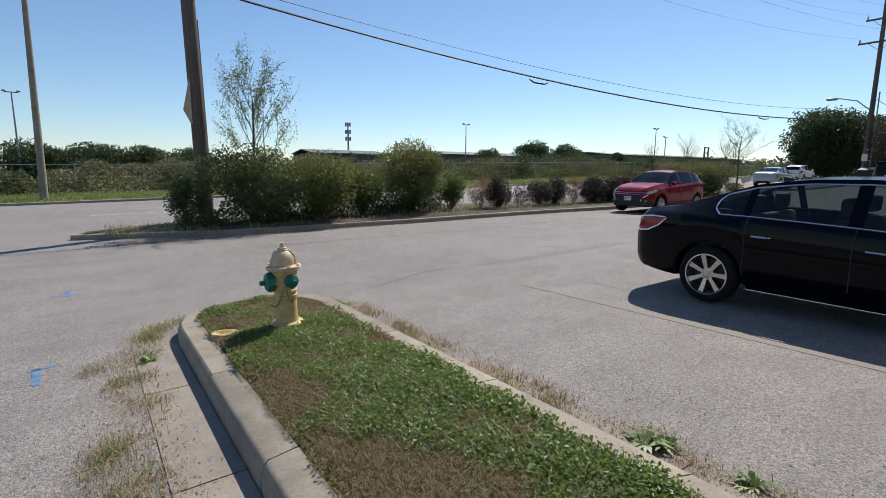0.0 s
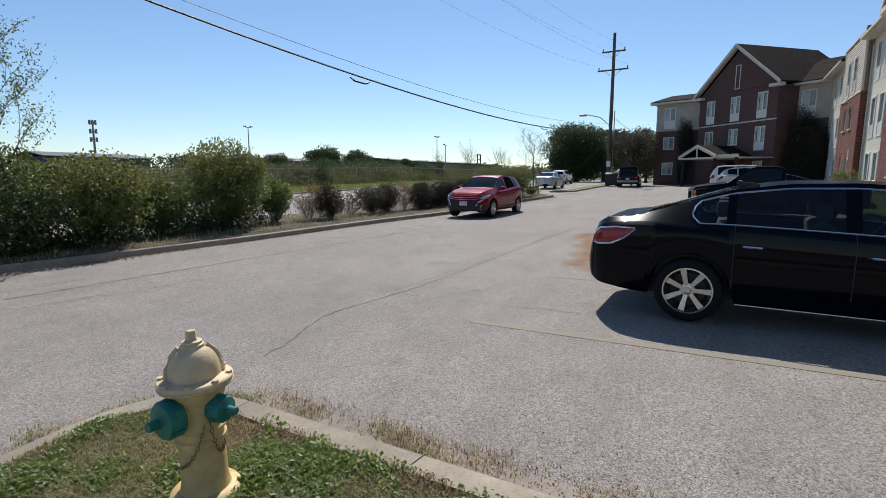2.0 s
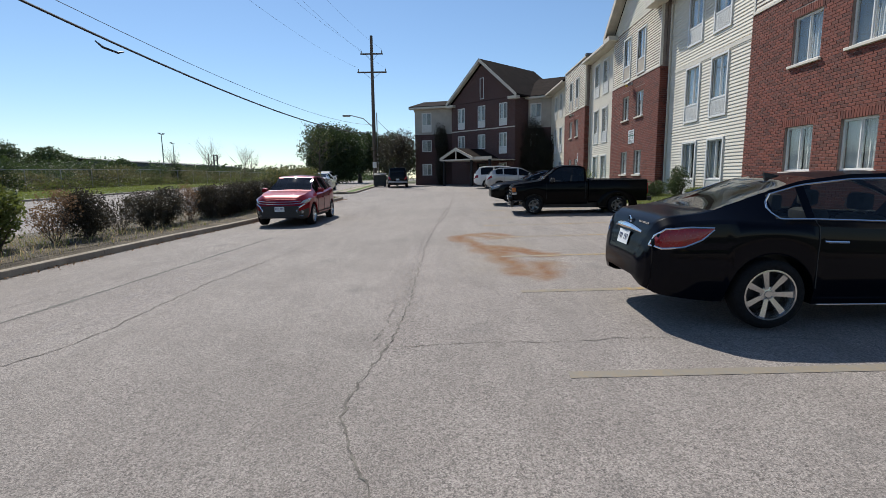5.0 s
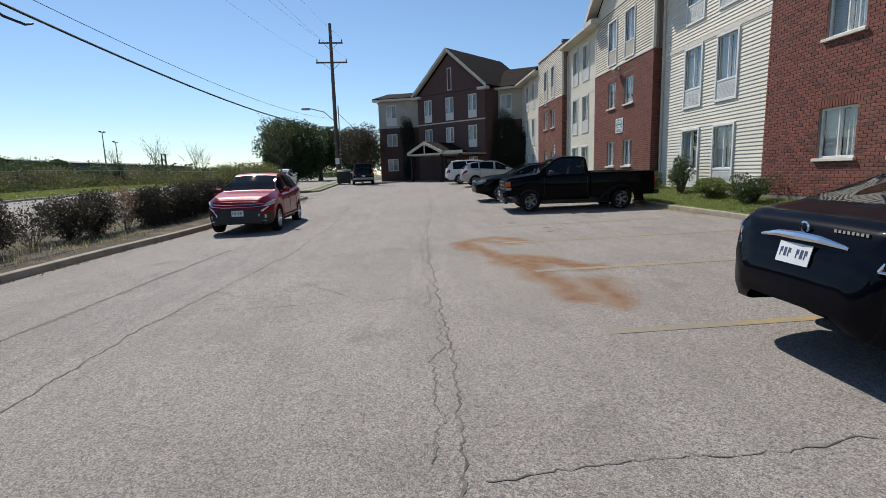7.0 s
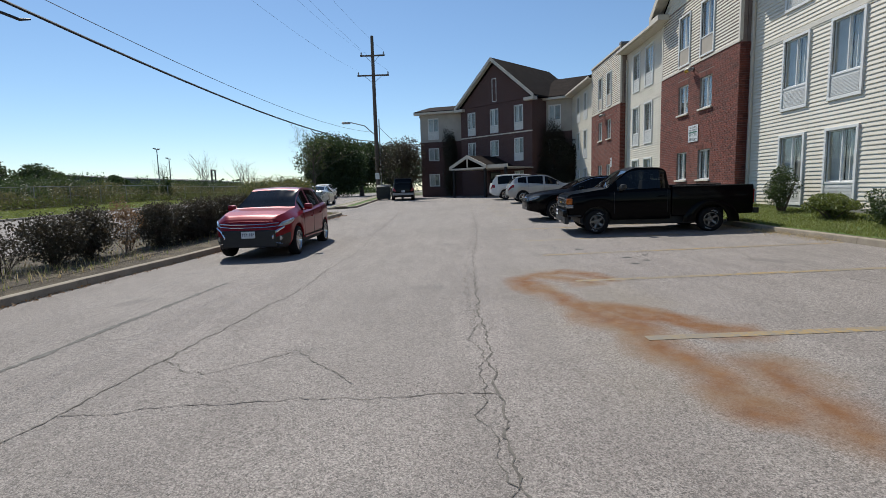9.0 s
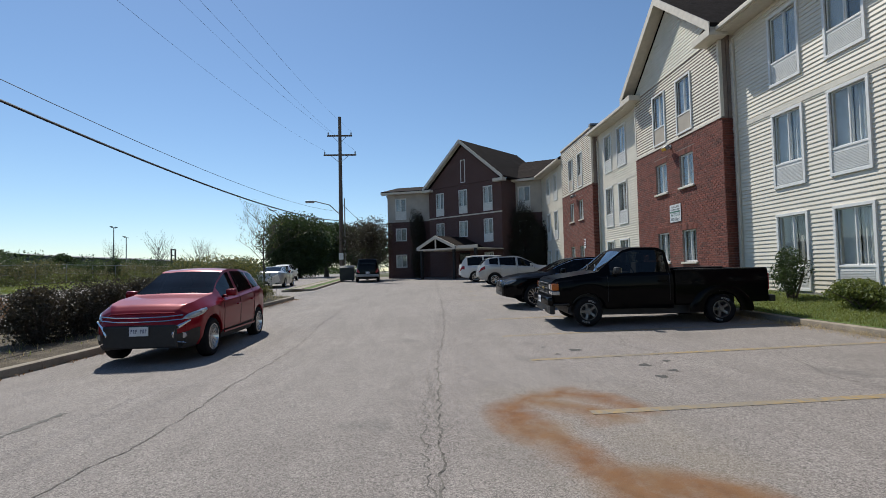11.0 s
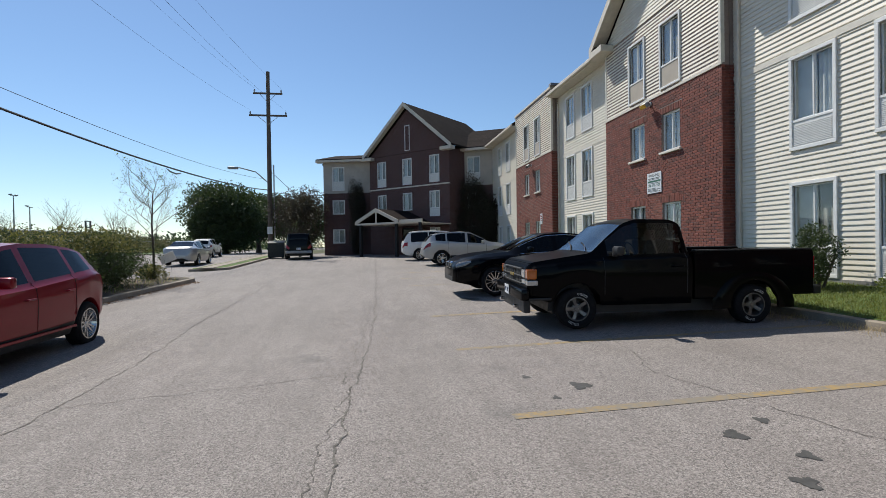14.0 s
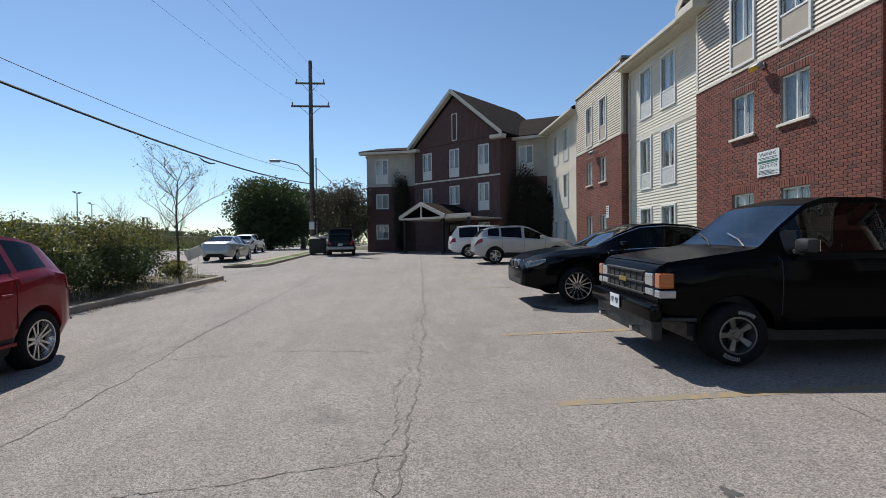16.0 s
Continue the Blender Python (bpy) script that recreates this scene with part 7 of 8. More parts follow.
for k in range(8):
    a = k * math.pi / 4
    bm = bmesh.new()
    lathe(bm, [(0.016, 0), (0.016, 0.014), (0.0, 0.014)], 6, Matrix.Translation((0.152 * math.cos(a), 0.152 * math.sin(a), 0.622)))
    add(hydrant, "flange_bolt", bm, HYD_TOP)
bm = bmesh.new()
lathe(bm, [(0.030, 0.804), (0.028, 0.812), (0.025, 0.815), (0.023, 0.850), (0.020, 0.853), (0.0, 0.853)], 5)
add(hydrant, "operating_nut", bm, HYD_TOP)


def nozzle(ang, z, r, out, nut):
    m = Matrix.Translation((0, 0, z)) @ Matrix.Rotation(radians(ang), 4, 'Z') @ Matrix.Rotation(radians(90), 4, 'Y')
    bm = bmesh.new()
    lathe(bm, [(r * 0.85, 0.05), (r * 0.85, out * 0.62), (0, out * 0.62)], 20, m)
    add(hydrant, "outlet", bm, HYD_CREAM, "", True)
    bm = bmesh.new()
    lathe(bm, [(r * 1.02, out * 0.60), (r * 1.06, out * 0.64), (r * 1.06, out * 0.92), (r * 0.95, out * 1.0), (r * 0.45, out * 1.06), (nut, out * 1.08), (nut * 0.85, out * 1.08 + 0.045), (0, out * 1.08 + 0.045)], 20, m)
    cap = add(hydrant, "outlet_cap", bm, HYD_GREEN, "green painted outlet cap", True)
    for k in range(6):
        a = k * math.pi / 3
        b = bmesh.new()
        box(b, r * 1.03, r * 1.13, -0.012, 0.012, out * 0.68, out * 0.9, 0.003, m @ Matrix.Rotation(a, 4, 'Z'))
        add(cap, "lug", b, HYD_GREEN)
    return m @ Vector((r * 0.9, 0, out * 0.85))


c1 = nozzle(180, 0.47, 0.088, 0.185, 0.026)
c2 = nozzle(-80, 0.48, 0.062, 0.175, 0.021)


def chain(p, q, sag):
    p, q = Vector(p), Vector(q)
    root = None
    n = 13
    bm = bmesh.new()
    for i in range(n):
        t = (i + 0.5) / n
        c = p.lerp(q, t) - Vector((0, 0, 4 * sag * t * (1 - t)))
        c2_ = p.lerp(q, t + 0.05) - Vector((0, 0, 4 * sag * (t + 0.05) * (1 - t - 0.05)))
        d = (c2_ - c).normalized()
        m = Matrix.Translation(c) @ d.to_track_quat('X', 'Z').to_matrix().to_4x4() @ Matrix.Rotation(radians(90 * (i % 2)), 4, 'X')
        pts = [m @ Vector((0.014 * math.cos(a), 0.008 * math.sin(a), 0)) for a in (k * math.pi / 4 for k in range(9))]
        tube(bm, pts, 0.0022, 4, False)
    ob = add(hydrant, "chain", bm, RUSTY, "rusty cap chain")
    ob["kind"] = "stuff"


chain(c2 + Vector((0, 0, -0.10)), (-0.03, -0.125, 0.44), 0.10)
chain(c1 + Vector((0, 0, -0.15)), (-0.05, -0.12, 0.43), 0.09)
lid = empty("meter_lid", pose(0.93, 4.74, gz(0.93, 4.74) + 0.18, -3, 4, 20), "worn yellowed round meter lid in the grass", "meter cover")
bm = bmesh.new()
lathe(bm, [(0, 0.022), (0.10, 0.024), (0.125, 0.018), (0.13, 0.0), (0.13, -0.03)], 28)
add(lid, "cover", bm, plain("old_yellow_lid", (0.48, 0.35, 0.16), 0.8, 0, 0.35, 22, 0.5), "", True)
for k in range(5):
    add(lid, "grip_ridge", boxed(-0.07, 0.07, -0.06 + 0.03 * k - 0.004, -0.06 + 0.03 * k + 0.004, 0.022, 0.028), HYD_CREAM)

# grass blades of the island
g = np.random.default_rng(11)


def blades(name, x, y, z, h, w, mat, label, lean=0.6, parent=None):
    """Bent grass blades: three-sided slips with a kink."""
    n = len(x)
    a = g.uniform(0, 2 * math.pi, n)
    l = g.uniform(0.15, lean, n) * h
    dx, dy = np.cos(a), np.sin(a)
    p = np.stack([x, y, z], 1)
    side = np.stack([-dy, dx, np.zeros(n)], 1) * (w / 2)[:, None]
    mid = p + np.stack([dx * l * 0.35, dy * l * 0.35, h * 0.6], 1)
    tip = p + np.stack([dx * l * 1.3, dy * l * 1.3, h * 0.95], 1)
    v = np.stack([p - side, p + side, mid + side * 0.7, mid - side * 0.7, tip], 1).reshape(-1, 3)
    i = np.arange(n) * 5
    f = np.concatenate([np.stack([i, i + 1, i + 2], 1), np.stack([i, i + 2, i + 3], 1), np.stack([i + 3, i + 2, i + 4], 1)])
    return tagged(mesh_np(name, v, f, mat), label, "grass", "", "stuff")


def patchy(x, y, s, seed=0.0):
    return 0.5 + 0.25 * np.sin(x * s * 1.3 + seed) * np.sin(y * s + 0.7 * seed) + 0.25 * np.sin((x + y) * s * 2.1 + 1.0 + seed) * np.cos((x - y) * s * 1.7)


gzv = np.vectorize(gz)


def island_points(n):
    x, y = g.uniform(0.80, 2.10, n), g.uniform(-1.6, 5.95, n)
    ok = ~((y > 5.2) & ((x - 1.4) ** 2 / 0.68 ** 2 + (y - 5.2) ** 2 / 0.64 ** 2 > 1))
    ok &= (x - HX) ** 2 + (y - HY) ** 2 > 0.14 ** 2
    ok &= (x - 0.93) ** 2 + (y - 4.74) ** 2 > 0.11 ** 2
    edge = np.minimum(x - 0.80, 2.10 - x) + 0.05 * np.sin(7 * y) + 0.03 * np.sin(17 * y + 1)
    ok &= g.random(n) < np.clip(0.25 + edge * 4, 0, 1)
    return x[ok], y[ok]


def wild(x, y):
    """Uneven cover: 0 where the turf is bare and dry, 1 where it is lush."""
    m = 0.55 + 0.22 * np.sin(2.3 * x + 1.1 * y + 0.5) + 0.20 * np.sin(3.9 * y - 1.7 * x) + 0.16 * np.sin(9.1 * x + 6.3 * y + 1.0) + 0.12 * np.sin(14.0 * y - 11.0 * x)
    return np.clip(m - 0.28 * np.exp(-((x - 0.95) / 0.3) ** 2) + 0.22 * np.exp(-((x - 1.55) / 0.45) ** 2 - ((y - 1.9) / 1.5) ** 2), 0, 1)


x, y = island_points(120000)
lush = wild(x, y)
green = lush > g.uniform(0.10, 1.05, len(x))
zi = gzv(x, y) + 0.165 + 0.03 * np.clip(np.minimum(x - 0.75, 2.05 - x) * 4, 0, 1)
h = np.where(green, g.uniform(0.012, 0.055, len(x)) * (0.45 + lush), g.uniform(0.012, 0.045, len(x)))
blades("green_grass", x[green], y[green], zi[green], h[green], g.uniform(0.003, 0.007, green.sum()), GRASS_GREEN, "short green grass on the island", 1.3)
blades("dry_grass", x[~green], y[~green], zi[~green], h[~green], g.uniform(0.0025, 0.005, (~green).sum()), THATCH, "dry tan grass on the island", 1.6)
x, y = island_points(80000)
k = wild(x, y) < g.uniform(0.3, 0.95, len(x))
x, y = x[k], y[k]
v, f = leaf_quads(np.stack([x, y, gzv(x, y) + 0.19 + g.random(len(x)) * 0.012], 1), 0.022, g, 1.5, 0.5)
tagged(mesh_np("thatch", v, f, THATCH), "brown dead thatch between the grass", "litter", "", "stuff")
x, y = island_points(150000)
lush = wild(x, y)
k = lush > g.uniform(0.35, 0.80, len(x))
x, y, lush = x[k], y[k], lush[k]
v, f = leaf_quads(np.stack([x, y, gzv(x, y) + 0.18 + g.random(len(x)) * (0.015 + 0.06 * lush)], 1), 0.027, g, 0.6, 0.7)
tagged(mesh_np("clover", v, f, WEED_LEAF), "broad-leaved green clover on the island", "weeds", "", "stuff")


def tufts(name, spots, per, h0, h1, mat, label, spread=0.07):
    """Clumps of blades, leaning outwards from their middles."""
    cx, cy = np.repeat(spots[:, 0], per), np.repeat(spots[:, 1], per)
    x, y = cx + g.normal(0, spread, len(cx)), cy + g.normal(0, spread * 1.6, len(cx))
    blades(name, x, y, gzv(x, y) + 0.004, g.uniform(h0, h1, len(x)), g.uniform(0.003, 0.006, len(x)), mat, label, 1.6)


# clumps of dry grass and weeds where the gutter meets the asphalt and round the nose
right = np.stack([g.normal(2.60, 0.05, 54), g.uniform(-0.5, 5.7, 54)], 1)
left = np.stack([g.normal(0.12, 0.11, 46), g.uniform(1.0, 5.2, 46)], 1)
an = g.uniform(0.15, 3.0, 44)
round_nose = np.stack([1.4 + (1.16 + g.normal(0, 0.05, 44)) * np.cos(an), 5.25 + (1.08 + g.normal(0, 0.05, 44)) * np.sin(an)], 1)
tufts("kerb_dry_grass", np.concatenate([right, left, round_nose]), 60, 0.012, 0.05, GRASS_DRY, "clumps of dry grass along the gutter")
tufts("kerb_red_grass", np.concatenate([right[::2], left[::3]]), 60, 0.012, 0.055, DEAD_LEAF, "reddish brown dead weeds along the gutter", 0.06)
tufts("kerb_green_grass", np.concatenate([right[::4], left[::3], round_nose[::2]]), 90, 0.012, 0.06, GRASS_GREEN, "clumps of green grass along the gutter", 0.06)
# soil and leaf litter along the kerbs
n = 1500
x = np.concatenate([g.normal(2.58, 0.10, n), g.normal(0.20, 0.13, n)])
y = np.concatenate([g.uniform(-0.5, 5.4, n), g.uniform(1.2, 5.4, n)])
v, f = leaf_quads(np.stack([x, y, gzv(x, y) + 0.008 + g.random(2 * n) * 0.01], 1), 0.017, g, 2.0, 0.5)
tagged(mesh_np("leaf_litter", v, f, DEAD_LEAF), "brown leaf litter along the kerbs", "litter", "", "stuff")
n = 5200
x = g.uniform(-0.2, 31, n)
y = 14.25 - 0.058 * x - np.abs(g.normal(0.0, 0.16, n)) - 0.05
k = patchy(x, y, 1.1, 3.0) > g.random(n)
v, f = leaf_quads(np.stack([x[k], y[k], gzv(x[k], y[k]) + 0.01 + g.random(k.sum()) * 0.02], 1), 0.045, g, 1.5, 0.7)
tagged(mesh_np("leaf_litter", v, f, DEAD_LEAF), "brown leaf litter at the hedge kerb", "litter", "", "stuff")
n = 16000
x = g.uniform(0.3, 31.3, n)
y = g.uniform(0, 1, n) * 3.0 + 14.3 - 0.058 * x + 0.15
k = patchy(x, y, 0.8, 1.0) > g.random(n) * 0.9
x, y = x[k], y[k]
dry = g.random(len(x)) < 0.5
zz = gzv(x, y) + 0.155
blades("strip_dry_grass", x[dry], y[dry], zz[dry], g.uniform(0.05, 0.2, dry.sum()), g.uniform(0.008, 0.014, dry.sum()), GRASS_DRY, "dry grass under the hedge", 1.0)
blades("strip_green_grass", x[~dry], y[~dry], zz[~dry], g.uniform(0.05, 0.16, (~dry).sum()), g.uniform(0.008, 0.014, (~dry).sum()), GRASS_GREEN, "green weeds under the hedge", 1.0)
# lawn before the building
n = 52000
x, y = g.uniform(10.5, 30, n), g.uniform(-3.3, -1.14, n)
blades("lawn_grass", x, y, np.vectorize(lawn_z)(x, y) - 0.005, g.uniform(0.03, 0.09, n), g.uniform(0.008, 0.014, n), GRASS_GREEN, "short green lawn grass before the building", 0.9)
lawn_edge = np.stack([g.uniform(11.0, 22.0, 46), g.normal(-0.93, 0.05, 46)], 1)
tufts("lawn_edge_grass", lawn_edge, 70, 0.02, 0.13, GRASS_DRY, "dry grass hanging over the lawn's kerb", 0.12)
# pebbles
n = 900
x = np.concatenate([g.uniform(-1.3, 0.35, 600), g.uniform(2.4, 3.4, 300)])
y = np.concatenate([g.uniform(1.2, 4.0, 600), g.uniform(0.5, 5.0, 300)])
s = g.uniform(0.003, 0.009, n)
base = np.array([(1, 0, 0), (0, 1, 0), (-1, 0, 0), (0, -1, 0), (0, 0, 0.8)])
v = (base[None] * s[:, None, None] * g.uniform(0.7, 1.3, (n, 5, 1)) + np.stack([x, y, gzv(x, y) + 0.001], 1)[:, None]).reshape(-1, 3)
i = np.arange(n) * 5
f = np.concatenate([np.stack([i + a, i + (a + 1) % 4, i + 4], 1) for a in range(4)])
tagged(mesh_np("gravel", v, f, CONCRETE), "loose grey gravel near the kerb", "gravel", "", "stuff")


def rosette(x, y, z, r, seed, mat):
    """A flat weed: a ring of long leaves."""
    q = np.random.default_rng(seed)
    root = empty("weed_plant", pose(x, y, z), "leafy green weed by the kerb", "weed", "kerb weeds")
    bm = bmesh.new()
    for k in range(26):
        a, l, up = q.uniform(0, 6.28), r * q.uniform(0.5, 1.1), q.uniform(0.15, 0.9)
        d = Vector((math.cos(a), math.sin(a), 0))
        sd = Vector((-d.y, d.x, 0)) * l * 0.13
        p0, p1, p2 = Vector((0, 0, 0)), d * l * 0.55 + Vector((0, 0, l * up * 0.6)), d * l + Vector((0, 0, l * up * 0.45))
        vs = [bm.verts.new(t) for t in (p0 - sd * 0.3, p0 + sd * 0.3, p1 + sd, p1 - sd, p2)]
        bm.faces.new((vs[0], vs[1], vs[2], vs[3]))
        bm.faces.new((vs[3], vs[2], vs[4]))
    part("leaves", bm, mat, root)["kind"] = "stuff"


for i, (x, y, r) in enumerate(((2.55, 1.5, 0.16), (2.62, 1.42, 0.12), (1.72, 1.55, 0.14), (1.95, 1.9, 0.1), (2.06, 3.9, 0.09), (0.33, 4.95, 0.12), (2.66, 0.95, 0.12), (1.3, 2.3, 0.1))):
    rosette(x, y, gz(x, y) + (0.15 if 0.6 < x < 2.2 else 0.0), r, 100 + i, WEED_LEAF)

# ---- marks on the pavement ----


def strip(name, pts, w, mat, label, lift=0.004, seed=0, jitter=0.0, category="crack", taper=True):
    """A thin strip laid on the ground along a wandering line."""
    q = random.Random(seed)
    out = []
    for (ax, ay), (bx_, by_) in zip(pts, pts[1:]):
        n = max(2, int(math.hypot(bx_ - ax, by_ - ay) / 0.045)) if jitter else max(2, int(math.hypot(bx_ - ax, by_ - ay) / 0.5))
        for k in range(n):
            out.append((ax + (bx_ - ax) * k / n, ay + (by_ - ay) * k / n))
    out.append(pts[-1])
    dx = dy = 0.0
    verts, faces = [], []
    for i, (x, y) in enumerate(out):
        if jitter:
            dx = 0.82 * dx + q.uniform(-1, 1) * jitter
            dy = 0.82 * dy + q.uniform(-1, 1) * jitter
        p, r = out[max(0, i - 1)], out[min(len(out) - 1, i + 1)]
        t = Vector((r[0] - p[0], r[1] - p[1])).normalized()
        ww = w * (q.uniform(0.25, 1.3) if jitter else 1.0) / 2
        for s in (-1, 1):
            a, b = x + dx - s * t.y * ww, y + dy + s * t.x * ww
            verts.append((a, b, gz(a, b) + lift))
        if i:
            faces.append((2 * i - 2, 2 * i, 2 * i + 1, 2 * i - 1))
    return tagged(raw(name, verts, faces, mat), label, category, "", "structure")


CRACK = plain("crack_filled_with_dirt", (0.115, 0.103, 0.089), 0.95, 0, 0.5, 14)
OLD_JOINT = plain("old_sealed_joint", (0.105, 0.098, 0.088), 0.9, 0, 0.3, 14)
MAIN = [(3.2, 6.25), (4.3, 6.62), (4.7, 6.72), (5.9, 6.55), (6.7, 6.48), (9.7, 6.48), (13.5, 6.5), (17.0, 6.31), (19.7, 6.13), (23.1, 6.0), (29.9, 5.85), (46, 5.6)]
strip("crack", MAIN, 0.019, CRACK, "long ragged crack along the lane", 0.004, 1, 0.022)
strip("crack", [(a, b + 0.12) for a, b in MAIN[3:10]], 0.010, CRACK, "fine crack beside the main one", 0.004, 2, 0.035)
SECOND = [(2.5, 10.9), (5.4, 9.98), (6.1, 9.72), (8.3, 9.72), (10.3, 9.5), (12.9, 9.15), (18.5, 9.1), (21.3, 9.31), (26.3, 9.3), (44, 10.4)]
strip("crack", SECOND, 0.018, CRACK, "long crack along the lane's far side", 0.004, 4, 0.02)
for i, pts in enumerate(([(5.75, 6.45), (5.8, 5.2), (5.85, 3.6), (5.7, 2.4)], [(9.2, 9.6), (9.35, 8.2), (9.3, 6.5)], [(10.3, 9.5), (9.9, 8.9), (10.45, 8.3), (9.6, 7.6)], [(17.0, 8.9), (17.2, 7.6), (17.55, 6.3)],
                         [(16.6, 10.0), (17.0, 8.9)], [(12.0, 1.4), (13.9, 1.9), (16.0, 1.2)],
                         [(14.3, 2.6), (16.6, 3.2), (18.9, 2.6), (21.0, 3.1)], [(20.4, 9.3), (20.6, 7.6), (20.3, 6.2)], [(26.0, 9.3), (26.2, 7.5), (26.1, 6.0)], [(2.5, 12.4), (5.5, 11.9), (9, 11.6)],
                         [(-1.6, 8.4), (-0.2, 7.6), (0.4, 7.9)], [(-2, 10.6), (1.5, 9.8), (4.5, 9.3)])):
    strip("crack", pts, 0.010, CRACK, "fine cross crack in the asphalt", 0.004, 10 + i, 0.022)
strip("joint", [(3.0, 11.6), (9, 11.0), (14, 10.6)], 0.09, OLD_JOINT, "old sealed joint in the asphalt", 0.003, 40, 0.008)


def worn_line_mat(name="worn_yellow_line", left=0.85):
    k = Mat(name, 0.85)
    w = k.world()
    wear = k.ramp(k.noise(13, 6, 0.75, w), (0.40, 0.0), (0.60, 1.0))
    fade = k.ramp(k.noise(0.7, 3, 0.5, w), (0.35, 0.25), (0.6, 1.0))
    k.colour(k.mix(k.math('MULTIPLY', k.math('MULTIPLY', wear, fade), left), (0.19, 0.172, 0.145), (0.35, 0.225, 0.065)))
    k.bump(k.noise(110, 2, 0.6, w), 0.4, 0.004)
    return k.m


LINE = worn_line_mat()
FAINT = worn_line_mat("nearly_worn_off_line", 0.2)
for i, x in enumerate((5.04, 7.75, 10.4, 13.05, 15.72, 18.33, 21.05, 26.4, 29.0, 31.7, 34.3, 38.4)):
    strip("parking_line", [(x, 5.02), (x + 0.06, -0.9)], 0.125, FAINT if i == 0 else LINE, "worn yellow parking line", 0.0035, 50 + i, 0, "parking line")
OIL = plain("dark_oil_patch", (0.055, 0.052, 0.048), 0.7, 0, 0.35, 12)


def puddle(x, y, r, seed, mat=None, label="dark oil spot on the asphalt"):
    q = random.Random(seed)
    n = 26
    pts = []
    for k in range(n):
        a = 2 * math.pi * k / n
        rr = r * (0.75 + 0.2 * math.sin(3 * a + seed) + q.uniform(-0.16, 0.16))
        pts.append((x + rr * math.cos(a), y + 0.8 * rr * math.sin(a)))
    tagged(raw("oil_spot", [(a, b, gz(a, b) + 0.003) for a, b in pts], [tuple(range(n))], mat or OIL), label, "stain", "", "structure")


for i, (x, y, r) in enumerate(((16.4, 4.14, 0.15), (16.83, 4.55, 0.07), (16.1, 4.5, 0.06), (15.0, 3.6, 0.12), (14.6, 3.4, 0.09), (14.3, 3.7, 0.1), (15.2, 3.2, 0.08), (23.0, 3.9, 0.35))):
    puddle(x, y, r, i)
BLUE = plain("faded_blue_spray", (0.10, 0.17, 0.27), 0.85, 0, 0.3, 10)
for i, pts in enumerate(([(-0.36, 8.5), (-0.36, 8.95)], [(-0.55, 8.62), (-0.2, 8.6)], [(-0.47, 4.9), (-0.49, 5.35)], [(-0.55, 5.3), (-0.36, 5.36)])):
    strip("spray_mark", pts, 0.06, BLUE, "faded blue utility spray mark", 0.003, 70 + i, 0, "spray mark")

# ---- fixtures on the building ----


def text(body, size, m, mat, name="lettering", parent=None):
    cu = bpy.data.curves.new(name, 'FONT')
    cu.body, cu.size, cu.align_x, cu.align_y, cu.extrude = body, size, 'CENTER', 'CENTER', 0.001
    tmp = bpy.data.objects.new(name, cu)
    scene.collection.objects.link(tmp)
    bpy.context.view_layer.update()
    me = bpy.data.meshes.new_from_object(tmp.evaluated_get(bpy.context.evaluated_depsgraph_get()))
    bpy.data.objects.remove(tmp)
    me.transform(m)
    me.materials.clear()
    me.materials.append(mat)
    ob = new(name, me)
    ob.parent = parent
    return ob


SIGN_WHITE = plain("white_sign_metal", (0.66, 0.67, 0.68), 0.5, vary=0.06)
SIGN_INK = plain("dark_sign_ink", (0.03, 0.05, 0.05), 0.6)
SIGN_GREEN = plain("green_sign_ink", (0.04, 0.13, 0.09), 0.6)
sign = empty("warning_sign", pose(26.57, BAY + 0.012, 3.35, 0, 0, 180), "white warning sign with dark lettering on the brick", "sign")
add(sign, "sign_panel", boxed(-0.40, 0.40, -0.012, 0.0, -0.33, 0.33, 0.003), SIGN_WHITE)
UP = Matrix.Translation((0, -0.013, 0)) @ Matrix.Rotation(radians(90), 4, 'X')
text("WARNING", 0.125, Matrix.Translation((0, 0, 0.235)) @ UP, SIGN_INK, "lettering", sign)
text("708-371-7109", 0.115, Matrix.Translation((0, 0, -0.085)) @ UP, SIGN_GREEN, "lettering", sign)
for z, h, x0, x1 in ((0.15, 0.018, -0.34, 0.34), (0.115, 0.012, -0.3, 0.3), (0.05, 0.055, -0.36, 0.36), (-0.01, 0.014, -0.3, 0.33), (-0.18, 0.016, -0.34, 0.1), (-0.215, 0.016, -0.34, 0.34), (-0.25, 0.016, -0.34, 0.2), (-0.285, 0.012, -0.2, 0.34)):
    add(sign, "text_line", boxed(x0, x1, -0.0145, -0.012, z - h / 2, z + h / 2), SIGN_GREEN if h > 0.05 else SIGN_INK)
s2 = empty("notice_sign", pose(37.0, BAY + 0.012, 2.75, 0, 0, 180), "small white notice with red print on the brick", "sign")
add(s2, "sign_panel", boxed(-0.15, 0.15, -0.012, 0.0, -0.28, 0.28, 0.003), SIGN_WHITE)
for z in (0.2, 0.12, 0.02, -0.1):
    add(s2, "text_line", boxed(-0.11, 0.11, -0.0145, -0.012, z - 0.02, z + 0.02), RED_LENS)


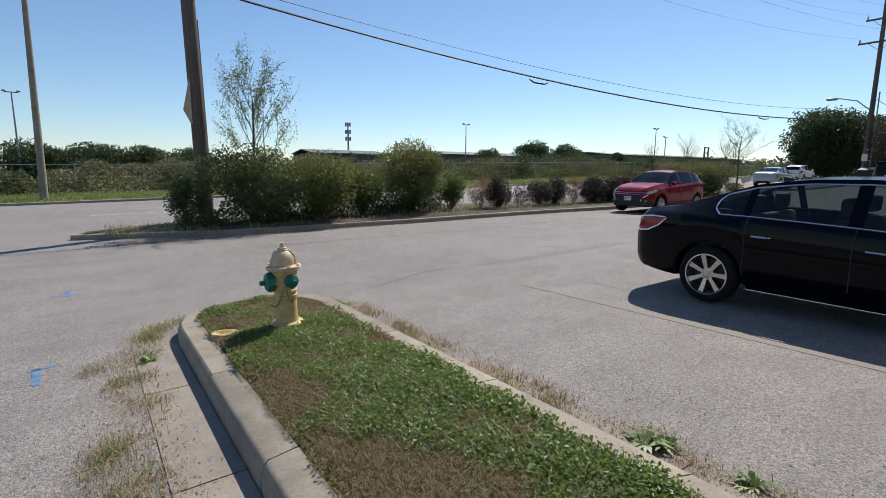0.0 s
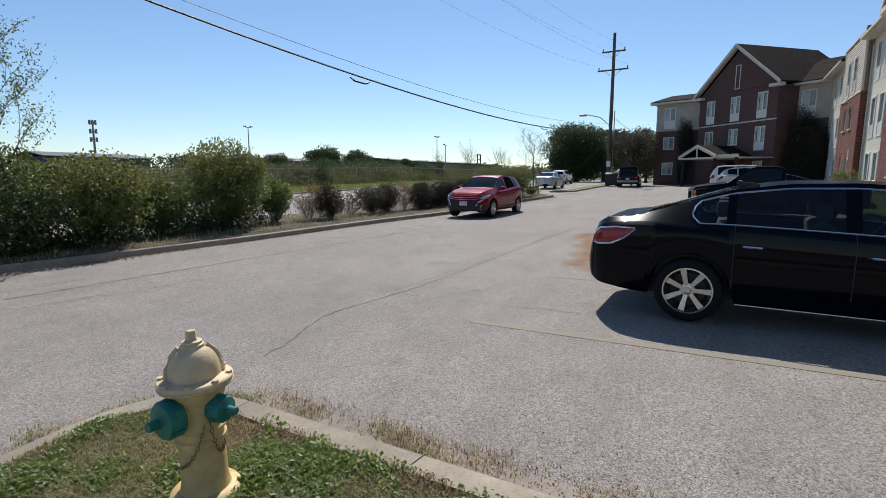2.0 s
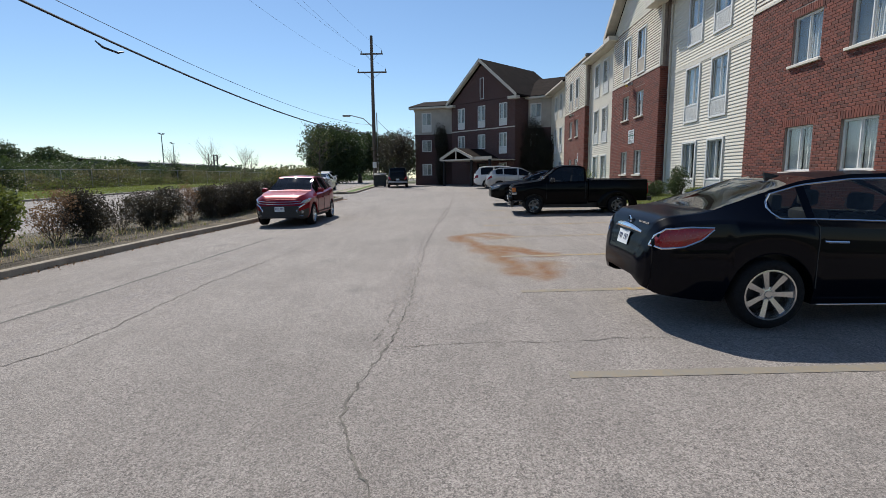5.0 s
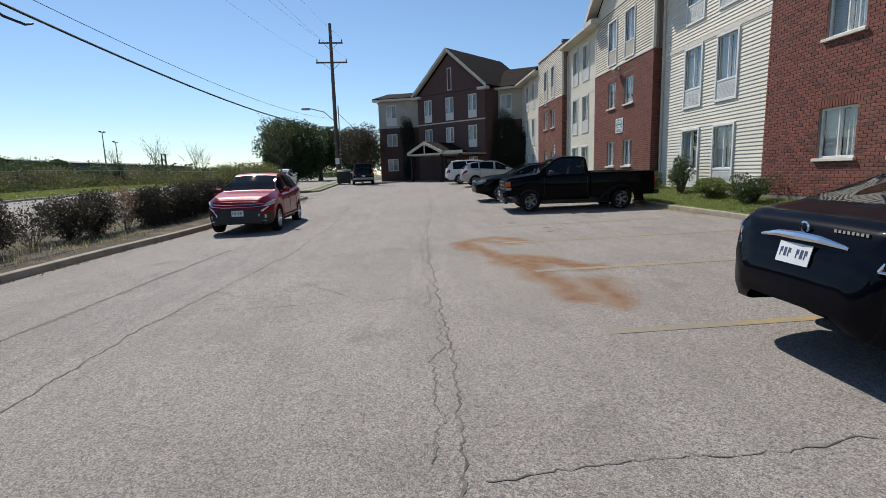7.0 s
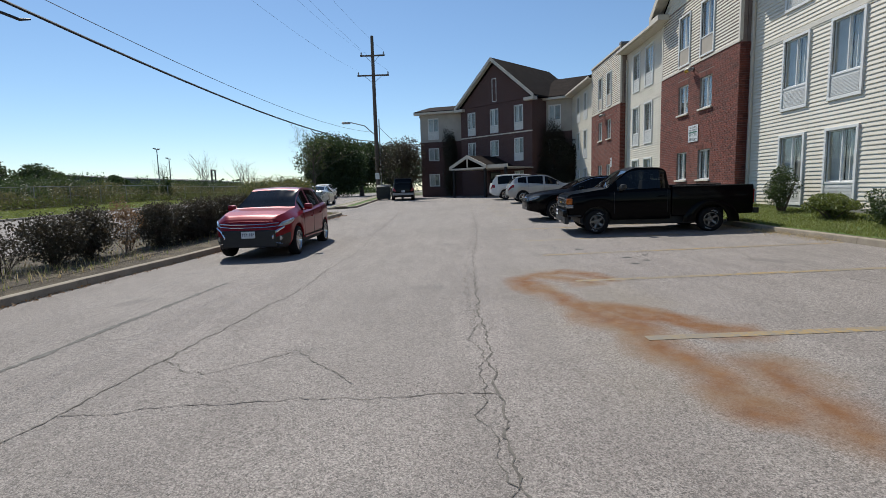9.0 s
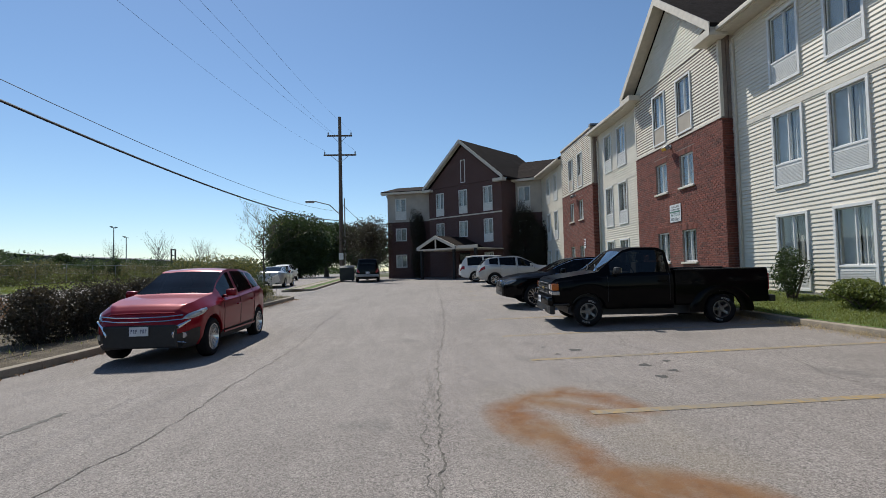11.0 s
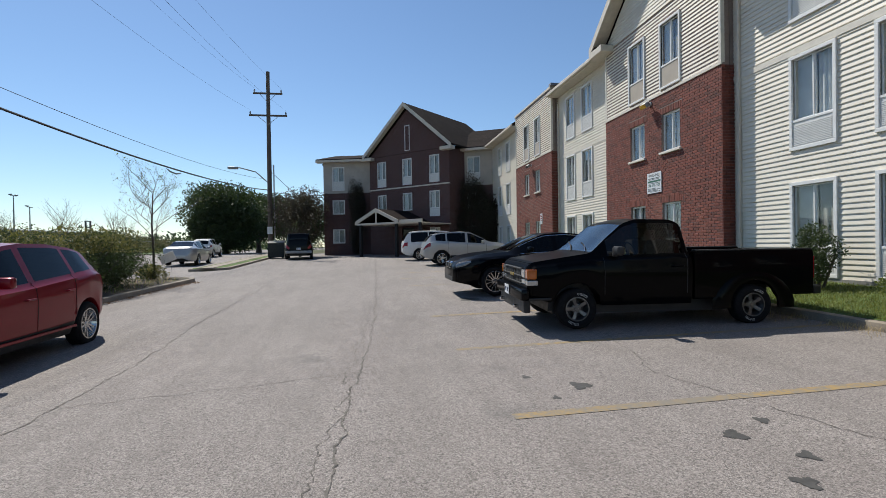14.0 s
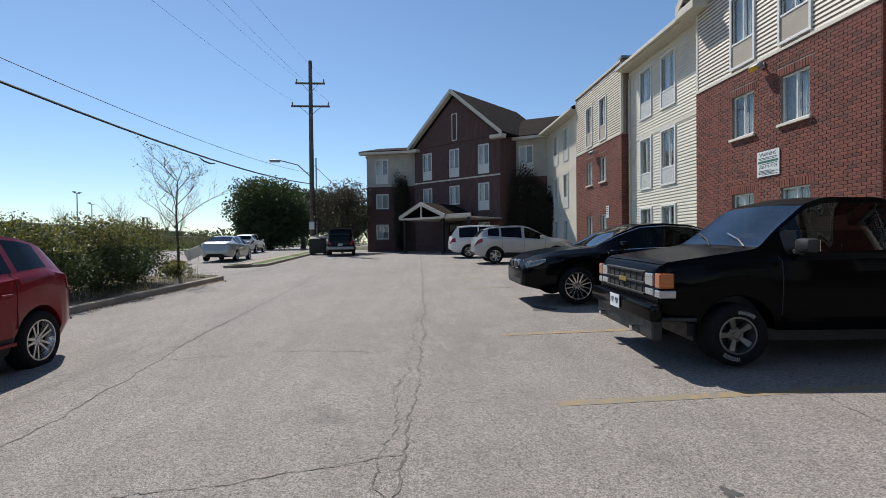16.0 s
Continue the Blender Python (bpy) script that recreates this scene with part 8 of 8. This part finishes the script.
def floodlight(x, z, lens, label):
    root = empty("flood_light", pose(x, BAY, z), label, "lamp")
    add(root, "back_plate", boxed(-0.07, 0.07, 0.0, 0.03, -0.07, 0.07, 0.008), GREY_METAL)
    bm = bmesh.new()
    tube(bm, [(0, 0.02, 0), (0, 0.14, -0.01)], 0.025, 8)
    add(root, "arm", bm, GREY_METAL)
    m = Matrix.Translation((0, 0.18, -0.03)) @ Matrix.Rotation(radians(-35), 4, 'X')
    bm = bmesh.new()
    box(bm, -0.17, 0.17, -0.06, 0.12, -0.08, 0.08, 0.03, m)
    add(root, "housing", bm, GREY_METAL, "", True)
    bm = bmesh.new()
    box(bm, -0.15, 0.15, 0.118, 0.13, -0.065, 0.065, 0.004, m)
    add(root, "lens", bm, lens, "yellow glass lens" if lens is AMBER_GLASS else "")


AMBER_GLASS = plain("yellow_lamp_glass", (0.75, 0.42, 0.03), 0.15, coat=1.0)
floodlight(26.75, 5.93, AMBER_GLASS, "grey flood light with a yellow lens above the windows")
floodlight(38.5, 5.83, CLEAR_LENS, "grey flood light with a pale lens above the windows")
dump = empty("dumpster", pose(52.6, 13.2, gz(52.6, 13.2), 0, 0, 5), "dark metal dumpster at the far kerb", "dumpster")
DUMP = plain("dark_dumpster_paint", (0.02, 0.025, 0.024), 0.6)
bm = bmesh.new()
prism(bm, [(-0.75, 0.1), (0.75, 0.1), (0.85, 1.35), (-0.85, 1.15)], -0.6, 0.6)
add(dump, "bin", bm, DUMP)
add(dump, "lid", boxed(-0.88, 0.88, -0.64, 0.64, 0, 0.05, 0.01, Matrix.Translation((0, 0, 1.27)) @ Matrix.Rotation(radians(-6.7), 4, 'Y')), BLACK_PLASTIC)
for s in (-1, 1):
    add(dump, "fork_pocket", boxed(-0.5, 0.5, s * 0.66 - 0.06, s * 0.66 + 0.06, 0.7, 0.85), DUMP)
    add(dump, "skid", boxed(-0.7, 0.7, s * 0.45 - 0.05, s * 0.45 + 0.05, 0.0, 0.1), DUMP)

# ---- siding boards and bricks ----
for k, (x0, x1, kind) in enumerate(FRONTS):
    face = SID if kind == "siding" else BAY
    wall = bpy.data.objects["wall_front_%d" % (k + 1)]
    if kind == "siding":
        boards(k, x0, x1, 0.60, 8.70, face, wall)
    else:
        boards(k, x0 + 0.09, x1 - 0.09, BRICK_TOP + 0.09, 9.15 if k == 5 else 8.72, face, wall)

for k, cx, half, foot, peak in ((3, 26.65, 3.15, 8.85, 11.2), (1, 13.75, 3.15, 8.85, 11.2)):
    wall = bpy.data.objects["wall_front_%d" % (k + 1)]
    z = 8.735
    while z < peak - 0.15:
        w = half if z < foot else half * (peak - z - 0.113) / (peak - foot)
        if w > 0.08:
            vs = [(cx - w, -0.005, z), (cx - w, 0.022, z), (cx - w, 0.022, z + 0.014), (cx - w, 0.004, z + 0.125), (cx - w, -0.005, z + 0.125)]
            vs += [(2 * cx - a, b, c) for a, b, c in vs]
            ob = raw("siding_board", [(a, BAY + b, c) for a, b, c in vs], [(0, 1, 6, 5), (1, 2, 7, 6), (2, 3, 8, 7), (3, 4, 9, 8), (4, 0, 5, 9), (0, 4, 3, 2, 1), (5, 6, 7, 8, 9)], SIDING, wall)
        z += 0.113

BW, BH, JOINT = 0.205, 0.068, 0.010


def brick_mesh(w, h, d=0.026):
    """Front face and four sides, the front edges eased."""
    e = 0.004
    vs = [(0, -d, 0), (w, -d, 0), (w, -d, h), (0, -d, h), (0, -e, 0), (w, -e, 0), (w, -e, h), (0, -e, h), (e, 0, e), (w - e, 0, e), (w - e, 0, h - e), (e, 0, h - e)]
    fs = [(0, 1, 5, 4), (1, 2, 6, 5), (2, 3, 7, 6), (3, 0, 4, 7), (4, 5, 9, 8), (5, 6, 10, 9), (6, 7, 11, 10), (7, 4, 8, 11), (8, 9, 10, 11)]
    return vs, [f[::-1] for f in fs]


def brickwork(k, x0, x1, z0, z1, face, near=None):
    """Running bond cut round the openings, with soldier bricks over each; the bricks inside `near` are objects of their own."""
    q = random.Random(k)
    wall = bpy.data.objects["wall_front_%d" % (k + 1)]
    holes = [h for h in all_holes[k] if h[2] < z1]
    lintels = [(h[0] - 0.12, h[1] + 0.12, h[3], h[3] + 0.205) for h in holes]
    taken = [(h[0], h[1], h[2] - 0.08, h[3]) for h in holes] + lintels
    jobs = []
    rows = int(round((z1 - z0) / (BH + JOINT)))
    ph = (z1 - z0) / rows
    for r in range(rows):
        z = z0 + r * ph + JOINT / 2
        x = x0 - (0.5 * (BW + JOINT) if r % 2 else 0.0)
        while x < x1:
            a, b = max(x, x0) + JOINT / 2, min(x + BW + JOINT, x1) - JOINT / 2
            x += BW + JOINT
            spans = [(a, b)]
            for t in taken:
                if t[2] < z + ph * 0.5 < t[3]:
                    nxt = []
                    for s, e in spans:
                        if e <= t[0] or s >= t[1]:
                            nxt.append((s, e))
                            continue
                        if t[0] - s > 0.025:
                            nxt.append((s, t[0] - JOINT / 2))
                        if e - t[1] > 0.025:
                            nxt.append((t[1] + JOINT / 2, e))
                    spans = nxt
            jobs += [(s, z, e - s, ph - JOINT) for s, e in spans if e - s > 0.02]
    for t in lintels:
        n = int((t[1] - t[0]) / (BH + JOINT))
        w = (t[1] - t[0]) / n
        jobs += [(t[0] + i * w + JOINT / 2, t[2] + JOINT / 2, w - JOINT, t[3] - t[2] - JOINT) for i in range(n)]
    V, F = [], []
    cache = {}
    count = 0
    for (x, z, w, h) in jobs:
        off = q.uniform(-0.002, 0.002)
        if near and near[0] < x < near[1] and near[2] < z < near[3] and count < 300:
            key = (round(w, 2), round(h, 3))
            if key not in cache:
                vs, fs = brick_mesh(w, h)
                me = bpy.data.meshes.new("brick")
                me.from_pydata(vs, [], fs)
                me.materials.append(BRICK)
                cache[key] = me
            ob = new("brick", cache[key])
            ob.location = (x, face + off, z)
            ob.parent = wall
            count += 1
            continue
        vs, fs = brick_mesh(w, h)
        n = len(V)
        V += [(x + a, face + off + b, z + c) for a, b, c in vs]
        F += [tuple(n + i for i in f) for f in fs]
    ob = raw("brick_courses", V, F, BRICK_JOINED, wall)
    ob["kind"] = "stuff"
    # the narrow sides of the bay
    V, F = [], []
    for side, xs_, flip in ((x0, x0, -1), (x1, x1, 1)):
        for r in range(rows):
            z = z0 + r * ph + JOINT / 2
            y = face - 0.004
            first = r % 2
            while y > SID - 0.02:
                b = max(SID - 0.02, y - (0.097 if first else BW))
                first = 0
                if y - b > 0.03:
                    vs, fs = brick_mesh(y - b, ph - JOINT)
                    n = len(V)
                    V += [(xs_ + flip * (yy + 0.022), y - xx, z + zz) if flip > 0 else (xs_ - (yy + 0.022), b + xx, z + zz) for xx, yy, zz in vs]
                    F += [tuple(n + i for i in f) for f in fs]
                y = b - JOINT
    ob = raw("brick_return", V, F, BRICK_JOINED, wall)
    ob["kind"] = "stuff"


brickwork(1, 10.6, 16.9, 0.575, BRICK_TOP, BAY, (13.2, 16.9, 2.75, 3.9))
brickwork(3, 23.5, 29.79, 0.575, BRICK_TOP, BAY, (23.5, 27.6, 2.95, 4.1))
brickwork(5, 35.5, 41.4, 0.575, BRICK_TOP, BAY)
